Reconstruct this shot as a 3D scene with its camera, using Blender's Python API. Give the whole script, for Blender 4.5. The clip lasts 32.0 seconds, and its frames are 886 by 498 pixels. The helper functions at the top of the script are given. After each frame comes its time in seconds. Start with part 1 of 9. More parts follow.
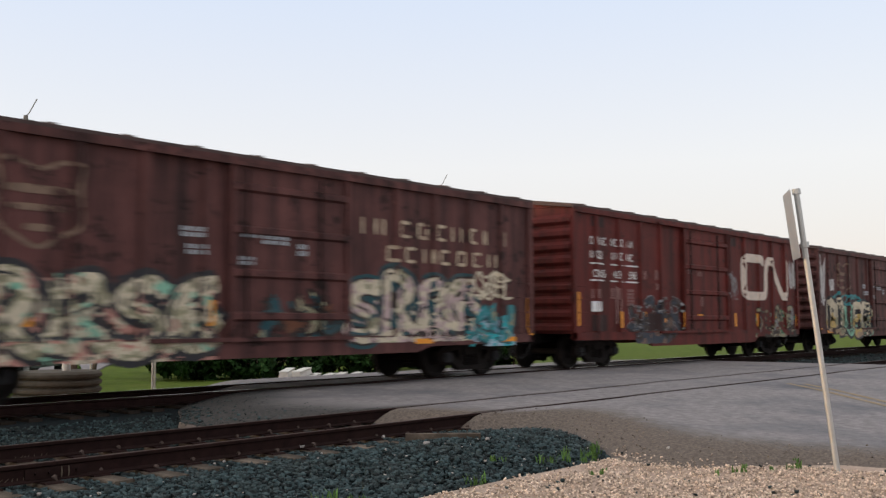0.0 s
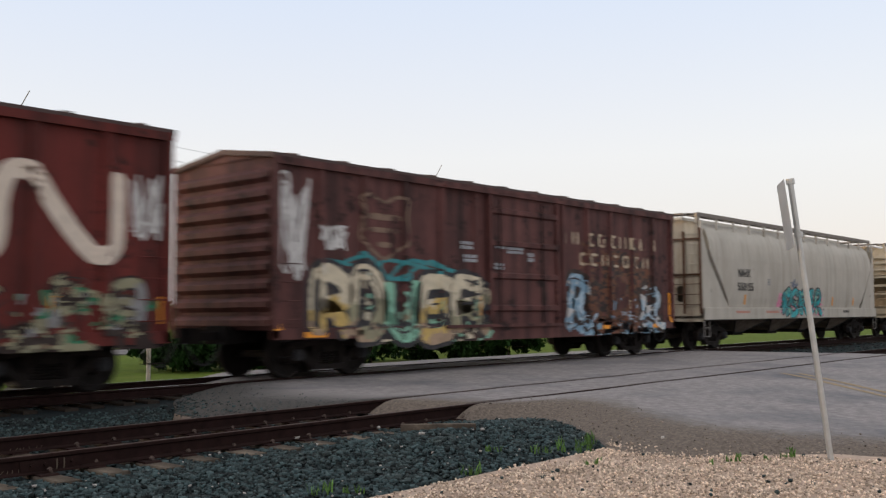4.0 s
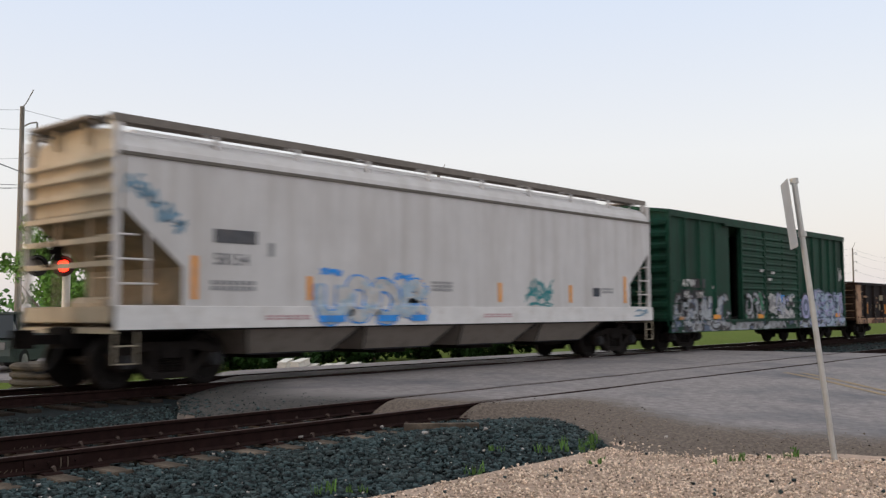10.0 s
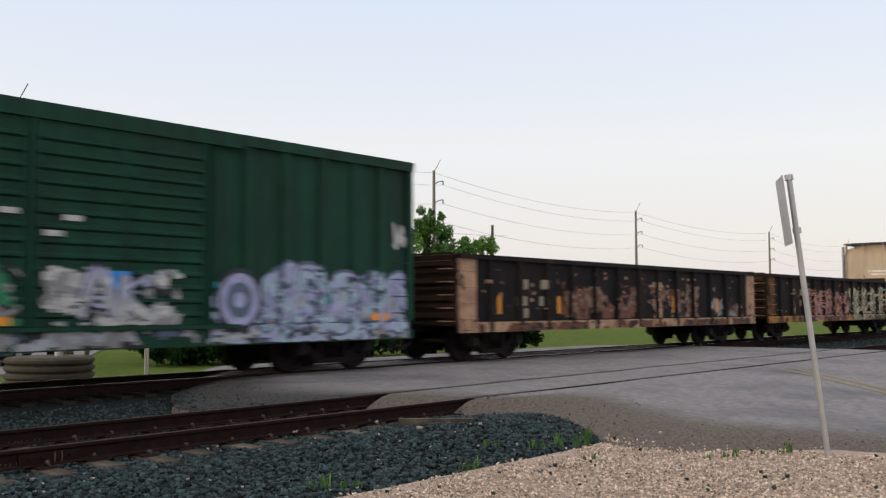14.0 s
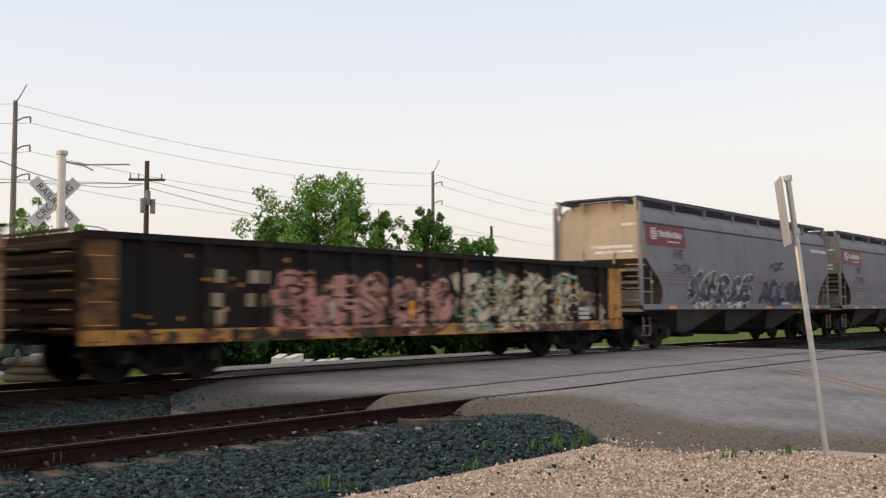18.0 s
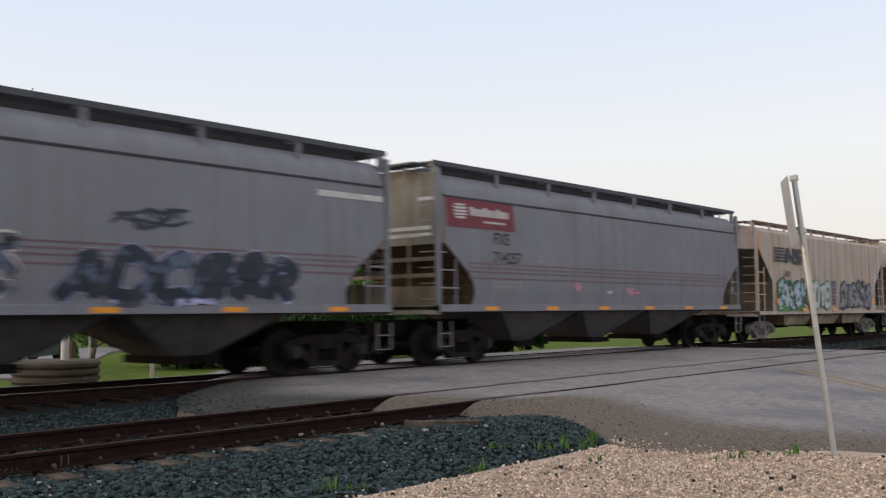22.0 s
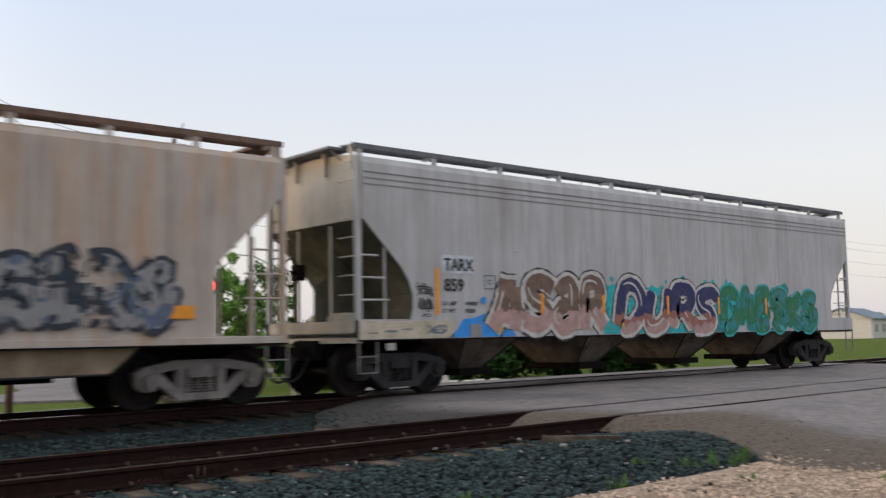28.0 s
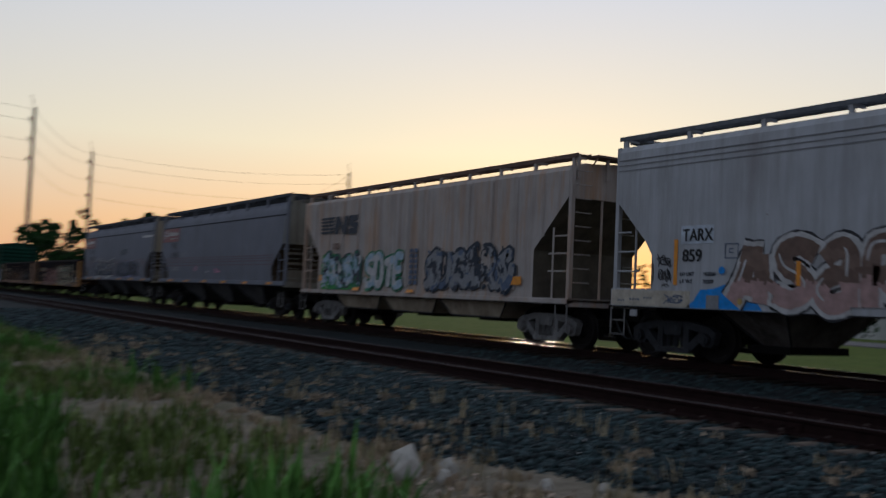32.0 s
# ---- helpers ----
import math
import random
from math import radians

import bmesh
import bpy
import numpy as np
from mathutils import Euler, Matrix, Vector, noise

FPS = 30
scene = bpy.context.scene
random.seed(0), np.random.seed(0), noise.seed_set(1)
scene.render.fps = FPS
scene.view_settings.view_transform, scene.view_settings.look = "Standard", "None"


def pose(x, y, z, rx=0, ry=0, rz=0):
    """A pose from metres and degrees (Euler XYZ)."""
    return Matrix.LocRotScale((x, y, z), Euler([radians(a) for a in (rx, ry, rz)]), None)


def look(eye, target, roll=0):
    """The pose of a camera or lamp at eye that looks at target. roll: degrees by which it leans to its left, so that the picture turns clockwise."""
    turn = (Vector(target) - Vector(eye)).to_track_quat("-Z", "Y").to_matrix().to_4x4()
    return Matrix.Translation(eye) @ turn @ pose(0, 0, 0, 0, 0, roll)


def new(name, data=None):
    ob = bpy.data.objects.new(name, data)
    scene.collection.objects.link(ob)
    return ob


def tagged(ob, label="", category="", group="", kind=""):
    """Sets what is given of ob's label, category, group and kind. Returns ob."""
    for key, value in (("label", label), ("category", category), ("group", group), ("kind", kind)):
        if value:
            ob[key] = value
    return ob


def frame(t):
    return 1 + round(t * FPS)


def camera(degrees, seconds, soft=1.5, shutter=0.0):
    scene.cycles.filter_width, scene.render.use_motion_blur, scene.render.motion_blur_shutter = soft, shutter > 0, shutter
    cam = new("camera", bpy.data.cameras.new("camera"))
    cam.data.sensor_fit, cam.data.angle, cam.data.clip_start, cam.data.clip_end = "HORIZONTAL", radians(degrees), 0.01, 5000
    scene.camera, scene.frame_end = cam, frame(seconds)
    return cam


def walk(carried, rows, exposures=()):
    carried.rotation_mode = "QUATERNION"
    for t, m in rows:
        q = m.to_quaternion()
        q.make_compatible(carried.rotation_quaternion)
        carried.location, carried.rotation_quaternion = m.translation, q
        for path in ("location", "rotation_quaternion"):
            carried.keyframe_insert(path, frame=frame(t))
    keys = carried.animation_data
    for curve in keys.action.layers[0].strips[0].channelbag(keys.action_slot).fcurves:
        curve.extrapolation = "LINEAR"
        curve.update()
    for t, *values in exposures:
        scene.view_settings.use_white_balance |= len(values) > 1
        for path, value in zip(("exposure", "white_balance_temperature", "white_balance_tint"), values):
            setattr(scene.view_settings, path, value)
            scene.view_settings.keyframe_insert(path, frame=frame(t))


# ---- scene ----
cam = camera(49.3, 32.0, soft=1.3, shutter=0.85)
PATH = [  # seconds, x, y, z, yaw, pitch, roll
    (0, 0.00, 0.00, 1.22, -48.96, 4.44, 0.21),
    (0.5, 0.00, 0.00, 1.22, -49.11, 4.47, 0.13),
    (1, 0.00, 0.00, 1.22, -49.28, 4.52, 0.10),
    (1.5, 0.00, 0.00, 1.22, -49.28, 4.43, 0.15),
    (2, 0.00, 0.00, 1.22, -49.27, 4.26, 0.23),
    (2.5, 0.00, 0.00, 1.22, -49.23, 4.10, 0.27),
    (4.5, 0.00, 0.00, 1.22, -49.26, 3.88, 0.43),
    (5, 0.00, 0.00, 1.22, -49.19, 3.96, 0.44),
    (5.5, 0.00, 0.00, 1.22, -49.14, 4.02, 0.40),
    (6, 0.00, 0.00, 1.22, -49.17, 3.94, 0.43),
    (6.5, 0.00, 0.00, 1.22, -49.35, 3.73, 0.37),
    (7, 0.00, 0.00, 1.22, -49.45, 3.60, 0.25),
    (7.5, 0.00, 0.00, 1.22, -49.34, 3.65, 0.27),
    (8, 0.00, 0.00, 1.22, -49.23, 3.69, 0.36),
    (8.5, 0.00, 0.00, 1.22, -49.13, 3.74, 0.43),
    (9, 0.00, 0.00, 1.22, -49.08, 3.84, 0.45),
    (9.5, 0.00, 0.00, 1.22, -49.09, 3.90, 0.45),
    (10, 0.00, 0.00, 1.22, -49.07, 3.86, 0.37),
    (10.5, 0.00, 0.00, 1.22, -49.05, 3.93, 0.30),
    (11, 0.00, 0.00, 1.22, -49.06, 3.92, 0.33),
    (11.5, 0.00, 0.00, 1.22, -49.08, 3.88, 0.45),
    (12, 0.00, 0.00, 1.22, -49.07, 3.85, 0.43),
    (12.5, 0.00, 0.00, 1.22, -49.07, 3.85, 0.40),
    (13, 0.00, 0.00, 1.22, -49.12, 3.80, 0.37),
    (13.5, 0.00, 0.00, 1.22, -49.23, 3.71, 0.29),
    (14, 0.00, 0.00, 1.22, -49.37, 3.58, 0.20),
    (14.5, 0.00, 0.00, 1.22, -49.36, 3.51, 0.12),
    (15, 0.00, 0.00, 1.22, -49.27, 3.56, 0.22),
    (15.5, 0.00, 0.00, 1.22, -49.22, 3.60, 0.26),
    (17.5, 0.00, 0.00, 1.22, -49.54, 3.55, 0.11),
    (18, 0.00, 0.00, 1.22, -49.43, 3.63, 0.21),
    (18.5, 0.00, 0.00, 1.22, -49.31, 3.73, 0.21),
    (19, 0.00, 0.00, 1.22, -49.23, 3.77, 0.28),
    (19.5, 0.00, 0.00, 1.22, -49.17, 3.81, 0.28),
    (20, 0.00, 0.00, 1.22, -49.15, 3.81, 0.27),
    (20.5, 0.00, 0.00, 1.22, -49.27, 3.75, 0.22),
    (21, 0.00, 0.00, 1.22, -49.39, 3.69, 0.25),
    (21.5, 0.00, 0.00, 1.22, -49.27, 3.68, 0.31),
    (22, 0.00, 0.00, 1.22, -49.07, 3.71, 0.44),
    (22.5, 0.00, 0.00, 1.22, -48.96, 3.79, 0.54),
    (23, 0.00, 0.00, 1.22, -48.81, 3.89, 0.59),
    (23.5, 0.00, 0.00, 1.22, -48.72, 3.92, 0.60),
    (24, 0.00, 0.00, 1.22, -48.76, 3.83, 0.58),
    (24.5, 0.00, 0.00, 1.22, -48.81, 3.74, 0.55),
    (25, 0.00, 0.00, 1.22, -48.72, 3.78, 0.64),
    (25.5, 0.00, 0.00, 1.22, -48.58, 3.92, 0.69),
    (26, 0.00, 0.00, 1.22, -48.34, 4.10, 0.82),
    (26.5, 0.00, 0.00, 1.22, -48.16, 4.14, 0.92),
    (27, 0.07, 0.05, 1.19, -46.90, 4.35, 0.95),
    (27.5, 0.18, 0.13, 1.14, -44.40, 4.70, 1.02),
    (28, 0.30, 0.20, 1.08, -40.80, 5.15, 1.08),
    (28.5, 0.38, 0.25, 1.03, -35.84, 5.59, 1.10),
    (29, 0.38, 0.25, 1.03, -24.33, 6.14, 0.54),
    (29.5, 0.38, 0.25, 1.03, -13.20, 6.70, 2.00),
    (30, 0.38, 0.25, 1.03, -1.19, 6.26, 2.20),
    (30.5, 0.38, 0.25, 1.03, 17.10, 5.26, -1.20),
    (31, 0.38, 0.25, 1.03, 34.04, 4.37, -1.98),
    (31.5, 0.38, 0.25, 1.03, 49.80, 4.24, -2.62),
    (32, 0.38, 0.25, 1.03, 57.69, 2.90, -2.57),
]
EXPOSURES = [(0, 0.03, 6580, 10), (2.5, 0.03, 6600, 10), (5, 0.03, 6600, 10), (7, 0.03, 6640, 10), (10, 0.0, 6560, 10), (12, 0.0, 6500, 10), (15, 0.02, 6620, 10), (17.5, 0.04, 6820, 11), (19, 0.04, 6820, 11), (20.5, 0.0, 6700, 11), (22, 0.02, 6530, 10), (24, 0.03, 6500, 10), (26.5, 0.02, 6540, 10), (29, -0.25, 6480, 10), (30, -0.66, 6400, 10), (31, -1.13, 6000, 10), (31.5, -1.45, 5650, 10), (32, -1.62, 5400, 10)]
walk(cam, [(t, pose(x, y, z, 90 + p, r, w)) for t, x, y, z, w, p, r in PATH], EXPOSURES)

# ---- sky and sun ----
SUN_AZ = -52.0    # degrees from +y towards +x
SUN_EL = 3.0
SKY_GAIN = 1.0
world = bpy.data.worlds.new("evening_sky")
scene.world = world
world.use_nodes = True
wn = world.node_tree
wn.nodes.clear()
geo_dir = wn.nodes.new("ShaderNodeTexCoord")
sep = wn.nodes.new("ShaderNodeSeparateXYZ")
wn.links.new(geo_dir.outputs["Generated"], sep.inputs[0])


def ramp(stops):
    r = wn.nodes.new("ShaderNodeValToRGB")
    els = r.color_ramp.elements
    while len(els) < len(stops):
        els.new(0.5)
    for el, (p, c) in zip(els, stops):
        el.position, el.color = p, (*c, 1)
    wn.links.new(sep.outputs[2], r.inputs[0])
    return r


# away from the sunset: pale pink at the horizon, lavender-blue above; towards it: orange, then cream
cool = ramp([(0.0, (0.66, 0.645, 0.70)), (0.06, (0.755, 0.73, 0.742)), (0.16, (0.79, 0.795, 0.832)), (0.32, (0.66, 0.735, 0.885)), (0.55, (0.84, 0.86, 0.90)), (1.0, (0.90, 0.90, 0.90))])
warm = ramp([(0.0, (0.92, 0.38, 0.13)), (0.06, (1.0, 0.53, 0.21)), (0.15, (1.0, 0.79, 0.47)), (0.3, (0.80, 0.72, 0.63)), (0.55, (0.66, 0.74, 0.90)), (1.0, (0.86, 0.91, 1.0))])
dotn = wn.nodes.new("ShaderNodeVectorMath")
dotn.operation = "DOT_PRODUCT"
wn.links.new(geo_dir.outputs["Generated"], dotn.inputs[0])
dotn.inputs[1].default_value = (math.sin(radians(SUN_AZ)), math.cos(radians(SUN_AZ)), 0.0)
near_sun = wn.nodes.new("ShaderNodeMapRange")
near_sun.interpolation_type = "SMOOTHERSTEP"
near_sun.inputs[1].default_value, near_sun.inputs[2].default_value = 0.2, 1.1
wn.links.new(dotn.outputs["Value"], near_sun.inputs[0])
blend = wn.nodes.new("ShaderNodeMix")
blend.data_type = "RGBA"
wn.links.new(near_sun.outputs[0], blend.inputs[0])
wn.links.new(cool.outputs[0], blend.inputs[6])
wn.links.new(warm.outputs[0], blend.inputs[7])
gain = wn.nodes.new("ShaderNodeMapRange")
gain.inputs[1].default_value, gain.inputs[2].default_value = 0.0, 1.0
gain.inputs[3].default_value, gain.inputs[4].default_value = SKY_GAIN, SKY_GAIN * 2.8
wn.links.new(near_sun.outputs[0], gain.inputs[0])
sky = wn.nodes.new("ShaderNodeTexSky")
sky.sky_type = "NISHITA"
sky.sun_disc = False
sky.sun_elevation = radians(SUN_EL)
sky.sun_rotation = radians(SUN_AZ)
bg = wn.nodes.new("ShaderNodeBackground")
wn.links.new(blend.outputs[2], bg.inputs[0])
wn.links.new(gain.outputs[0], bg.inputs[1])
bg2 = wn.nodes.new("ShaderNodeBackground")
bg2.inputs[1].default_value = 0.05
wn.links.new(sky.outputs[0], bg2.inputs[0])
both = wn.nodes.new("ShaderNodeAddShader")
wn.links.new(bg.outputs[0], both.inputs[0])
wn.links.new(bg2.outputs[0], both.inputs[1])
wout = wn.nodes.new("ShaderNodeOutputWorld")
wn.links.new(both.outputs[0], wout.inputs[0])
sd = bpy.data.lights.new("sun", "SUN")
sd.energy, sd.angle, sd.color = 0.7, radians(3), (1.0, 0.72, 0.48)
sun = new("sun", sd)
sun_dir = Vector((math.sin(radians(SUN_AZ)), math.cos(radians(SUN_AZ)), math.tan(radians(SUN_EL + 1))))
sun.matrix_world = look(sun_dir * 100, (0, 0, 0))

# ---- materials ----
MATS = {}


def mat(name, col, rough=0.8, metal=0.0, var=0.12, scale=2.0, stain=None, stain_amt=0.0, stain_scale=1.2, bump=0.0, bump_scale=40.0, streak=False, rnd=0.0, spec=0.3, grime=None, grime_amt=0.6, grime_scale=3.2, flecks=None, flecks_at=0.62):
    """Procedural surface: base colour with fine grain, a second colour in patches or runs, and relief."""
    if name in MATS:
        return MATS[name]
    m = bpy.data.materials.new(name)
    m.use_nodes = True
    nt = m.node_tree
    b = nt.nodes["Principled BSDF"]
    b.inputs["Roughness"].default_value = rough
    b.inputs["Metallic"].default_value = metal
    b.inputs["Specular IOR Level"].default_value = spec
    tc = nt.nodes.new("ShaderNodeTexCoord")
    n1 = nt.nodes.new("ShaderNodeTexNoise")
    n1.inputs["Scale"].default_value = scale
    n1.inputs["Detail"].default_value = 8
    n1.inputs["Roughness"].default_value = 0.65
    nt.links.new(tc.outputs["Object"], n1.inputs["Vector"])
    r1 = nt.nodes.new("ShaderNodeMapRange")
    r1.inputs[1].default_value, r1.inputs[2].default_value = 0.3, 0.7
    r1.inputs[3].default_value, r1.inputs[4].default_value = 1 - var, 1 + var
    nt.links.new(n1.outputs[0], r1.inputs[0])
    mul = nt.nodes.new("ShaderNodeMix")
    mul.data_type, mul.blend_type = "RGBA", "MULTIPLY"
    mul.inputs[0].default_value = 1.0
    mul.inputs[6].default_value = (*col, 1)
    nt.links.new(r1.outputs[0], mul.inputs[7])
    out = mul.outputs[2]
    if stain:
        mp = nt.nodes.new("ShaderNodeMapping")
        if streak:
            mp.inputs["Scale"].default_value = (1.0, 1.0, 0.12)
        nt.links.new(tc.outputs["Object"], mp.inputs[0])
        n2 = nt.nodes.new("ShaderNodeTexNoise")
        n2.inputs["Scale"].default_value = stain_scale
        n2.inputs["Detail"].default_value = 6
        n2.inputs["Roughness"].default_value = 0.7
        nt.links.new(mp.outputs[0], n2.inputs["Vector"])
        r2 = nt.nodes.new("ShaderNodeMapRange")
        r2.inputs[1].default_value, r2.inputs[2].default_value = 0.48, 0.72
        r2.inputs[3].default_value, r2.inputs[4].default_value = 0.0, stain_amt
        nt.links.new(n2.outputs[0], r2.inputs[0])
        mx = nt.nodes.new("ShaderNodeMix")
        mx.data_type = "RGBA"
        nt.links.new(r2.outputs[0], mx.inputs[0])
        nt.links.new(out, mx.inputs[6])
        mx.inputs[7].default_value = (*stain, 1)
        out = mx.outputs[2]
    for colour, amt, sc, zs, lo, hi in ((grime, grime_amt, grime_scale, 0.07, 0.45, 0.68), (flecks, 0.9, 2.4, 1.0, flecks_at, flecks_at + 0.04)):
        if colour:
            mp = nt.nodes.new("ShaderNodeMapping")
            mp.inputs["Scale"].default_value = (1.0, 1.0, zs)
            mp.inputs["Location"].default_value = (3.7, 1.3, 5.1)
            nt.links.new(tc.outputs["Object"], mp.inputs[0])
            n5 = nt.nodes.new("ShaderNodeTexNoise")
            n5.inputs["Scale"].default_value = sc
            n5.inputs["Detail"].default_value = 9
            n5.inputs["Roughness"].default_value = 0.72
            nt.links.new(mp.outputs[0], n5.inputs["Vector"])
            r5 = nt.nodes.new("ShaderNodeMapRange")
            r5.inputs[1].default_value, r5.inputs[2].default_value = lo, hi
            r5.inputs[3].default_value, r5.inputs[4].default_value = 0.0, amt
            nt.links.new(n5.outputs[0], r5.inputs[0])
            m5 = nt.nodes.new("ShaderNodeMix")
            m5.data_type = "RGBA"
            nt.links.new(r5.outputs[0], m5.inputs[0])
            nt.links.new(out, m5.inputs[6])
            m5.inputs[7].default_value = (*colour, 1)
            out = m5.outputs[2]
    if rnd:
        geo = nt.nodes.new("ShaderNodeNewGeometry")
        oi = nt.nodes.new("ShaderNodeObjectInfo")
        ad = nt.nodes.new("ShaderNodeMath")
        ad.operation = "ADD"
        nt.links.new(geo.outputs["Random Per Island"], ad.inputs[0])
        nt.links.new(oi.outputs["Random"], ad.inputs[1])
        fr = nt.nodes.new("ShaderNodeMath")
        fr.operation = "FRACT"
        nt.links.new(ad.outputs[0], fr.inputs[0])
        r3 = nt.nodes.new("ShaderNodeMapRange")
        r3.inputs[3].default_value, r3.inputs[4].default_value = 1 - rnd, 1 + rnd
        nt.links.new(fr.outputs[0], r3.inputs[0])
        m3 = nt.nodes.new("ShaderNodeMix")
        m3.data_type, m3.blend_type = "RGBA", "MULTIPLY"
        m3.inputs[0].default_value = 1.0
        nt.links.new(out, m3.inputs[6])
        nt.links.new(r3.outputs[0], m3.inputs[7])
        out = m3.outputs[2]
    nt.links.new(out, b.inputs["Base Color"])
    if bump:
        n4 = nt.nodes.new("ShaderNodeTexNoise")
        n4.inputs["Scale"].default_value = bump_scale
        n4.inputs["Detail"].default_value = 5
        nt.links.new(tc.outputs["Object"], n4.inputs["Vector"])
        bp = nt.nodes.new("ShaderNodeBump")
        bp.inputs["Strength"].default_value = 0.6
        bp.inputs["Distance"].default_value = bump
        nt.links.new(n4.outputs[0], bp.inputs["Height"])
        nt.links.new(bp.outputs[0], b.inputs["Normal"])
    MATS[name] = m
    return m


def paint(name, col):
    return mat("spray_" + name, col, rough=0.6, var=0.22, scale=5.0, stain=(0.16, 0.12, 0.1), stain_amt=0.35, stain_scale=3.0)


def glow(name, col, strength):
    m = mat(name, col, rough=0.3)
    b = m.node_tree.nodes["Principled BSDF"]
    b.inputs["Emission Color"].default_value = (*col, 1)
    b.inputs["Emission Strength"].default_value = strength
    return m


def dirty(m, attribute, colour, deep, scale=5.0):
    """Loose dirt laid over a surface where its mesh's attribute says how thick it lies; ragged at the edge."""
    nt = m.node_tree
    b = nt.nodes["Principled BSDF"]
    under = b.inputs["Base Color"].links[0].from_socket
    at = nt.nodes.new("ShaderNodeAttribute")
    at.attribute_name = attribute
    tc = nt.nodes.new("ShaderNodeTexCoord")
    n1 = nt.nodes.new("ShaderNodeTexNoise")
    n1.inputs["Scale"].default_value, n1.inputs["Detail"].default_value, n1.inputs["Roughness"].default_value = scale, 10, 0.75
    n2 = nt.nodes.new("ShaderNodeTexNoise")
    n2.inputs["Scale"].default_value, n2.inputs["Detail"].default_value, n2.inputs["Roughness"].default_value = 22.0, 6, 0.8
    for n in (n1, n2):
        nt.links.new(tc.outputs["Object"], n.inputs["Vector"])
    ad = nt.nodes.new("ShaderNodeMath")
    ad.operation = "MULTIPLY_ADD"
    nt.links.new(n1.outputs[0], ad.inputs[0])
    ad.inputs[1].default_value = 1.1
    nt.links.new(at.outputs["Fac"], ad.inputs[2])
    mr = nt.nodes.new("ShaderNodeMapRange")
    mr.inputs[1].default_value, mr.inputs[2].default_value = 0.75, 1.3
    nt.links.new(ad.outputs[0], mr.inputs[0])
    grain = nt.nodes.new("ShaderNodeMix")
    grain.data_type = "RGBA"
    grain.inputs[6].default_value, grain.inputs[7].default_value = (*deep, 1), (*colour, 1)
    g = nt.nodes.new("ShaderNodeMapRange")
    g.inputs[1].default_value, g.inputs[2].default_value = 0.38, 0.6
    nt.links.new(n2.outputs[0], g.inputs[0])
    nt.links.new(g.outputs[0], grain.inputs[0])
    mx = nt.nodes.new("ShaderNodeMix")
    mx.data_type = "RGBA"
    nt.links.new(mr.outputs[0], mx.inputs[0])
    nt.links.new(under, mx.inputs[6])
    nt.links.new(grain.outputs[2], mx.inputs[7])
    nt.links.new(mx.outputs[2], b.inputs["Base Color"])


RUST = (0.10, 0.042, 0.022)
m_brown = mat("boxcar_brown_paint", (0.118, 0.046, 0.042), 0.65, spec=0.2, grime=(0.011, 0.007, 0.007), grime_amt=0.85, flecks=(0.016, 0.008, 0.007), flecks_at=0.57, var=0.25, scale=1.3, stain=(0.030, 0.013, 0.012), stain_amt=0.8, stain_scale=1.6, streak=True, bump=0.004, bump_scale=18)
m_cnred = mat("boxcar_oxide_red_paint", (0.128, 0.021, 0.017), 0.62, spec=0.2, grime=(0.018, 0.008, 0.007), grime_amt=0.8, flecks=(0.03, 0.011, 0.009), flecks_at=0.58, var=0.22, scale=1.2, stain=(0.055, 0.016, 0.014), stain_amt=0.7, stain_scale=1.5, streak=True, bump=0.004, bump_scale=18)
m_green = mat("boxcar_green_paint", (0.006, 0.050, 0.029), 0.62, spec=0.2, grime=(0.007, 0.014, 0.010), grime_amt=0.7, flecks=(0.035, 0.02, 0.014), flecks_at=0.66, var=0.22, scale=1.2, stain=(0.012, 0.026, 0.018), stain_amt=0.7, stain_scale=1.5, streak=True, bump=0.004, bump_scale=18)
m_grey = mat("hopper_beige_grey_paint", (0.44, 0.405, 0.355), 0.6, spec=0.25, grime=(0.22, 0.185, 0.15), grime_amt=0.28, flecks=(0.22, 0.15, 0.10), flecks_at=0.68, var=0.1, scale=0.9, stain=(0.27, 0.23, 0.18), stain_amt=0.6, stain_scale=1.4, streak=True)
m_white = mat("hopper_white_paint", (0.60, 0.575, 0.57), 0.6, spec=0.25, grime=(0.35, 0.31, 0.28), grime_amt=0.3, var=0.07, scale=0.9, stain=(0.38, 0.34, 0.31), stain_amt=0.5, stain_scale=1.4, streak=True)
m_fxe = mat("hopper_blue_grey_paint", (0.215, 0.216, 0.245), 0.85, spec=0.08, grime=(0.12, 0.11, 0.115), grime_amt=0.3, var=0.1, scale=0.8, stain=(0.2, 0.19, 0.2), stain_amt=0.5, stain_scale=1.2, streak=True)
m_ns = mat("hopper_rusty_tan_paint", (0.46, 0.405, 0.37), 0.7, spec=0.12, grime=(0.20, 0.13, 0.09), grime_amt=0.42, var=0.12, scale=1.0, stain=(0.50, 0.27, 0.12), stain_amt=0.85, stain_scale=1.9, streak=True)
m_tarx = mat("hopper_pale_grey_paint", (0.46, 0.462, 0.48), 0.55, spec=0.25, grime=(0.22, 0.195, 0.18), grime_amt=0.42, flecks=(0.2, 0.13, 0.09), flecks_at=0.69, var=0.09, scale=0.8, stain=(0.24, 0.21, 0.19), stain_amt=0.55, stain_scale=1.6, streak=True)
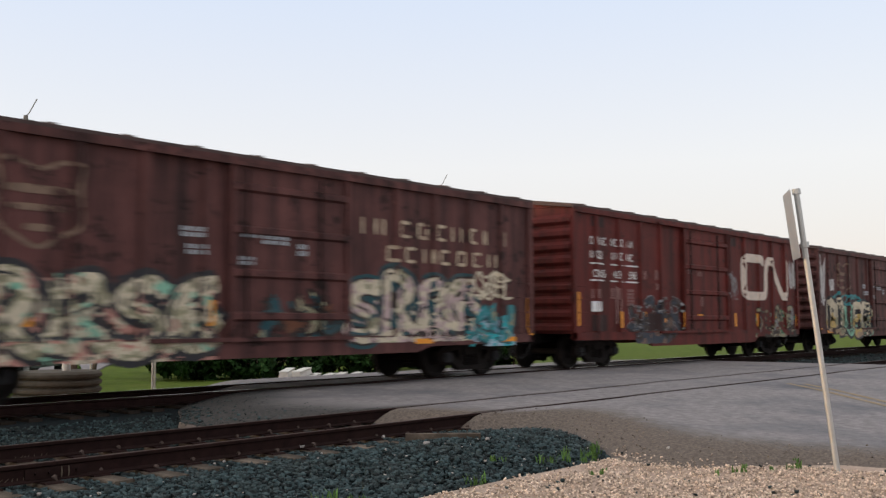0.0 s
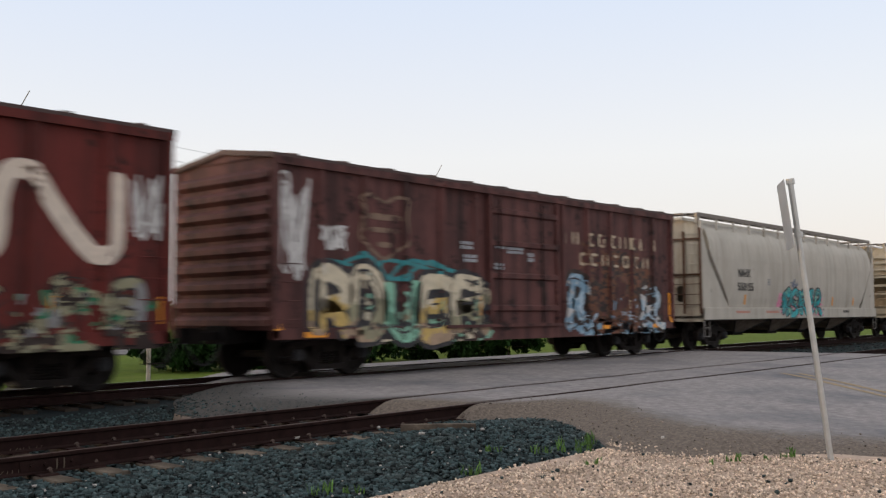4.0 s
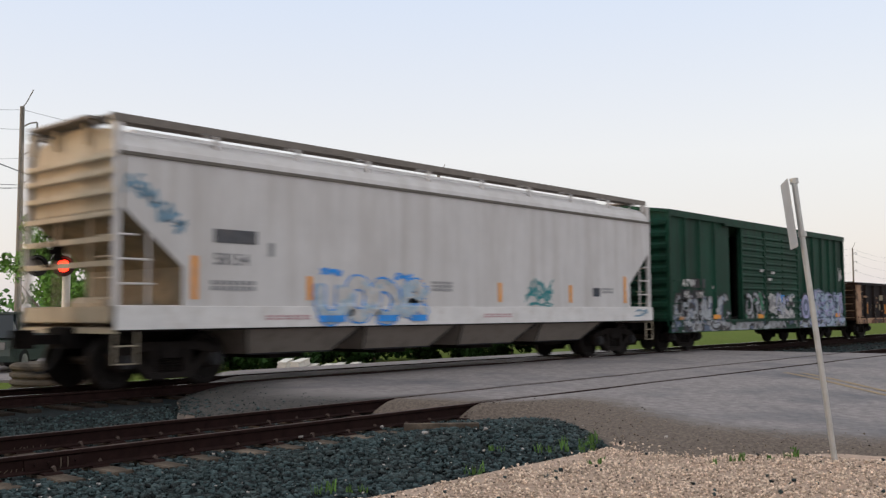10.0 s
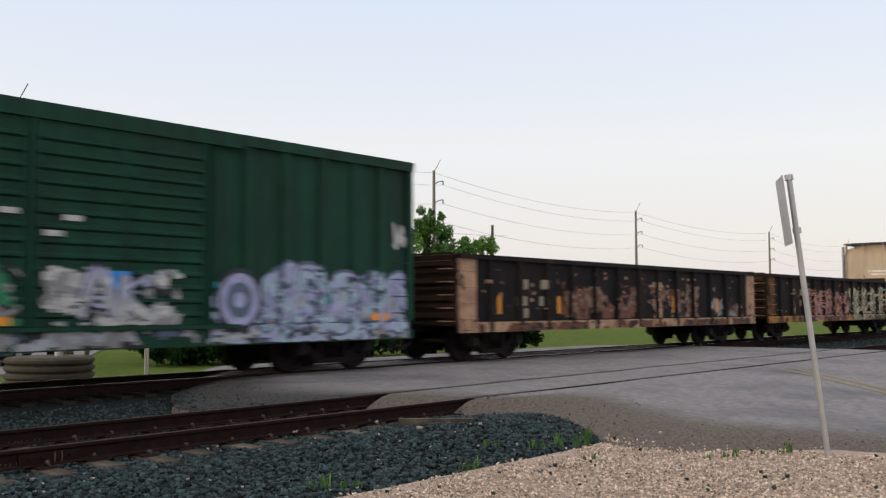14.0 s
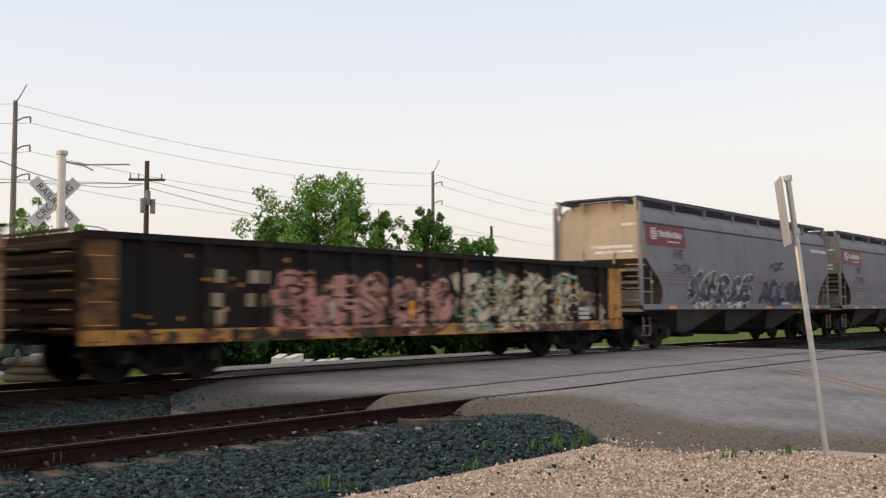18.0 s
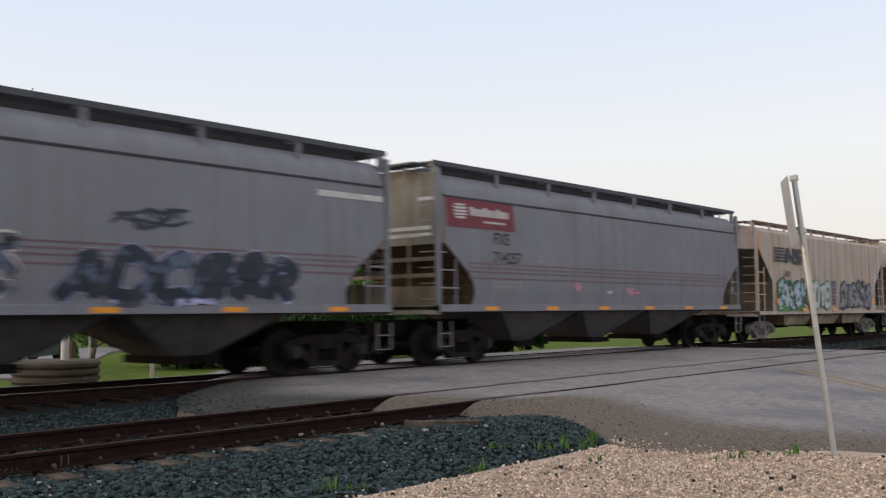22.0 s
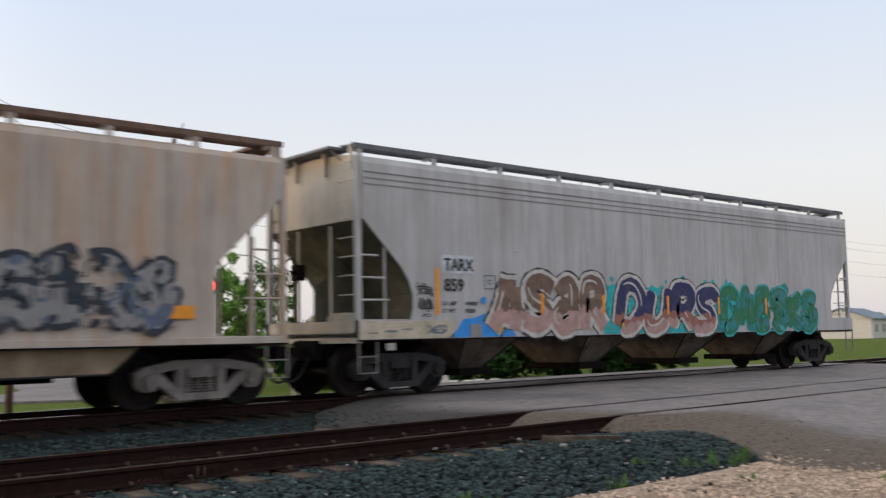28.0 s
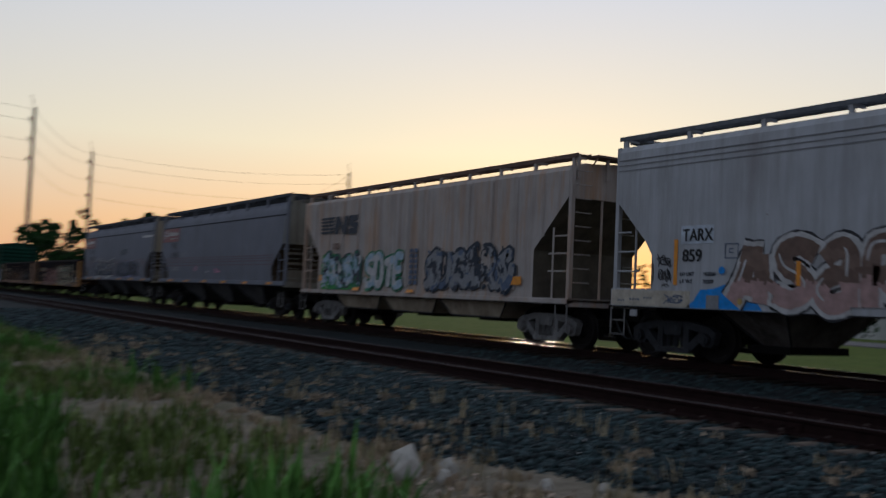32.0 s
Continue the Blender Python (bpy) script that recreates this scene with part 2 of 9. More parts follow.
m_gond = mat("gondola_black_paint", (0.012, 0.011, 0.012), 0.75, spec=0.15, var=0.35, scale=1.4, flecks=(0.085, 0.034, 0.02), flecks_at=0.60, stain=(0.05, 0.023, 0.016), stain_amt=0.55, stain_scale=1.1, streak=True, bump=0.006, bump_scale=12)
m_gondrust = mat("gondola_rusty_tan_edge", (0.44, 0.27, 0.17), 0.8, var=0.3, scale=3, flecks=(0.035, 0.02, 0.017), flecks_at=0.57, stain=(0.20, 0.10, 0.06), stain_amt=0.8, stain_scale=2.2, bump=0.004)
m_gondyel = mat("gondola_worn_yellow_edge", (0.46, 0.22, 0.06), 0.75, flecks=(0.04, 0.025, 0.02), flecks_at=0.57, var=0.3, scale=3, stain=(0.09, 0.045, 0.03), stain_amt=0.85, stain_scale=2.2, bump=0.004)
# Base lowered close to black so the space beneath the cars reads dark
m_under = mat("underframe_near_black", (0.009, 0.0075, 0.0075), 0.9, spec=0.08, var=0.4, scale=4, stain=(0.022, 0.015, 0.012), stain_amt=0.6, stain_scale=3)
m_truck = mat("truck_grey_dust", (0.215, 0.20, 0.19), 0.85, spec=0.15, var=0.35, scale=5, stain=(0.10, 0.075, 0.06), stain_amt=0.6, stain_scale=4)
m_truckm = mat("truck_blue_grey_grime", (0.036, 0.036, 0.039), 0.8, spec=0.2, var=0.35, scale=5, stain=(0.03, 0.024, 0.02), stain_amt=0.6, stain_scale=4)
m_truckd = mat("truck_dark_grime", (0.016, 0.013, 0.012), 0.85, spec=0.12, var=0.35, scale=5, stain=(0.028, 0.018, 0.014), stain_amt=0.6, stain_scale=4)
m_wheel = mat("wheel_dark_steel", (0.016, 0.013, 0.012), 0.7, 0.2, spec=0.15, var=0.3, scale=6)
m_board = mat("running_board_weathered_steel", (0.085, 0.072, 0.068), 0.75, 0.1, spec=0.2, var=0.3, scale=6)
m_roof = mat("galvanised_roof_grime", (0.07, 0.045, 0.042), 0.6, 0.3, var=0.3, scale=2)
m_orange = mat("orange_reflective_strip", (0.78, 0.30, 0.03), 0.5, var=0.15, scale=8)
m_black = mat("black_stencil_paint", (0.02, 0.02, 0.022), 0.6, var=0.2)
m_cream = mat("cream_lettering_paint", (0.50, 0.395, 0.28), 0.65, var=0.3, scale=6, stain=(0.16, 0.07, 0.05), stain_amt=0.8, stain_scale=5)
m_whitel = mat("white_lettering_paint", (0.72, 0.70, 0.68), 0.6, var=0.2, scale=6, stain=(0.25, 0.15, 0.13), stain_amt=0.6, stain_scale=4)
m_redp = mat("maroon_sign_panel", (0.15, 0.022, 0.033), 0.5, var=0.12, scale=3)
m_hose = mat("black_rubber", (0.012, 0.012, 0.012), 0.6)
m_rail = mat("rusty_rail_steel", (0.019, 0.009, 0.008), 0.9, 0.0, spec=0.1, var=0.35, scale=7, stain=(0.022, 0.011, 0.009), stain_amt=0.7, stain_scale=5, bump=0.003)
m_railtop = mat("rail_head_dull_steel", (0.06, 0.034, 0.028), 0.55, 0.4, var=0.25, scale=6)
m_railshiny = mat("rail_head_polished_steel", (0.45, 0.43, 0.42), 0.2, 0.9, var=0.15, scale=6)
m_tie = mat("creosoted_oak_tie", (0.085, 0.066, 0.052), 0.95, spec=0.1, var=0.45, scale=4, stain=(0.24, 0.19, 0.145), stain_amt=0.8, stain_scale=5, bump=0.006, bump_scale=25, rnd=0.35)
m_ballast = mat("blue_grey_trap_rock", (0.031, 0.048, 0.050), 0.78, spec=0.22, var=0.35, scale=25, stain=(0.055, 0.045, 0.036), stain_amt=0.35, stain_scale=1.7, bump=0.004, bump_scale=60, rnd=0.85)
m_gravel = mat("tan_limestone_gravel", (0.57, 0.445, 0.35), 0.95, spec=0.1, var=0.25, scale=30, stain=(0.30, 0.19, 0.13), stain_amt=0.6, stain_scale=4.0, rnd=0.6)
m_asphalt = mat("worn_grey_asphalt", (0.214, 0.192, 0.190), 0.9, spec=0.2, flecks=(0.075, 0.07, 0.072), flecks_at=0.66, var=0.3, scale=7, stain=(0.100, 0.099, 0.112), stain_amt=0.95, stain_scale=0.42, bump=0.004, bump_scale=90)
m_shoulder = mat("broken_asphalt_edge", (0.188, 0.160, 0.145), 0.95, spec=0.1, var=0.4, scale=9, stain=(0.22, 0.18, 0.145), stain_amt=0.7, stain_scale=1.6, bump=0.012, bump_scale=45)
m_grass = mat("mown_grass", (0.085, 0.118, 0.02), 0.95, spec=0.05, var=0.3, scale=3, stain=(0.13, 0.135, 0.035), stain_amt=0.6, stain_scale=0.35, bump=0.02, bump_scale=30)
m_concrete = mat("weathered_concrete", (0.27, 0.24, 0.20), 0.85, var=0.15, scale=3, stain=(0.2, 0.17, 0.14), stain_amt=0.6, stain_scale=1.5, bump=0.004)
m_leaf = mat("tree_leaves", (0.13, 0.25, 0.045), 0.7, spec=0.2, var=0.2, scale=0.6, rnd=0.5)
m_leafd = mat("tree_leaves_dark", (0.068, 0.15, 0.03), 0.7, spec=0.2, var=0.2, scale=0.6, rnd=0.5)
m_bark = mat("grey_bark", (0.11, 0.085, 0.065), 0.9, var=0.3, scale=6, bump=0.02, bump_scale=14)
m_galv = mat("galvanised_steel", (0.46, 0.45, 0.43), 0.45, 0.6, var=0.12, scale=5)
m_pole = mat("weathered_steel_pole", (0.20, 0.175, 0.155), 0.7, 0.2, var=0.2, scale=1)
m_wood = mat("brown_utility_pole_wood", (0.09, 0.06, 0.045), 0.9, var=0.25, scale=3)
m_wire = mat("power_line_wire", (0.16, 0.16, 0.18), 0.6)


# ---- mesh building ----
class Solid:
    """Collects vertices and faces with a material number each, and turns them into one mesh object."""

    def __init__(self):
        self.v, self.f, self.m = [], [], []

    def add(self, verts, faces, mi=0):
        o = len(self.v)
        self.v.extend(verts)
        for f in faces:
            self.f.append([i + o for i in f])
            self.m.append(mi)

    def box(self, x0, x1, y0, y1, z0, z1, mi=0):
        v = [(x, y, z) for x in (x0, x1) for y in (y0, y1) for z in (z0, z1)]
        self.add(v, [(0, 1, 3, 2), (4, 6, 7, 5), (0, 4, 5, 1), (2, 3, 7, 6), (0, 2, 6, 4), (1, 5, 7, 3)], mi)

    def prism(self, pts, axis, a, b, mi=0):
        """A polygon (two coordinates a point) drawn out along axis x, y or z from a to b."""
        def at(p, c):
            return {"x": (c, p[0], p[1]), "y": (p[0], c, p[1]), "z": (p[0], p[1], c)}[axis]
        n = len(pts)
        v = [at(p, a) for p in pts] + [at(p, b) for p in pts]
        fs = [tuple(range(n)), tuple(range(2 * n - 1, n - 1, -1))]
        fs += [(i, i + n, (i + 1) % n + n, (i + 1) % n) for i in range(n)]
        self.add(v, fs, mi)

    def cyl(self, p, q, r, n=8, r2=None, mi=0):
        p, q = Vector(p), Vector(q)
        d = (q - p).normalized()
        u = d.orthogonal().normalized()
        w = d.cross(u)
        r2 = r if r2 is None else r2
        v = []
        for c, k in ((p, r), (q, r2)):
            for i in range(n):
                a = 2 * math.pi * i / n
                v.append(tuple(c + u * math.cos(a) * k + w * math.sin(a) * k))
        fs = [(i, (i + 1) % n, (i + 1) % n + n, i + n) for i in range(n)]
        fs += [tuple(range(n - 1, -1, -1)), tuple(range(n, 2 * n))]
        self.add(v, fs, mi)

    def tube(self, pts, r, n=6, mi=0):
        """One bent bar through the points."""
        P = [Vector(p) for p in pts]
        v = []
        u = None
        for i, p in enumerate(P):
            d = (P[min(i + 1, len(P) - 1)] - P[max(i - 1, 0)]).normalized()
            u = d.orthogonal().normalized() if u is None else (u - d * u.dot(d)).normalized()
            w = d.cross(u)
            for k in range(n):
                a = 2 * math.pi * k / n
                v.append(tuple(p + u * math.cos(a) * r + w * math.sin(a) * r))
        m = len(P)
        fs = [(i * n + j, i * n + (j + 1) % n, (i + 1) * n + (j + 1) % n, (i + 1) * n + j) for i in range(m - 1) for j in range(n)]
        fs += [tuple(range(n - 1, -1, -1)), tuple(range((m - 1) * n, m * n))]
        self.add(v, fs, mi)

    def obj(self, name, mats, parent=None, label="", smooth=False):
        me = bpy.data.meshes.new(name)
        me.from_pydata(self.v, [], self.f)
        for m in (mats if isinstance(mats, (list, tuple)) else [mats]):
            me.materials.append(m)
        me.polygons.foreach_set("material_index", self.m)
        if smooth:
            me.polygons.foreach_set("use_smooth", [True] * len(self.f))
        me.update()
        bm = bmesh.new()
        bm.from_mesh(me)
        bmesh.ops.recalc_face_normals(bm, faces=bm.faces)
        bm.to_mesh(me)
        bm.free()
        ob = new(name, me)
        ob.parent = parent
        if label:
            tagged(ob, label)
        return ob


def thing(name, label, category, group="", at=(0, 0, 0)):
    e = new(name)
    e.empty_display_size = 0.3
    e.location = at
    return tagged(e, label, category, group)


def lettering(name, text, x, z, size, material, parent, y=-1.61, stretch=1.0, bold=False):
    """Stencilled characters on the near side, lower left corner at x, z."""
    cu = bpy.data.curves.new(name, "FONT")
    cu.body, cu.size, cu.extrude, cu.offset = text, size * 1.38, 0.001, 0.0 if bold else 0.002
    tmp = bpy.data.objects.new(name, cu)
    scene.collection.objects.link(tmp)
    dg = bpy.context.evaluated_depsgraph_get()
    me = bpy.data.meshes.new_from_object(tmp.evaluated_get(dg))
    bpy.data.objects.remove(tmp)
    bpy.data.curves.remove(cu)
    me.transform(Matrix.Translation((x, y, z)) @ pose(0, 0, 0, 90) @ Matrix.Diagonal((stretch, 1, 1, 1)))
    if bold:
        # thicker strokes: the same characters laid over each other, a little apart
        v, f = [tuple(q.co) for q in me.vertices], [tuple(q.vertices) for q in me.polygons]
        n = len(v)
        me = bpy.data.meshes.new(name)
        shifts = ((0, 0), (0.011, 0), (0.022, 0), (0.011, 0.011))
        me.from_pydata([(q[0] + dx, q[1] - 0.0004 * k, q[2] + dz) for k, (dx, dz) in enumerate(shifts) for q in v], [], [tuple(i + n * k for i in g) for k in range(4) for g in f])
    # one mesh a character: faces whose spans along the line overlap belong together
    spans = sorted((min(me.vertices[i].co.x for i in f.vertices), max(me.vertices[i].co.x for i in f.vertices), f.index) for f in me.polygons)
    groups, reach = [], -1e9
    for lo, hi, k in spans:
        if lo > reach + 0.001:
            groups.append([])
        reach = max(reach, hi) if groups[-1] else hi
        groups[-1].append(k)
    for g in groups:
        used = sorted({i for k in g for i in me.polygons[k].vertices})
        at = {i: j for j, i in enumerate(used)}
        part_me = bpy.data.meshes.new(name)
        part_me.from_pydata([tuple(me.vertices[i].co) for i in used], [], [tuple(at[i] for i in me.polygons[k].vertices) for k in g])
        part_me.materials.append(material)
        new(name, part_me).parent = parent
    bpy.data.meshes.remove(me)


# ---- spray-painted pieces ----
GLYPHS = [
    [[(0.05, 0), (0.35, 1.0), (0.6, 1.0), (0.95, 0)], [(0.25, 0.35), (0.8, 0.35)]],
    [[(0.95, 0.8), (0.55, 1.0), (0.1, 0.78), (0.45, 0.52), (0.9, 0.3), (0.5, 0.0), (0.05, 0.18)]],
    [[(0.12, 0), (0.12, 1.0), (0.75, 0.95), (0.85, 0.62), (0.2, 0.5), (0.55, 0.42), (0.95, 0.0)]],
    [[(0.12, 1.0), (0.1, 0.3), (0.45, 0.0), (0.85, 0.25), (0.88, 1.0)]],
    [[(0.92, 0.78), (0.55, 1.0), (0.12, 0.7), (0.12, 0.3), (0.5, 0.0), (0.92, 0.2)]],
    [[(0.1, 0.0), (0.1, 0.95), (0.6, 1.0), (0.92, 0.55), (0.65, 0.05), (0.1, 0.05)]],
    [[(0.15, 1.0), (0.15, 0.0)], [(0.9, 1.0), (0.2, 0.5), (0.95, 0.0)]],
    [[(0.9, 0.95), (0.15, 0.95), (0.12, 0.05), (0.92, 0.05)], [(0.15, 0.5), (0.75, 0.52)]],
    [[(0.05, 0.9), (0.95, 0.95)], [(0.5, 0.9), (0.45, 0.0)]],
    [[(0.05, 0.05), (0.3, 1.0), (0.5, 0.4), (0.7, 1.0), (0.95, 0.05)]],
    # bold block capitals with serifs
    [[(-0.08, 0.04), (0.16, 0.5), (0.3, 0.96), (0.62, 0.98)], [(0.6, 0.98), (0.66, 0.5), (0.74, 0.0)], [(0.2, 0.42), (0.66, 0.40)], [(0.1, 0.98), (0.35, 0.97)]],
    [[(0.95, 0.86), (0.6, 1.0), (0.2, 0.86), (0.3, 0.6), (0.75, 0.44), (0.84, 0.2), (0.5, 0.02), (0.05, 0.1)], [(0.0, 0.1), (0.1, 0.32)]],
    [[(0.15, 0.8), (0.4, 1.0), (0.78, 0.9), (0.86, 0.5), (0.88, 0.0)], [(0.84, 0.5), (0.4, 0.52), (0.14, 0.28), (0.34, 0.04), (0.8, 0.14)]],
    [[(0.16, 0.0), (0.2, 0.5), (0.16, 1.0), (0.66, 1.0), (0.84, 0.76), (0.62, 0.5), (0.24, 0.5)], [(0.5, 0.5), (0.76, 0.24), (1.08, 0.0)]],
    # interlocked strokes with arrow ends
    [[(0.0, 0.1), (0.45, 0.35), (0.2, 0.7), (0.75, 1.0)], [(0.1, 0.95), (0.6, 0.55), (0.95, 0.05)], [(0.5, 0.0), (0.95, 0.3), (1.1, 0.75)], [(0.55, 1.0), (0.85, 1.02), (0.72, 0.78)]],
    [[(0.9, 1.0), (0.3, 0.9), (0.05, 0.5), (0.4, 0.1), (0.95, 0.2)], [(0.2, 0.55), (0.7, 0.6), (1.1, 0.4)], [(-0.1, 0.0), (0.3, 0.25)], [(0.7, 0.0), (0.5, 0.45), (0.75, 0.85)]],
    [[(0.1, 0.0), (0.25, 0.6), (0.1, 1.0)], [(0.2, 0.9), (0.7, 1.0), (0.8, 0.65), (0.3, 0.5), (0.9, 0.25), (1.05, -0.02)], [(0.6, 0.0), (0.3, 0.2), (0.0, 0.15)], [(0.85, 0.9), (1.1, 0.7)]],
]


def curve_through(pts, step):
    out = []
    P = [pts[0]] + list(pts) + [pts[-1]]
    for i in range(len(pts) - 1):
        a, b, c, d = P[i:i + 4]
        n = max(2, int(math.hypot(c[0] - b[0], c[1] - b[1]) / step))
        for k in range(n):
            t = k / n
            out.append(tuple(0.5 * (2 * b[j] + (c[j] - a[j]) * t + (2 * a[j] - 5 * b[j] + 4 * c[j] - d[j]) * t * t + (3 * b[j] - a[j] - 3 * c[j] + d[j]) * t ** 3) for j in (0, 1)))
    out.append(tuple(pts[-1]))
    return out


def ribbon(s, pts, w, surf, off, mi, rng, ragged=0.0, across=3, wear=-9.0, split=None, mix=None, square=False):
    rows = []
    n = len(pts)
    for i, p in enumerate(pts):
        a, b = pts[max(0, i - 1)], pts[min(n - 1, i + 1)]
        dx, dz = b[0] - a[0], b[1] - a[1]
        l = math.hypot(dx, dz) or 1
        nx, nz = -dz / l, dx / l
        end = min(i, n - 1 - i)
        k = w * (1.0 if square else 0.55 if end == 0 else 0.85 if end == 1 else 1.0) * (1 + rng.uniform(-ragged, ragged))
        rows.append([(p[0] + nx * k * q, p[1] + nz * k * q) for q in np.linspace(-0.5, 0.5, across + 1)])
    v = [(x, surf(x, z) - off, z) for r in rows for x, z in r]
    c = across + 1
    o = len(s.v)
    s.v.extend(v)
    for i in range(n - 1):
        for j in range(across):
            x, _, z = v[i * c + j]
            if wear > -1 and noise.noise((x * 2.1, z * 2.1, 3.3)) + 0.5 * noise.noise((x * 7, z * 7, 1.1)) < wear:
                continue
            s.f.append((o + i * c + j, o + i * c + j + 1, o + (i + 1) * c + j + 1, o + (i + 1) * c + j))
            if mix:
                tint, za, zb, grad = mix
                q = 0.5 + (1 - 0.75 * grad) * (0.55 * noise.noise((x * 1.7, z * 2.3, 7.7)) + 0.32 * noise.noise((x * 5.1, z * 6.2, 2.9))) + grad * ((z - za) / (zb - za) - 0.5)
                s.m.append(tint[min(len(tint) - 1, max(0, int(q * len(tint))))])
            else:
                s.m.append(split[1] if split and z < split[0] else mi)


def graffiti(parent, x0, x1, z0, z1, surf, cols, seed, letters=None, cloud=None, tag_label="", glyphs=None, w=0.24, lean=0.1, wear=-9.0, rim=(1.75, 1.36), split=None, shards=0, grad=0.0, square=False):
    """A sprayed piece: soft cloud, then letter by letter a dark outline, pale halo, filled strokes and shine lines, and stray shards. cols: outline, halo, fills..."""
    rng = random.Random(seed)
    mats = list(cols)
    H = z1 - z0
    n = letters or max(3, round((x1 - x0) / (H * 0.8)))
    cw = (x1 - x0) / n
    if cloud is not None:
        s = Solid()
        for k in range(int(7 * (x1 - x0))):
            cx, cz, r = rng.uniform(x0, x1), rng.uniform(z0, z1), rng.uniform(0.08, 0.28)
            ring = [(cx + r * rng.uniform(.8, 1.1) * math.cos(a), min(z1 + 0.2, max(z0, cz + r * rng.uniform(.6, 1.0) * math.sin(a)))) for a in np.linspace(0, 2 * math.pi, 10, endpoint=False)]
            s.add([(x, surf(x, z) - 0.002 - 0.00004 * k, z) for x, z in ring], [tuple(range(10))], 0)
        tagged(s.obj("sprayed_cloud", cloud, parent), kind="stuff")
    W = w * H
    nf = len(cols) - 2
    sp = None
    if split:
        mats.append(split[1])
        sp = (split[0], len(mats) - 1)
    for i in range(n):
        g = GLYPHS[(glyphs[i % len(glyphs)] if glyphs else rng.randrange(len(GLYPHS)))]
        dz = rng.uniform(-0.06, 0.06) * H
        sq = rng.uniform(0.84, 1.0)
        s = Solid()
        for q, st in enumerate(g):
            j = 4 * i + q
            pts = [(x0 + cw * (i + 0.5 + (p[0] - 0.5) * sq + lean * (p[1] - 0.5) + rng.uniform(-0.05, 0.05)), max(z0 + H * 0.12, z0 + dz + H * (0.12 + 0.76 * p[1] + rng.uniform(-0.04, 0.04)))) for p in st]
            pts = curve_through(pts, 0.055)
            for layer, (k, mi) in enumerate(((rim[0], 0), (rim[1], 1))):
                ribbon(s, pts, W * k, surf, 0.005 + 0.004 * layer + 0.00012 * j, mi, rng, 0.05, wear=wear - 0.1, square=square)
            ribbon(s, pts, W, surf, 0.0135 + 0.00012 * j, 2 + (i % nf if nf else 0), rng, 0.10, 6, wear, sp, (list(range(2, 2 + nf)), z0, z1, grad) if nf > 1 and not split else None, square)
            m = len(pts) // 3
            if rng.random() < 0.7 and m > 2:
                ribbon(s, [(p[0] - W * 0.2, p[1] + W * 0.12) for p in pts[m:2 * m + 1]], W * 0.14, surf, 0.018 + 0.0001 * j, 1, rng, 0.0, 1)
        s.obj("sprayed_letter", mats, parent, tag_label)
    if shards:
        s = Solid()
        for k in range(int(shards * (x1 - x0))):
            cx, cz, r = rng.uniform(x0, x1), rng.uniform(z0 + 0.05, z1 - 0.1), rng.uniform(0.04, 0.17)
            a0, st = rng.uniform(0, 6.28), rng.uniform(0.25, 0.6)
            ring = [(cx + r * math.cos(a) * math.cos(a0) - st * r * math.sin(a) * math.sin(a0), cz + r * math.cos(a) * math.sin(a0) + st * r * math.sin(a) * math.cos(a0)) for a in (0, 0.8, 2.0, 3.1, 4.4, 5.5)]
            ring = [(a, max(z0, b)) for a, b in ring]
            s.add([(x, surf(x, z) - 0.022 - 0.00003 * k, z) for x, z in ring], [tuple(range(6))], rng.randrange(len(cols)))
        tagged(s.obj("sprayed_scatter", mats, parent), kind="stuff")


def mottle(parent, x0, x1, z0, z1, surf, cols, seed, cover=0.1, fade=0.35, step=0.055, freq=1.0, label="", tilt=0.0):
    """Worn sprayed background: small flakes of several colours in drifting patches with a ragged edge."""
    s = Solid()
    o = seed * 1.37
    nx, nz = int((x1 - x0) / step), int((z1 - z0) / step)
    for i in range(nx):
        for j in range(nz):
            x, z = x0 + (i + 0.5) * step, z0 + (j + 0.5) * step
            edge = min((x - x0), (x1 - x), (z1 - z) * 1.2) / fade
            k = noise.noise((x * 1.3 + o, z * 1.6, o)) + 0.6 * noise.noise((x * 4.5, z * 5.5 + o, o))
            if k + min(0.0, edge - 1) * 0.9 < cover - 0.35:
                continue
            q = 0.5 + 0.6 * noise.noise((x * 1.5 * freq + o, z * 2.4 * freq, o + 5)) + 0.3 * noise.noise((x * 4.1 * freq, z * 7.0 * freq, o + 9)) + tilt * ((z - z0) / (z1 - z0) - 0.5)
            h = step * 0.5
            y = surf(x, z) - 0.0025
            ring = [(a + step * 0.9 * noise.noise((a * 9.3, b * 9.3, 4.7)), max(z0, b + step * 0.9 * noise.noise((a * 8.7, b * 8.7, 1.9)))) for a, b in ((x - h, z - h), (x + h, z - h), (x + h, z + h), (x - h, z + h))]
            s.add([(a, y, b) for a, b in ring], [(0, 1, 2, 3)], min(len(cols) - 1, max(0, int(q * len(cols)))))
    return tagged(s.obj("sprayed_background", cols, parent), label, kind="stuff")


SHAPES = {"i": [[(0.5, 0), (0.5, 1)]],
          "u": [[(0, 0), (0, 1)], [(1, 0), (1, 1)]],
          "l": [[(0, 0), (0, 1)], [(0.1, 0.0), (1, 0.0)], [(0.1, 1.0), (1, 1.0)]],
          "o": [[(0, 0), (0, 1)], [(1, 0), (1, 1)], [(0, 0), (1, 0)], [(0, 1), (1, 1)]]}


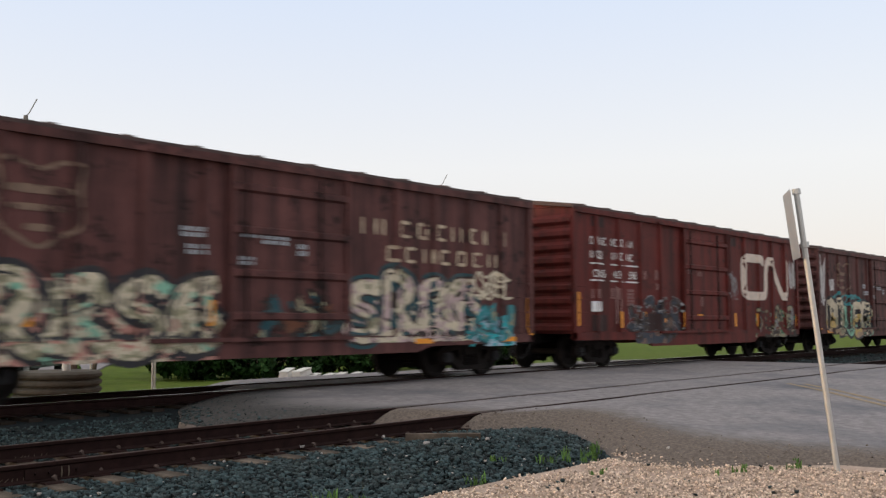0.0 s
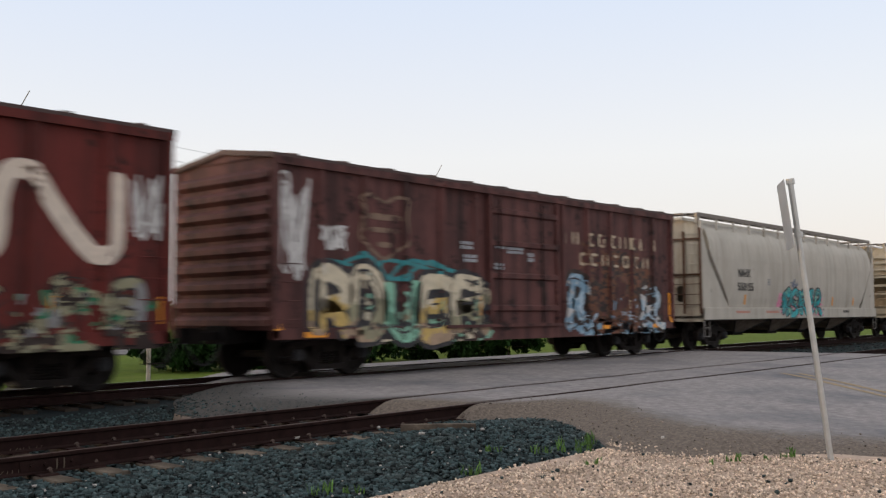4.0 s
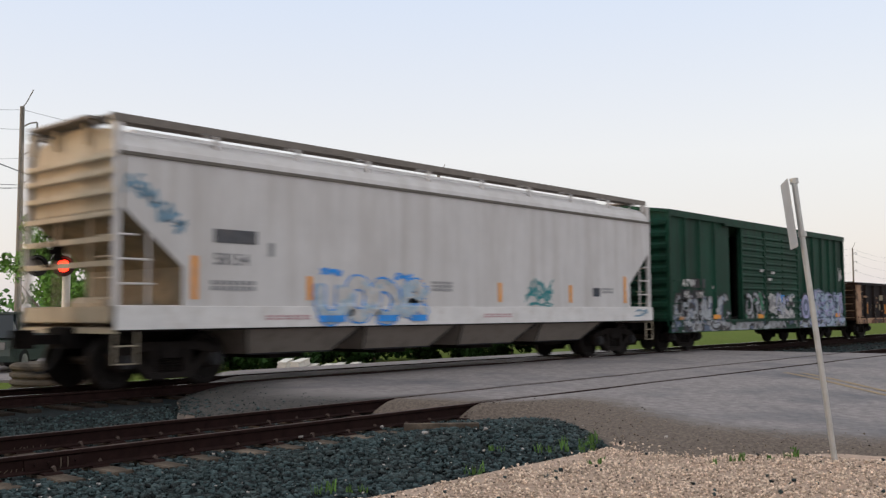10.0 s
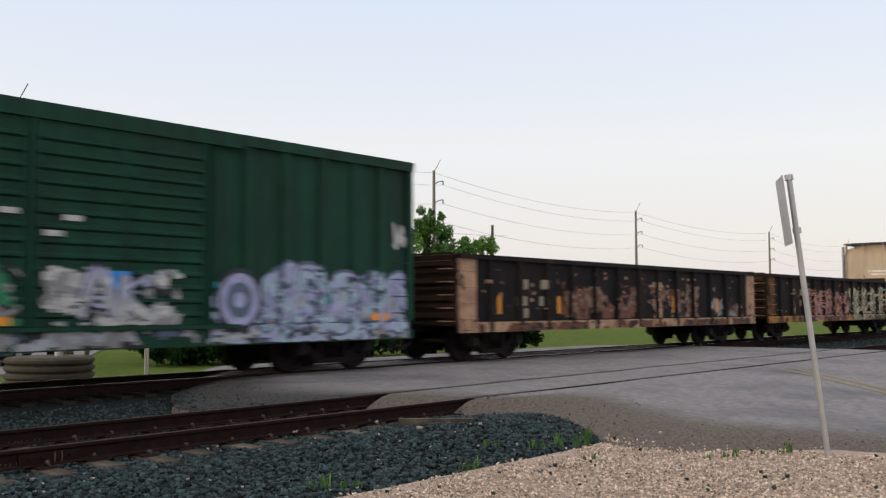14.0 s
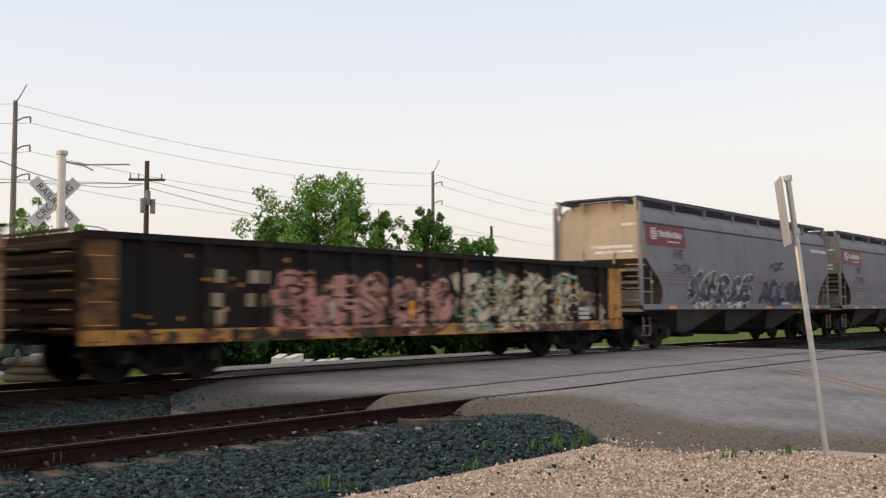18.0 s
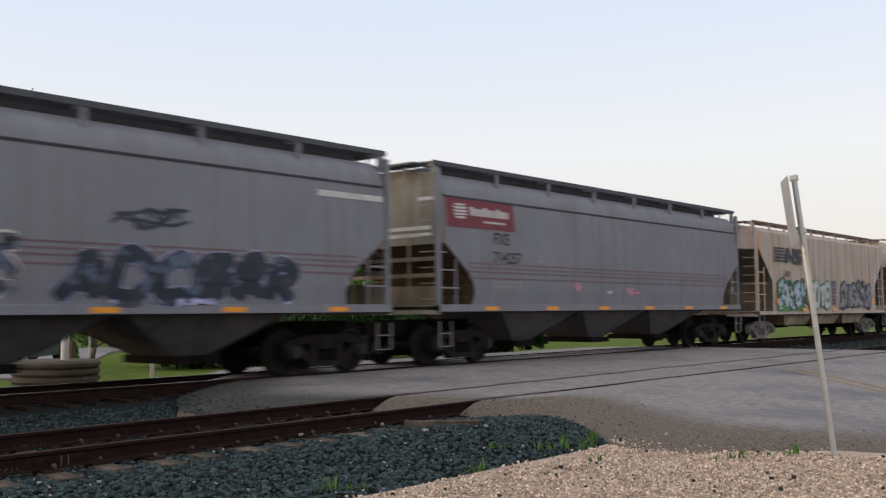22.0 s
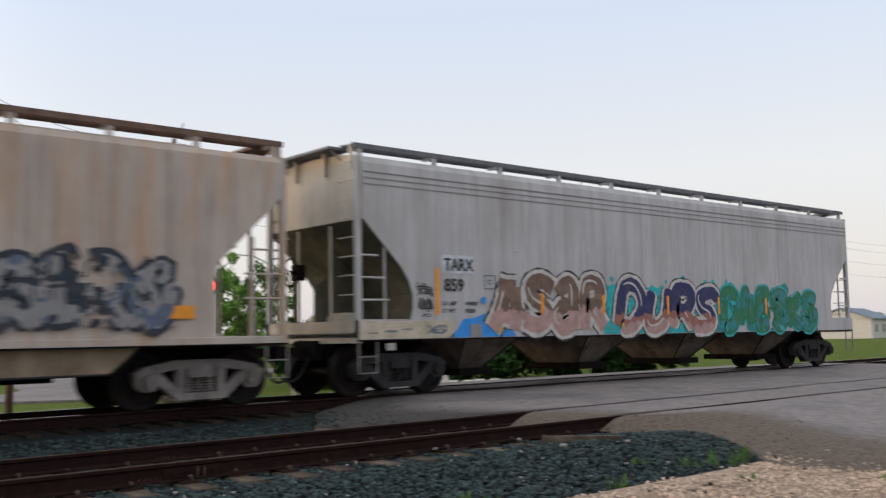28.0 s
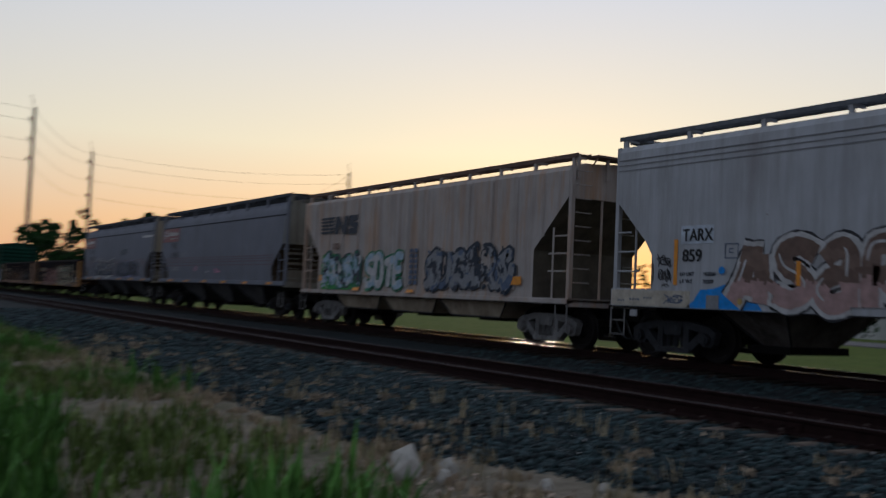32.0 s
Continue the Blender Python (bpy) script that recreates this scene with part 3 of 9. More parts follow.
def shape_row(name, parent, xs, widths, z, h, kinds, surf, material, w=0.075):
    """Plain bar shapes that stand for a company name."""
    for i, (x, wd, kd) in enumerate(zip(xs, widths, kinds)):
        s = Solid()
        rng = random.Random(i)
        for j, st in enumerate(SHAPES[kd]):
            for k, (a, b) in enumerate(zip(st, st[1:])):
                P = [(x + w / 2 + (wd - w) * (a[0] + (b[0] - a[0]) * u), z + w / 2 + (h - w) * (a[1] + (b[1] - a[1]) * u)) for u in np.linspace(-0.08, 1.08, 7)]
                ribbon(s, P, w, surf, 0.003 + 0.0004 * (j + k), 0, rng, 0.12, 2, wear=-0.62)
        tagged(s.obj(name, material, parent), kind="stuff")


def holed_panel(s, poly, c, r, lift, depth):
    """A plate with the outline poly and a round hole at c; lift(u, v, k) places its points, k runs through its thickness."""
    ang = sorted([math.atan2(p[1] - c[1], p[0] - c[0]) for p in poly] + list(np.linspace(-math.pi, math.pi, 20, endpoint=False) + 0.01))
    ring, outer = [], []
    for a in ang:
        dx, dz = math.cos(a), math.sin(a)
        best = 1e9
        for p, q in zip(poly, poly[1:] + poly[:1]):
            ex, ez = q[0] - p[0], q[1] - p[1]
            det = dx * -ez + dz * ex
            if abs(det) < 1e-9:
                continue
            t = ((p[0] - c[0]) * -ez + (p[1] - c[1]) * ex) / det
            u = (dx * (p[1] - c[1]) - dz * (p[0] - c[0])) / det
            if t > 0 and -1e-6 <= u <= 1 + 1e-6:
                best = min(best, t)
        outer.append((c[0] + dx * best, c[1] + dz * best))
        ring.append((c[0] + dx * r, c[1] + dz * r * 1.35))
    n = len(ang)
    v = [lift(u, w, k) for k in (0, depth) for u, w in ring + outer]
    f = []
    for i in range(n):
        j = (i + 1) % n
        f += [(i, j, n + j, n + i), (2 * n + i, 3 * n + i, 3 * n + j, 2 * n + j), (i, 2 * n + i, 2 * n + j, j), (n + i, n + j, 3 * n + j, 3 * n + i)]
    s.add(v, f)


def scrawl(parent, x0, x1, z0, z1, surf, material, seed, n=4, w=0.035):
    rng = random.Random(seed)
    s = Solid()
    for k in range(n):
        pts = []
        for i in range(6):
            pts.append((x0 + (x1 - x0) * (i / 5 * 0.8 + rng.uniform(0, 0.2)), rng.uniform(z0, z1)))
        ribbon(s, curve_through(pts, 0.05), w, surf, 0.003 + 0.0005 * k, 0, rng, 0.2, 1)
    return s.obj("scrawled_tag", material, parent)


def bars(name, parent, x0, x1, z0, z1, n, surf, material, seed=0, gap=0.3, rows=1, label="", ragged=0.0):
    """Plain blocks that stand for a line of characters."""
    rng = random.Random(seed)
    s = Solid()
    h = (z1 - z0) / rows
    for r in range(rows):
        c = (x1 - x0) / n
        for i in range(n):
            a = x0 + c * i + c * gap * 0.5
            b = a + c * (1 - gap) * (1 - rng.uniform(0, ragged))
            zb, zt = z0 + h * r + h * 0.12 * (rows > 1), z0 + h * (r + 1) - h * 0.12 * (rows > 1)
            k = max(1, int((b - a) / 0.25))
            v = max(1, int((zt - zb) / 0.12))
            for q in range(k):
                xa, xb = a + (b - a) * q / k, a + (b - a) * (q + 1) / k
                for u in range(v):
                    za, zc = zb + (zt - zb) * u / v, zb + (zt - zb) * (u + 1) / v
                    s.add([(x, surf(x, z) - 0.005, z) for x, z in ((xa, za), (xb, za), (xb, zc), (xa, zc))], [(0, 1, 2, 3)])
    ob = s.obj(name, material, parent, label)
    if n * rows > 1:
        tagged(ob, kind="stuff")
    return ob

# ---- ground, road and track ----
Y_MAIN, Y_SIDE, Z_SIDE = 15.62, 9.56, -0.05
rngG = random.Random(5)


def wob(x, y, s=1.0, seed=0.0):
    return noise.noise((x * s + seed, y * s - seed, seed))


def road_left(y):
    pts = [(-30, 15), (0, 12.0), (2, 11.3), (3.4, 11.0), (4.26, 10.9), (4.7, 10.45), (5.2, 10.1), (5.7, 9.95), (6.05, 10.05), (6.6, 10.6), (7.1, 11.0), (7.6, 11.25), (8.0, 11.2), (8.35, 10.8), (8.6, 10.45), (9.2, 10.35), (10.3, 10.2), (10.5, 8.7), (12.0, 8.2), (13.2, 8.8), (14.7, 9.9), (16.5, 11.3), (17.3, 12.0), (18.2, 12.6), (19.5, 13.4), (21, 14.5), (22.4, 17.0)]
    return float(np.interp(y, [p[0] for p in pts], [p[1] for p in pts])) + 0.12 * wob(y, 3.1, 1.4)


def road_right(y):
    return float(np.interp(y, [-30, 5, 9, 15, 20, 22.4], [36, 33.5, 31.6, 30.9, 31.5, 30.0])) + 0.15 * wob(y, 7.7, 0.7)


def road_z(x, y):
    z = float(np.interp(y, [-30, 2, 4.5, 7.0, 8.4, 17.2, 20, 22.4], [-0.42, -0.36, -0.26, -0.12, -0.06, -0.02, -0.16, -0.46]))
    e = x - road_left(y)
    z -= 0.18 * max(0.0, 1 - e / float(np.interp(y, [7.6, 8.5, 10.4, 10.6], [1.2, 0.5, 0.5, 1.2]))) ** 1.5
    e2 = road_right(y) - x
    z -= 0.2 * max(0.0, 1 - e2 / 0.6) ** 1.5
    return z + 0.012 * wob(x, y, 0.5)


def field_z(x, y):
    """The open ground round the tracks."""
    z = -0.44
    if y < 6.2:
        z = -0.40 + 0.03 * wob(x, y, 0.6) + 0.02 * wob(x, y, 2.3)
    if y > 18.5:
        z = -0.5 + 0.05 * wob(x, y, 0.25)
    if 6.2 <= y <= 18.5:
        z = -0.62
    return z


s = Solid()
gx = list(np.concatenate([[-3000, -900, -300, -120, -70], np.arange(-40, -8, 0.8), np.arange(-8, 4, 0.3), np.arange(4, 44.1, 0.8), [60, 90, 150, 300, 900, 3000]]))
gy = list(np.concatenate([[-3000, -900, -200, -60, -25, -12, -6], np.arange(-3, 7, 0.4), np.arange(7, 24, 1.0), np.arange(24, 60, 4), [80, 120, 200, 500, 1200, 3000]]))
vs = [(x, y, field_z(x, y)) for x in gx for y in gy]
ny = len(gy)
for i in range(len(gx) - 1):
    for j in range(ny - 1):
        q = (i * ny + j, (i + 1) * ny + j, (i + 1) * ny + j + 1, i * ny + j + 1)
        s.f.append(q)
        s.m.append(1 if gy[j] >= (20.9 if -12 < gx[i] < 14 else 19.3) or gx[i] < -100 else 2 if gx[i] < -1.5 + 2.2 * wob(gx[i], gy[j], 0.45, 4.0) + 1.2 * wob(gx[i], gy[j], 1.3, 9.0) else 0)
s.v = vs
m_dirt = mat("pale_limestone_dirt", (0.42, 0.315, 0.25), 0.95, spec=0.05, var=0.25, scale=14, stain=(0.30, 0.225, 0.175), stain_amt=0.6, stain_scale=1.3, bump=0.02, bump_scale=50)
ground = tagged(s.obj("ground", [m_dirt, m_grass, mat("weedy_brown_soil", (0.21, 0.175, 0.13), 0.95, spec=0.05, var=0.35, scale=6, stain=(0.045, 0.06, 0.02), stain_amt=0.8, stain_scale=1.1, flecks=(0.2, 0.17, 0.13), flecks_at=0.66, bump=0.03, bump_scale=30)], smooth=True), "pale gravelly dirt giving way to mown grass", "ground", kind="structure")

# the carriageway over both tracks, in strips that leave the flangeways open
s = Solid()
rails_y = [Y_SIDE - 0.7525, Y_SIDE + 0.7525, Y_MAIN - 0.7525, Y_MAIN + 0.7525]
cuts = [-30]
for r in rails_y:
    cuts += [r - 0.075, r + 0.10]
cuts.append(22.4)
for a, b in zip(cuts[0::2], cuts[1::2]):
    n = max(2, int((b - a) / (0.35 if b < 20 else 2.0)))
    ys = list(np.linspace(a, b, n + 1))
    if a == -30:
        ys = [-30, -15, -8, -4, 0] + list(np.arange(1, b, 0.33)) + [b]
    us = list(np.linspace(0, 0.2, 26)) + list(np.linspace(0.23, 0.9, 24)) + [0.94, 0.97, 1.0]
    v = []
    for y in ys:
        l, r = road_left(y), road_right(y)
        for u in us:
            x = l + (r - l) * u
            v.append((x, y, road_z(x, y)))
    c = len(us)
    o = len(s.v)
    s.v.extend(v)
    for i in range(len(ys) - 1):
        for j in range(c - 1):
            s.f.append((o + i * c + j, o + i * c + j + 1, o + (i + 1) * c + j + 1, o + (i + 1) * c + j))
            s.m.append(0)
    # the broken edge goes down into the bed
    for line in (0, c - 1):
        o2 = len(s.v)
        for i in range(len(ys)):
            x, y, z = v[i * c + line]
            s.v.append((x, y, z))
            s.v.append((x + (-0.12 if line == 0 else 0.12), y, z - 0.5))
        for i in range(len(ys) - 1):
            s.f.append((o2 + 2 * i, o2 + 2 * i + 1, o2 + 2 * i + 3, o2 + 2 * i + 2))
            s.m.append(1)
    for line in (0, len(ys) - 1):
        o2 = len(s.v)
        for j in range(c):
            x, y, z = v[line * c + j]
            s.v.append((x, y, z))
            s.v.append((x, y, z - 0.2))
        for j in range(c - 1):
            s.f.append((o2 + 2 * j, o2 + 2 * j + 1, o2 + 2 * j + 3, o2 + 2 * j + 2))
            s.m.append(0)
dirty(m_asphalt, "dirt", (0.165, 0.130, 0.106), (0.072, 0.057, 0.048))
dirty(m_asphalt, "stone_dust", (0.085, 0.077, 0.071), (0.03, 0.03, 0.031), 7.0)
road = tagged(s.obj("road", [m_asphalt, m_shoulder], smooth=False), "worn grey asphalt road over a level crossing", "road", kind="structure")
layer = road.data.attributes.new("dirt", "FLOAT", "POINT")
layer2 = road.data.attributes.new("stone_dust", "FLOAT", "POINT")
for i, q in enumerate(road.data.vertices):
    x, y = q.co.x, q.co.y
    e_ = x - road_left(y)
    front = float(np.interp(y, [3.4, 4.3, 4.9, 6.0, 6.8, 7.6, 8.3, 8.6, 10.3, 10.6], [0.9, 0.8, 1.2, 1.35, 1.0, 1.1, 1.3, 0.55, 0.5, 0.0]))
    layer.data[i].value = (max(0.0, min(1.0, (front + 0.75 - e_) / 1.5)) * 0.95 + 0.28 * max(0.0, 1 - e_ / 5.0)) if y < 10.6 else 0.0
    layer2.data[i].value = max(0.0, min(1.0, (3.0 - e_) / 2.4)) if 10.4 < y < 15.0 else 0.0
m_yellow = mat("worn_yellow_line_paint", (0.26, 0.185, 0.10), 0.8, var=0.3, scale=6, stain=(0.17, 0.15, 0.145), stain_amt=1.0, stain_scale=3.5)
s = Solid()
for k in (0, 0.28):
    P = [(16.0 + i * 0.28 + k, 3.6 + i * 0.28 - k * 0.8) for i in range(17)]
    for a, b in zip(P, P[1:]):
        q = [(a[0] - 0.05, a[1] + 0.05), (a[0] + 0.05, a[1] - 0.05), (b[0] + 0.05, b[1] - 0.05), (b[0] - 0.05, b[1] + 0.05)]
        s.add([(x, y, road_z(x, y) + 0.006) for x, y in q], [(0, 1, 2, 3)])
tagged(s.obj("centre_line", m_yellow), "worn yellow double centre line", "road marking", kind="structure")

# ballast beds either side of the crossing
for name, xa, xb in (("ballast_bed_west", -160.0, 12.2), ("ballast_bed_east", 30.6, 320.0)):
    s = Solid()
    prof = [(5.6, -0.60), (6.3, -0.42), (7.0, -0.36), (7.9, -0.275), (11.3, -0.275), (12.4, -0.33), (13.3, -0.33), (14.0, -0.24), (17.3, -0.24), (18.2, -0.40), (18.9, -0.62)]
    xs = list(np.arange(xa, xb, 0.6 if xa < 0 else 3)) + [xb]
    if xa < 0:
        xs = [-160, -120, -80, -60, -45, -35] + [x for x in xs if x > -30]
    c = len(prof)
    # towards the west the stone spreads further over the verge
    spread = [float(np.interp(x, [-160, -8, -5, 1], [1.6, 1.5, 0.6, 0.0])) for x in xs]
    v = [(x, y - sp * (1, 1, 0.5)[min(j, 2)] * (j < 3) + 0.12 * wob(x, y, 0.8), z + 0.045 * sp * (0 < j < 3) + 0.02 * wob(x, y, 1.5)) for x, sp in zip(xs, spread) for j, (y, z) in enumerate(prof)]
    s.add(v, [(i * c + j, (i + 1) * c + j, (i + 1) * c + j + 1, i * c + j + 1) for i in range(len(xs) - 1) for j in range(c - 1)])
    # bed darker than the stones: shade in their gaps put into its colour
    tagged(s.obj(name, mat("track_bed_gap_shade", (0.016, 0.021, 0.023), 0.9, spec=0.1, var=0.4, scale=20, stain=(0.04, 0.034, 0.028), stain_amt=0.4, stain_scale=1.5, bump=0.01, bump_scale=45), smooth=True), "dark blue-grey crushed stone track bed", "track bed", kind="structure")


def rail_profile(yc, top):
    h = 0.172
    p = [(-0.070, 0), (0.070, 0), (0.070, 0.012), (0.012, 0.030), (0.009, 0.125), (0.036, 0.140), (0.036, 0.165), (0.028, h), (-0.028, h), (-0.036, 0.165), (-0.036, 0.140), (-0.009, 0.125), (-0.012, 0.030), (-0.070, 0.012)]
    return [(yc + y, top - h + z) for y, z in p]


def rail(yc, top, xa, xb, head, label):
    e = thing("rail", label, "rail", "rails of the two tracks", (0, yc, top))
    cuts = [xa] + [x for x in np.arange(-67.45, 68, 12.0)] + [xb]
    for x0, x1 in zip(cuts, cuts[1:]):
        s = Solid()
        prof = rail_profile(0.0, 0.0)
        s.prism(prof, "x", x0 + 0.003, x1 - 0.003)
        s.m[2 + 7] = 1
        s.obj("rail_length", [m_rail, head], e)
    return e


track_side = []
for yc, top, head, lab in ((rails_y[0], Z_SIDE, m_railtop, "rusty brown rail of the little-used siding"), (rails_y[1], Z_SIDE, m_railtop, "rusty brown rail of the little-used siding"), (rails_y[2], 0.0, m_railshiny, "dark rail with a polished running surface under the train"), (rails_y[3], 0.0, m_railshiny, "dark rail with a polished running surface under the train")):
    track_side.append(rail(yc, top, -170.0, 330.0, head, lab))

# joint bars and chalk marks on the siding's near rails
for x, y in ((4.55, rails_y[0] - 0.02), (-6.4, rails_y[0] - 0.02), (-1.2, rails_y[1] - 0.02)):
    s = Solid()
    s.prism([(y - 0.022, Z_SIDE - 0.145), (y - 0.008, Z_SIDE - 0.05), (y + 0.01, Z_SIDE - 0.05), (y + 0.01, Z_SIDE - 0.145)], "x", x - 0.3, x + 0.3)
    for k in (-0.2, -0.07, 0.07, 0.2):
        s.cyl((x + k, y - 0.045, Z_SIDE - 0.095), (x + k, y, Z_SIDE - 0.095), 0.018, 6)
    tagged(s.obj("joint_bar", m_rail), "rusty bolted joint bar on the rail", "rail fitting", "joint bars")


# ---- freight cars ----
def truck(parent, x, dark=True):
    """A two-axle truck whose middle stands at x; its wheelsets turn."""
    t = new("truck")
    t.parent = parent
    t.location = (x, 0, 0)
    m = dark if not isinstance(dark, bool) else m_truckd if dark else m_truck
    for sgn in (-1, 1):
        y = 1.02 * sgn
        s = Solid()
        a, b = (y - 0.09, y + 0.09)
        s.prism([(-1.12, 0.58), (-0.98, 0.68), (-0.45, 0.78), (0.45, 0.78), (0.98, 0.68), (1.12, 0.58), (1.08, 0.48), (0.9, 0.55), (0.42, 0.64), (-0.42, 0.64), (-0.9, 0.55), (-1.08, 0.48)], "y", a, b)
        for k in (-1, 1):
            s.prism([(0.92 * k, 0.56), (0.72 * k, 0.60), (0.30 * k, 0.24), (0.46 * k, 0.18)], "y", a, b)
            s.prism([(0.42 * k, 0.66), (0.28 * k, 0.66), (0.28 * k, 0.2), (0.42 * k, 0.2)], "y", a + 0.01, b - 0.01)
            s.prism([(1.12 * k, 0.60), (0.70 * k, 0.62), (0.74 * k, 0.36), (0.80 * k, 0.30), (0.98 * k, 0.30), (1.06 * k, 0.36)], "y", a + 0.012, b - 0.012)
        s.prism([(-0.48, 0.26), (0.48, 0.26), (0.44, 0.15), (-0.44, 0.15)], "y", a - 0.02, b + 0.02)
        s.obj("side_frame", m, t)
        for k in (-0.18, 0.0, 0.18):
            s = Solid()
            n = 8
            rings = [(0.0, 0.26)]
            for z in np.arange(0.27, 0.56, 0.045):
                rings += [(0.055, z), (0.078, z + 0.008), (0.078, z + 0.022), (0.055, z + 0.03)]
            rings.append((0.0, 0.58))
            v = [(k + r * math.cos(6.2832 * i / n), y - 0.03 * sgn + r * math.sin(6.2832 * i / n), z) for r, z in rings for i in range(n)]
            s.add(v, [(i * n + j, i * n + (j + 1) % n, (i + 1) * n + (j + 1) % n, (i + 1) * n + j) for i in range(len(rings) - 1) for j in range(n)])
            s.obj("spring", m, t)
        for k in (-1, 1):
            s = Solid()
            s.cyl((0.889 * k, y + 0.06 * sgn, 0.457), (0.889 * k, y + 0.19 * sgn, 0.457), 0.115, 12)
            s.cyl((0.889 * k, y + 0.19 * sgn, 0.457), (0.889 * k, y + 0.215 * sgn, 0.457), 0.07, 8)
            s.obj("bearing_cap", m_truckm if dark is True else m, t)
    s = Solid()
    s.prism([(-0.26, 0.74), (0.26, 0.74), (0.22, 0.5), (-0.22, 0.5)], "y", -1.12, 1.12)
    s.cyl((0, 0, 0.74), (0, 0, 0.84), 0.3, 12)
    s.obj("bolster", m, t)
    s = Solid()
    for k in (-1, 1):
        s.box(0.35 * k - 0.05, 0.35 * k + 0.05, -0.8, 0.8, 0.36, 0.44)
        for q in (-0.75, 0.75):
            s.box(0.40 * k - 0.04, 0.40 * k + 0.04, q - 0.06, q + 0.06, 0.28, 0.58)
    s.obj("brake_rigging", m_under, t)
    for k in (-1, 1):
        s = Solid()
        s.cyl((0, -1.0, 0), (0, 1.0, 0), 0.075, 8)
        for sgn in (-1, 1):
            rings = [(0.675, 0.485), (0.705, 0.475), (0.712, 0.457), (0.80, 0.455), (0.81, 0.44), (0.81, 0.37), (0.775, 0.35), (0.765, 0.20), (0.83, 0.16), (0.83, 0.08)]
            n = 28
            v = []
            for yy, r in rings:
                for i in range(n):
                    an = 2 * math.pi * i / n
                    v.append((r * math.cos(an), yy * sgn, r * math.sin(an)))
            s.add(v, [(i * n + j, i * n + (j + 1) % n, (i + 1) * n + (j + 1) % n, (i + 1) * n + j) for i in range(len(rings) - 1) for j in range(n)])
            s.add([(r * math.cos(2 * math.pi * i / n), 0.675 * sgn, r * math.sin(2 * math.pi * i / n)) for r in (0.485, 0.08) for i in range(n)], [(i, (i + 1) % n, (i + 1) % n + n, i + n) for i in range(n)])
        w = s.obj("wheelset", m_wheel, t)
        w.location = (0.889 * k, 0, 0.457)
        WHEELS.append((w, 0.889 * k))
    return t


WHEELS, CARS = [], []
m_pocket = mat("pocket_rusty_grime", (0.15, 0.128, 0.112), 0.9, spec=0.1, var=0.35, scale=3, stain=(0.02, 0.015, 0.013), stain_amt=0.7, stain_scale=2)
# Darker than the body: the shade under the car's end put into colour
m_slope = mat("shaded_slope_sheet", (0.10, 0.085, 0.062), 0.8, var=0.3, scale=2, stain=(0.045, 0.036, 0.03), stain_amt=0.7, stain_scale=1.5, spec=0.2)


def coupler(parent, x, d):
    s = Solid()
    s.box(min(x, x + 0.62 * d), max(x, x + 0.62 * d), -0.09, 0.09, 0.76, 0.92)
    s.prism([(x + 0.60 * d, -0.2), (x + 0.80 * d, -0.18), (x + 0.92 * d, -0.02), (x + 0.86 * d, 0.16), (x + 0.60 * d, 0.14)], "z", 0.70, 1.0)
    s.obj("coupler", m_under, parent)
    s = Solid()
    s.box(x - 0.15, x + 0.15, -0.35, 0.35, 0.68, 1.02)
    s.obj("striker_plate", m_under, parent)
    s = Solid()
    pts = [(x + d * (0.25 + 0.75 * u), -0.35 + 0.12 * u, 0.72 - 0.42 * math.sin(math.pi * min(1, u * 1.05)) ** 0.8) for u in np.linspace(0, 1, 12)]
    s.tube(pts, 0.024, 6)
    s.obj("air_hose", m_hose, parent)


def ladder(parent, x, z0, z1, n, material, y=-1.66, w=0.42, along="x", yc=None):
    for k in range(n):
        s = Solid()
        z = z0 + (z1 - z0) * k / (n - 1)
        if along == "x":
            s.tube([(x, y + 0.06, z), (x, y, z), (x + w, y, z), (x + w, y + 0.06, z)], 0.012, 5)
        else:
            s.tube([(x + 0.06, yc, z), (x, yc, z), (x, yc + w, z), (x + 0.06, yc + w, z)], 0.012, 5)
        s.obj("rung", material, parent)


def stirrup(parent, x, material, y=-1.58):
    s = Solid()
    s.tube([(x, y, 1.0), (x, y, 0.45), (x + 0.4, y, 0.45), (x + 0.4, y, 1.0)], 0.02, 5)
    s.tube([(x, y, 0.74), (x + 0.4, y, 0.74)], 0.014, 5)
    s.obj("stirrup_step", material, parent)


def under_gear(parent, L, t0, t1, dark, stub=False):
    truck(parent, t0, dark)
    truck(parent, t1, dark)
    coupler(parent, 0.0, -1)
    coupler(parent, L, 1)
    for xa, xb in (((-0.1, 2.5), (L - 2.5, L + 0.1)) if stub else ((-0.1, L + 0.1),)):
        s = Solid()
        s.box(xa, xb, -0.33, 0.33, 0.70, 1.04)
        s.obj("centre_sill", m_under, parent)


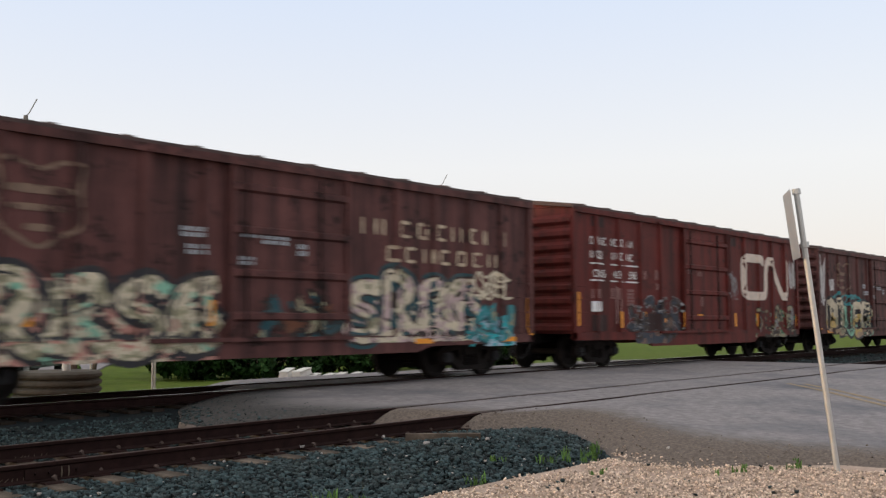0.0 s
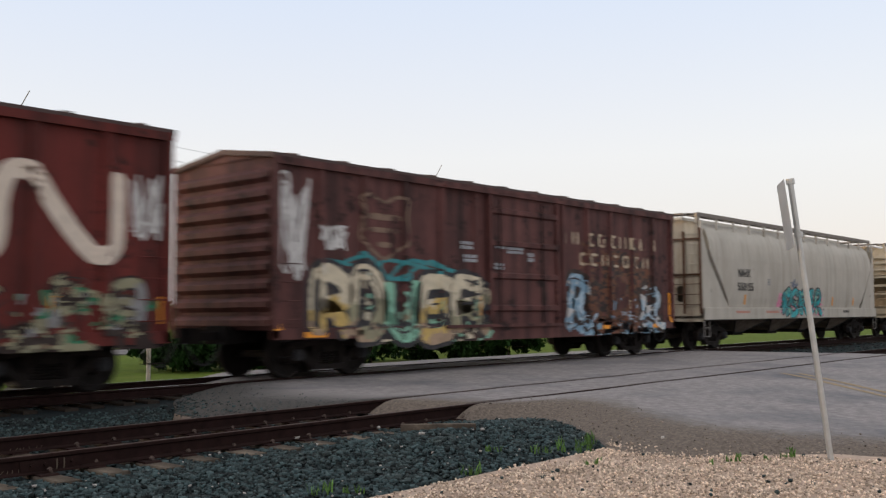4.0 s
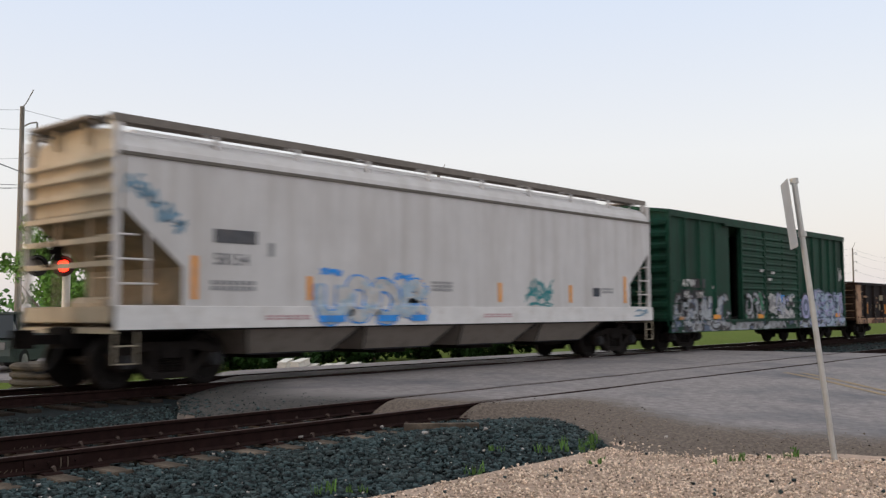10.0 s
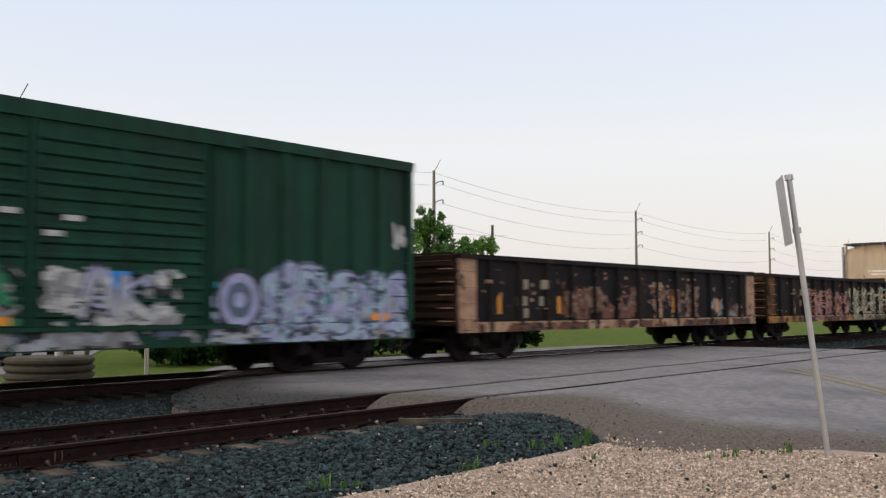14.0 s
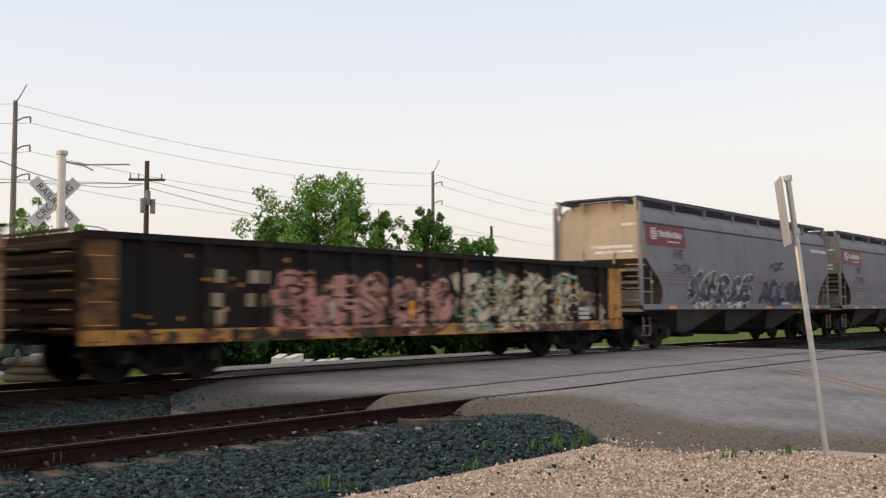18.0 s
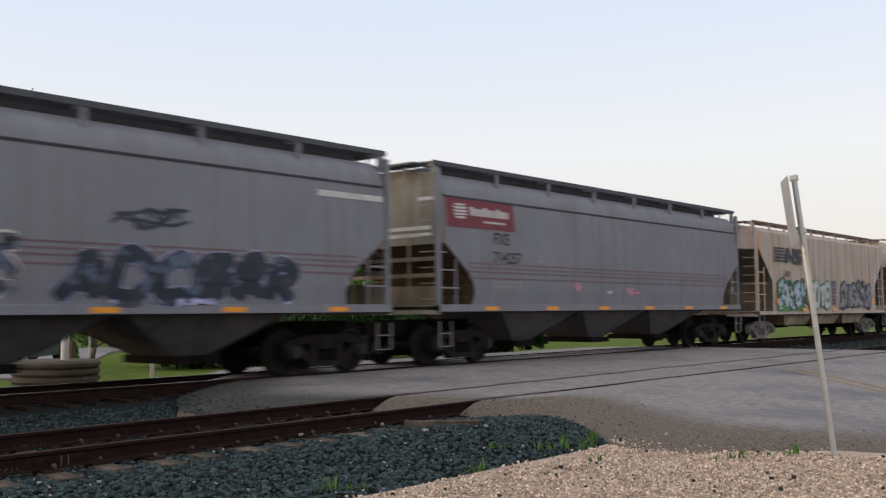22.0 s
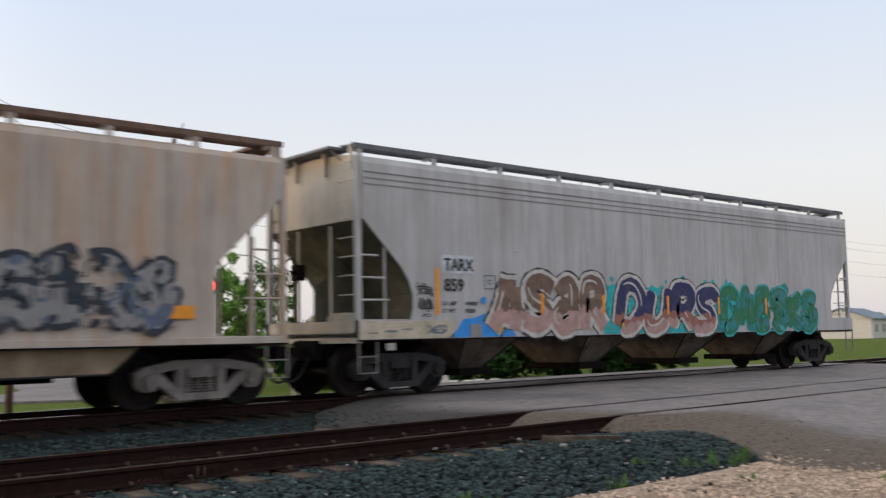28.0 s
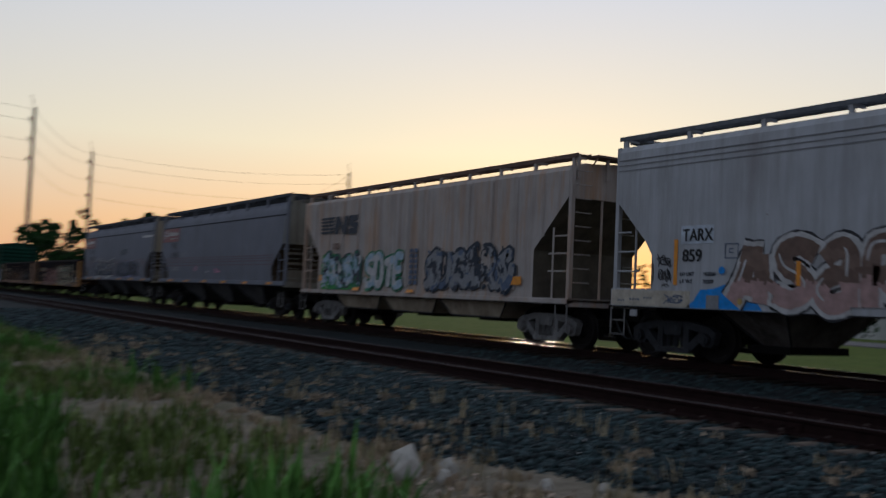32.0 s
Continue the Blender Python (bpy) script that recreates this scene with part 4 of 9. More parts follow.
def boxcar(name, a, L, label, paint_m, door, top=4.24, sill=0.62, posts=None, fishbelly=True, group="freight train", green=False):
    e = thing(name, label, "boxcar", group, (a, Y_MAIN, 0))
    CARS.append((e, a))
    YS = -1.53
    YP = -1.61
    d0, d1 = door
    # body shell, open where the door stands open
    s = Solid()
    op = (4.37, 5.12) if green else None
    spans = [(0.06, L - 0.06)] if not op else [(0.06, op[0]), (op[1], L - 0.06)]
    for x0, x1 in spans:
        s = Solid()
        s.box(x0, x1, YS, YS + 0.06, 0.98, top)
        s.obj("side_wall", paint_m, e)
    for x0, x1 in ([(0.06, L - 0.06)] if not op else [(0.06, 7.9), (10.7, L - 0.06)]):
        s = Solid()
        s.box(x0, x1, -YS - 0.06, -YS, 0.98, top)
        s.obj("side_wall", paint_m, e)
    if op:
        s = Solid()
        s.box(0.2, L - 0.2, YS + 0.07, -YS - 0.07, 0.98, 1.06)
        s.obj("floor_boards", m_under, e)
        for xb in (op[1] + 6.1, op[0] - 0.68):
            s = Solid()
            s.box(xb, xb + 0.08, YS + 0.07, -YS - 0.07, 1.06, top - 0.05)
            s.obj("inner_bulkhead", m_under, e)
    else:
        s = Solid()
        s.box(0.2, L - 0.2, YS + 0.07, -YS - 0.07, 0.92, 1.04)
        s.obj("floor", m_under, e)
    # ends with horizontal corrugations
    for x, d in ((0.0, -1), (L, 1)):
        s = Solid()
        pr = []
        nb = 9
        z0, z1 = 0.95, top - 0.15
        for k in range(nb):
            za = z0 + (z1 - z0) * k / nb
            h = (z1 - z0) / nb
            pr += [(0.05, za), (-0.05, za + 0.25 * h), (-0.05, za + 0.55 * h), (0.05, za + 0.8 * h)]
        pr += [(0.05, z1), (0.05, top + 0.06)]
        ys = [-1.50, 1.50]
        v = [(x - d * p[0], y, p[1]) for p in pr for y in ys]
        s.add(v, [(2 * i, 2 * i + 1, 2 * i + 3, 2 * i + 2) for i in range(len(pr) - 1)])
        s.prism([(-1.5, top), (1.5, top), (0, top + 0.24)], "x", x - 0.02 - d * 0.04, x + 0.02 - d * 0.04)
        s.obj("corrugated_end", paint_m, e)
        for y in (YP, -YP - 0.12):
            s = Solid()
            s.box(min(x, x - d * 0.14), max(x, x - d * 0.14), y, y + 0.12, 0.8, top)
            s.obj("corner_post", paint_m, e)
        ladder(e, x + d * 0.02 - (0.08 if d > 0 else -0.08) * 0, 1.15, 2.1, 4, paint_m, along="y", yc=-1.35)
    # roof with raised panel seams
    s = Solid()
    s.prism([(-1.62, top - 0.06), (-1.62, top + 0.04), (0, top + 0.26), (1.62, top + 0.04), (1.62, top - 0.06), (0, top + 0.16)], "x", -0.04, L + 0.04)
    s.obj("roof", m_roof if not green else m_green, e)
    for k in range(12):
        x = 0.55 + (L - 1.1) * k / 11
        s = Solid()
        s.prism([(-1.60, top + 0.03), (0, top + 0.245), (1.60, top + 0.03), (1.60, top + 0.075), (0, top + 0.30), (-1.60, top + 0.075)], "x", x - 0.045, x + 0.045) if not green else s.box(x - 0.03, x + 0.03, -0.1, 0.1, top + 0.2, top + 0.28)
        s.obj("roof_seam", m_roof if not green else m_green, e)
    s = Solid()
    s.box(-0.02, L + 0.02, YP - 0.015, YP + 0.06, top - 0.16, top - 0.02)
    s.obj("top_chord", paint_m, e)
    # side sill, deeper in the middle
    for y in (YP, -YP - 0.08):
        s = Solid()
        if fishbelly:
            s.prism([(0, 0.98), (0, 0.78), (d0 - 2.4, 0.74), (d0 - 2.0, sill), (d1 + 2.0, sill), (d1 + 2.4, 0.74), (L, 0.78), (L, 0.98)], "y", y, y + 0.08)
        else:
            s.box(0, L, y, y + 0.08, sill, 0.98)
        s.obj("side_sill", paint_m, e)
    # posts
    xs = posts or [x for x in np.linspace(0.0, L, 14)[1:-1] if not d0 - 0.25 < x < d1 + 0.25]
    for x in xs:
        s = Solid()
        s.prism([(x - 0.10, YS), (x - 0.05, YP), (x + 0.05, YP), (x + 0.10, YS)], "z", 0.9, top - 0.12)
        s.obj("side_post", paint_m, e)
        s = Solid()
        s.prism([(x - 0.10, -YS), (x - 0.05, -YP), (x + 0.05, -YP), (x + 0.10, -YS)], "z", 0.9, top - 0.12)
        s.obj("side_post", paint_m, e)

    def surf(x, z):
        if z < 0.97 or z > top - 0.14:
            return YP - 0.004
        for p in xs:
            if abs(x - p) < 0.085:
                return YP - 0.004
        if d0 - 0.02 < x < d1 + 0.02 and not green:
            return YP - 0.012
        return YS - 0.004
    under_gear(e, L, 1.85, L - 1.85, True)
    stirrup(e, 0.1, m_under)
    stirrup(e, L - 0.5, m_under)
    ladder(e, 0.2, 1.15, 2.2, 4, paint_m)
    ladder(e, L - 0.62, 1.15, 2.2, 4, paint_m)
    return e, surf, xs


def sliding_door(e, d0, d1, top, paint_m, ribs=4, bottom=0.98):
    d = Solid()
    d.box(d0, d1, -1.60, -1.545, bottom, top - 0.16)
    door = d.obj("door", paint_m, e)
    for k in range(ribs):
        z = bottom + (top - 0.16 - bottom) * (k + 0.5) / ribs
        s = Solid()
        s.prism([(-1.60, z - 0.09), (-1.66, z - 0.05), (-1.66, z + 0.05), (-1.60, z + 0.09)], "x", d0 + 0.06, d1 - 0.06)
        s.obj("door_rib", paint_m, door)
    for x in (d0 + 0.02, d1 - 0.10):
        s = Solid()
        s.box(x, x + 0.08, -1.665, -1.60, bottom, top - 0.16)
        s.obj("door_edge", paint_m, door)
    for z in (top - 0.17, bottom - 0.06):
        s = Solid()
        s.box(d0 - 1.6, d1 + 0.1, -1.685, -1.62, z, z + 0.07)
        s.obj("door_track", paint_m, e)
    for x in (d0 + 0.35, d0 + (d1 - d0) * 0.72):
        s = Solid()
        s.tube([(x, -1.69, bottom + 0.05), (x, -1.69, top - 0.25)], 0.02, 6)
        s.obj("locking_bar", m_under, door)
    return door


def strips(e, xs, z, w, h, surf):
    for x in xs:
        s = Solid()
        zs = np.linspace(z, z + h, 6)
        s.add([(a, surf(x + w / 2, b) - 0.008, b) for b in zs for a in (x, x + w)], [(2 * i, 2 * i + 1, 2 * i + 3, 2 * i + 2) for i in range(5)])
        s.obj("reflective_strip", m_orange, e)


def hopper(name, a, L, label, body_m, prof, cut, run_z, end_m=None, ribs=0, rib_m=None, pockets=3, sill=(1.0, 1.38), dark=True, trucks=(1.3, 1.3), top_pipe=True, stripe=None, pocket_m=None, posts_n=10, group="freight train", board_y=(1.05, 1.42), slope_m=None, inner=0.09, edge=0.11, panels=None, board_m=None, pocket_z=0.42, pocket_x=None, pocket_w=None, pocket_y=(1.35, 0.6), rounded=False, sill_m=None, step_m=None):
    """A covered hopper. prof: (half width, height) from sill to ridge; cut: (height, inset) of the sloped ends."""
    e = thing(name, label, "hopper car", group, (a, Y_MAIN, 0))
    CARS.append((e, a))
    end_m = end_m or body_m
    zc = [c[0] for c in cut]
    xc = [c[1] for c in cut]

    def inset(z):
        return float(np.interp(z, zc, xc))
    P = []
    for (w0, z0), (w1, z1) in zip(prof, prof[1:]):
        brk = [z for z in zc if min(z0, z1) < z < max(z0, z1)]
        P.append((w0, z0))
        for z in sorted(brk):
            k = (z - z0) / (z1 - z0)
            P.append((w0 + (w1 - w0) * k, z))
    P.append(prof[-1])
    s = Solid()
    n = len(P)
    xs_n = 10
    for sgn in (-1, 1):
        v = []
        for w, z in P:
            i0 = inset(z)
            for k in range(xs_n + 1):
                v.append((i0 + (L - 2 * i0) * k / xs_n, sgn * w, z))
        c = xs_n + 1
        s.add(v, [(i * c + j, i * c + j + 1, (i + 1) * c + j + 1, (i + 1) * c + j) for i in range(n - 1) for j in range(xs_n)])
    body = s.obj("tank_body", body_m, e, smooth=rounded)
    for side in (0, 1):
        s = Solid()
        v = []
        for w, z in P:
            x = inset(z) if side == 0 else L - inset(z)
            v += [(x, -w, z), (x, w, z)]
        hi = [i for i in range(n - 1) if (P[i][1] + P[i + 1][1]) / 2 > zc[-2] - 0.02]
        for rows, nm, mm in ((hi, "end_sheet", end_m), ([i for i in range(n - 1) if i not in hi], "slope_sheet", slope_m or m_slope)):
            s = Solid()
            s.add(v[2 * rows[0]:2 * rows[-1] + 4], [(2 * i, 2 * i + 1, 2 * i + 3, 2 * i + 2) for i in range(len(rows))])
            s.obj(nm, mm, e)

    def surf(x, z):
        if z < sill[1] + 0.025:
            return -1.606
        return -float(np.interp(z, [p[1] for p in prof if p[1] < prof[-1][1]], [p[0] for p in prof if p[1] < prof[-1][1]])) - 0.004
    # sills, platforms, corner posts
    for sgn in (-1, 1):
        s = Solid()
        s.prism([(1.60 * sgn, sill[0]), (1.60 * sgn, sill[1]), (1.50 * sgn, sill[1] + 0.02), (1.50 * sgn, sill[0])], "x", 0.0, L)
        s.obj("side_sill", sill_m or body_m, e)
    for x, d in ((0.0, 1), (L, -1)):
        s = Solid()
        s.box(min(x, x + d * 1.5), max(x, x + d * 1.5), -1.5, 1.5, sill[0] + 0.04, sill[0] + 0.12)
        s.obj("end_platform", end_m, e)
        s = Solid()
        s.box(min(x, x + d * 0.06), max(x, x + d * 0.06), -1.58, 1.58, sill[0] - 0.06, sill[1])
        s.obj("end_sill", end_m, e)
        top = prof[-3][1] if len(prof) > 3 else prof[-1][1]
        for y in (-1.55, 1.45):
            s = Solid()
            s.box(min(x, x + d * 0.10), max(x, x + d * 0.10), y, y + 0.10, sill[0], top)
            s.obj("corner_post", body_m, e)
        for y in (-0.55, 0.55):
            s = Solid()
            s.cyl((x + d * 0.12, y, sill[0] + 0.1), (x + d * 0.12, y, min([z for z in np.arange(1.6, 4.0, 0.05) if inset(z) < 0.16] or [3.0])), 0.03, 6)
            s.obj("end_brace", end_m, e)
        s = Solid()
        for z in (1.75, 2.15, 2.55):
            s.tube([(x + d * 0.05, -1.53, z), (x + d * (inset(z) * 0.55 + 0.05), -1.53, z)], 0.02, 5)
        s.tube([(x + d * 0.62, -1.53, sill[1]), (x + d * 0.62, -1.53, 2.75)], 0.025, 5)
        s.obj("side_grab_rail", body_m, e)
        ladder(e, x - d * 0.03, 1.5, top - 0.1, 9, end_m, along="y", yc=-1.46)
        stirrup(e, x + (0.0 if d > 0 else -0.4), step_m or m_truck)
        if panels:
            # flush end panels with round openings that box in the slope sheets
            for y in (-1.555, 1.555):
                s = Solid()
                holed_panel(s, panels, (0.62, 1.95), 0.05, lambda u, w, k, y=y, x=x, d=d: (x + d * u, y + k, w), 0.03)
                s.obj("end_side_panel", body_m, e)
            s = Solid()
            zt = prof[-4][1]
            holed_panel(s, [(-1.5, sill[1]), (1.5, sill[1]), (1.5, zt), (1.1, zt + 0.22), (-1.1, zt + 0.22), (-1.5, zt)], (-0.75, 1.85), 0.2, lambda u, w, k, x=x, d=d: (x + d * (0.03 + k), u, w), 0.03)
            s.obj("end_panel", end_m, e)
    # brake wheel and gear on the leading end
    s = Solid()
    ring = [(-0.06, 0.55 + 0.27 * math.cos(t), 2.35 + 0.27 * math.sin(t)) for t in np.linspace(0, 2 * math.pi, 17)]
    s.tube(ring, 0.018, 5)
    for t in (0.5, 2.6, 4.7):
        s.cyl((-0.06, 0.55, 2.35), (-0.06, 0.55 + 0.27 * math.cos(t), 2.35 + 0.27 * math.sin(t)), 0.012, 5)
    s.cyl((-0.06, 0.55, 2.35), (0.2, 0.55, 2.35), 0.04, 6)
    s.obj("brake_wheel", m_under, e)
    s = Solid()
    s.box(0.04, 0.2, 0.42, 0.66, 2.2, 2.5)
    s.obj("brake_gear_box", m_under, e)
    s = Solid()
    s.cyl((0.55, -0.5, 1.36), (0.55, 0.6, 1.36), 0.2, 10)
    s.obj("air_reservoir", end_m, e)
    # ribs
    for k in range(ribs):
        x = 1.0 + (L - 2.0) * k / (ribs - 1)
        s = Solid()
        zlo = max(sill[1], min([z for z in np.arange(1.3, 4, 0.05) if inset(z) < min(x, L - x)] or [sill[1]]))
        w = -surf(x, 2.5)
        s.prism([(x - 0.07, -w + 0.01), (x - 0.045, -w - 0.035), (x + 0.045, -w - 0.035), (x + 0.07, -w + 0.01)], "z", zlo, prof[-2][1] - 0.25)
        s.obj("side_rib", rib_m or body_m, e)
    # running boards, hatches
    for sgn in (-1, 1):
        s = Solid()
        y0, y1 = board_y[0] * sgn, board_y[1] * sgn
        for q in np.linspace(min(y0, y1) + 0.05, max(y0, y1) - 0.05, 5):
            s.box(-0.02, L + 0.02, q - 0.014, q + 0.014, run_z - 0.02, run_z)
        for k in range(int(L / 0.45)):
            s.box(0.1 + k * 0.45, 0.13 + k * 0.45, min(y0, y1) + 0.013, max(y0, y1) - 0.013, run_z - 0.035, run_z - 0.021)
        s.obj("running_board", board_m or m_board, e)
        for yy, hh in ((y1, edge), (y0, inner)):
            s = Solid()
            s.box(-0.02, L + 0.02, yy - 0.012, yy + 0.012, run_z - hh, run_z + 0.02)
            s.obj("board_edge", board_m or m_board, e)
        for k in range(posts_n):
            x = 0.15 + (L - 0.3) * k / (posts_n - 1)
            s = Solid()
            roof = float(np.interp(board_y[1] - 0.05, [p[0] for p in prof[::-1]], [p[1] for p in prof[::-1]])) - 0.04
            s.box(x - 0.045, x + 0.045, min(y1, y1 - 0.06 * sgn), max(y1, y1 - 0.06 * sgn), min(roof, run_z - 0.15), run_z - 0.02)
            s.box(x - 0.03, x + 0.03, min(y0, y1), max(y0, y1), run_z - 0.09, run_z - 0.04)
            s.obj("board_bracket", body_m, e)
    for x, d in ((0, 1), (L, -1)):
        s = Solid()
        s.box(min(x - d * 0.22, x + d * 0.3), max(x - d * 0.22, x + d * 0.3), -1.0, 1.0, run_z - 0.05, run_z)
        s.obj("crossover_board", board_m or m_board, e)
        for y in (-1.36, -0.5, 0.5, 1.36):
            s = Solid()
            s.box(min(x, x + d * 0.06), max(x, x + d * 0.06), y - 0.035, y + 0.035, prof[-3][1] - 0.25, run_z)
            s.obj("end_upright", end_m, e)
        for y in (-0.9, 0.9):
            s = Solid()
            s.tube([(x - d * 0.1, y, run_z - 0.04), (x + d * 0.35, y, run_z - 0.45)], 0.02, 5)
            s.obj("board_strut", body_m, e)
    s = Solid()
    s.box(1.0, L - 1.0, -0.35, 0.35, prof[-1][1] - 0.05, prof[-1][1] + 0.1)
    s.obj("trough_hatch", body_m, e)
    # discharge pockets
    span = (L - 2 * (trucks[0] + 1.1)) / pockets
    for k in range(pockets):
        x0 = trucks[0] + 1.1 + span * k + 0.06
        x1 = x0 + span - 0.12
        xm = pocket_x[k] if pocket_x else (x0 + x1) / 2
        if pocket_w:
            x0, x1 = xm - pocket_w / 2, xm + pocket_w / 2
        s = Solid()
        t, bz = sill[0] + 0.02, pocket_z
        (ya, yb), xr = pocket_y, 0.3 if pocket_y[1] < 1 else (x1 - x0) * 0.36
        v = [(x0, -ya, t), (x1, -ya, t), (x1, ya, t), (x0, ya, t), (xm - xr, -yb, bz), (xm + xr, -yb, bz), (xm + xr, yb, bz), (xm - xr, yb, bz)]
        s.add(v, [(0, 1, 5, 4), (1, 2, 6, 5), (2, 3, 7, 6), (3, 0, 4, 7), (4, 5, 6, 7), (0, 3, 2, 1)])
        pk = s.obj("discharge_hopper", pocket_m or m_pocket, e)
        for sgn in (-1, 1):
            s = Solid()
            s.tube([(x0, sgn * (ya + 0.004), t - 0.04), (xm - xr, sgn * (yb + 0.004), bz), (xm + xr, sgn * (yb + 0.004), bz), (x1, sgn * (ya + 0.004), t - 0.04)], 0.02, 5)
            s.obj("pocket_edge", m_truckm, pk)
        s = Solid()
        s.box(xm - 0.45, xm + 0.45, -0.85, 0.85, bz - 0.1, bz + 0.04)
        s.obj("outlet_gate", m_under, pk)
    for y in (-1.605, 1.52):
        s = Solid()
        s.box(0.0, L, y, y + 0.085, sill[0] - 0.03, sill[0])
        s.obj("sill_flange", m_under, e)
    under_gear(e, L, trucks[0], L - trucks[1], dark, True)
    return e, surf


# Shade between the cars is put into this dark rusty end colour
m_gondend = mat("gondola_end_shaded_rust", (0.045, 0.025, 0.017), 0.85, spec=0.1, var=0.35, scale=3, stain=(0.02, 0.013, 0.01), stain_amt=0.8, stain_scale=2)


def gondola(name, a, L, label, edge_m, top=2.50, bot=0.68, left_m=None):
    e = thing(name, label, "gondola car", "freight train", (a, Y_MAIN, 0))
    CARS.append((e, a))
    for sgn in (-1, 1):
        s = Solid()
        y = 1.45 * sgn
        s.box(0.05, L - 0.05, min(y, y + 0.05 * sgn), max(y, y + 0.05 * sgn), bot, top - 0.05)
        s.obj("side_wall", m_gond, e)
        s = Solid()
        s.box(0, L, min(1.42 * sgn, 1.62 * sgn), max(1.42 * sgn, 1.62 * sgn), top - 0.11, top)
        s.obj("top_chord", m_gond, e)
        s = Solid()
        s.box(0, L, min(1.50 * sgn, 1.59 * sgn), max(1.50 * sgn, 1.59 * sgn), bot, bot + 0.24)
        s.obj("side_sill", edge_m, e)
    xs = list(np.linspace(0, L, 15))[1:-1]
    for x in xs:
        for sgn in (-1, 1):
            s = Solid()
            s.prism([(x - 0.11, 1.50 * sgn), (x - 0.06, 1.61 * sgn), (x + 0.06, 1.61 * sgn), (x + 0.11, 1.50 * sgn)], "z", bot + 0.02, top - 0.1)
            s.obj("side_post", m_gond, e)
    for x, d in ((0.0, 1), (L, -1)):
        s = Solid()
        s.box(min(x, x + d * 0.05), max(x, x + d * 0.05), -1.45, 1.45, bot + 0.15, top - 0.08)
        s.box(min(x - d * 0.03, x + d * 0.12), max(x - d * 0.03, x + d * 0.12), -1.5, 1.5, top - 0.16, top - 0.02)
        s.obj("end_wall", m_gondend, e)
        for k in range(4):
            z = bot + 0.30 + k * 0.40
            s = Solid()
            s.prism([(x + d * 0.02, z), (x - d * 0.13, z + 0.05), (x - d * 0.13, z + 0.15), (x + d * 0.02, z + 0.2)], "y", -1.4, 1.4)
            s.obj("end_corrugation", m_gondend, e)
        for k in range(5):
            z = bot + 0.2 + k * 0.4
            s = Solid()
            s.box(min(x - d * 0.16, x - d * 0.12), max(x - d * 0.16, x - d * 0.12), -1.5, 1.45, z, z + 0.055)
            s.obj("end_rib", m_gondend, e)
        for y in (-1.56, 1.505):
            s = Solid()
            s.box(min(x, x + d * 0.62), max(x, x + d * 0.62), y, y + 0.055, bot, top - 0.1)
            s.obj("corner_plate", left_m if left_m and d > 0 else edge_m, e)
        ladder(e, x + (0.1 if d > 0 else -0.52), 1.0, 2.1, 4, edge_m)
        ladder(e, x - d * 0.2, 0.95, 2.15, 5, edge_m, along="y", yc=-1.48, w=0.4)
        stirrup(e, x + (0.1 if d > 0 else -0.5), m_under)
    s = Solid()
    s.box(0.05, L - 0.05, -1.45, 1.45, 0.95, 1.05)
    s.obj("floor", m_under, e)

    def surf(x, z):
        for p in xs:
            if abs(x - p) < 0.09:
                return -1.615
        if x < 0.62 or x > L - 0.62:
            return -1.565
        return -1.505 if z > bot + 0.24 else -1.595
    under_gear(e, L, 1.9, L - 1.9, True)
    return e, surf

# ---- the train, from its head to its last car ----
p_wht, p_blk = paint("white", (0.52, 0.50, 0.49)), paint("black", (0.025, 0.025, 0.03))
p_cream, p_pink, p_teal = paint("cream", (0.58, 0.50, 0.37)), paint("pink", (0.46, 0.22, 0.18)), paint("teal", (0.03, 0.22, 0.24))
p_mint, p_blue, p_navy = paint("mint", (0.22, 0.45, 0.33)), paint("sky_blue", (0.17, 0.29, 0.39)), paint("navy", (0.025, 0.03, 0.11))
p_ochre, p_green, p_grn2 = paint("ochre", (0.52, 0.36, 0.12)), paint("leaf_green", (0.06, 0.30, 0.06)), paint("bottle_green", (0.02, 0.18, 0.09))
p_lav, p_rust, p_brn = paint("lavender", (0.36, 0.36, 0.56)), paint("rust", (0.16, 0.06, 0.035)), paint("tan_brown", (0.20, 0.13, 0.10))
p_rose, p_grey, p_slate = paint("dusty_rose", (0.42, 0.27, 0.25)), paint("grey", (0.25, 0.25, 0.26)), paint("slate_blue", (0.10, 0.13, 0.20))
p_dpink, p_drose = paint("worn_pink", (0.30, 0.13, 0.11)), paint("worn_rose", (0.20, 0.085, 0.085))
p_dcream, p_dmint = paint("worn_cream", (0.30, 0.25, 0.17)), paint("worn_mint", (0.09, 0.20, 0.14))
p_dteal, p_olive, p_peel = paint("dark_teal", (0.012, 0.06, 0.075)), paint("olive_cream", (0.27, 0.25, 0.16)), paint("peeled_rust", (0.125, 0.043, 0.02))
p_char, p_ice, p_blush = paint("charcoal_rust", (0.022, 0.012, 0.010)), paint("ice_blue", (0.36, 0.46, 0.55)), paint("blush", (0.45, 0.33, 0.32))
p_rose2 = paint("pale_pink", (0.50, 0.29, 0.31))
p_tan = paint("tan", (0.36, 0.25, 0.17))
p_fx = paint("blue_grey", (0.22, 0.215, 0.24))
p_dslate = paint("dark_slate", (0.028, 0.037, 0.055))
p_silver = paint("silver", (0.36, 0.38, 0.41))
p_brn2 = paint("mid_brown", (0.155, 0.098, 0.075))
p_azure, p_turq, p_mag = paint("azure", (0.03, 0.27, 0.74)), paint("turquoise", (0.02, 0.38, 0.42)), paint("magenta_pink", (0.62, 0.22, 0.34))


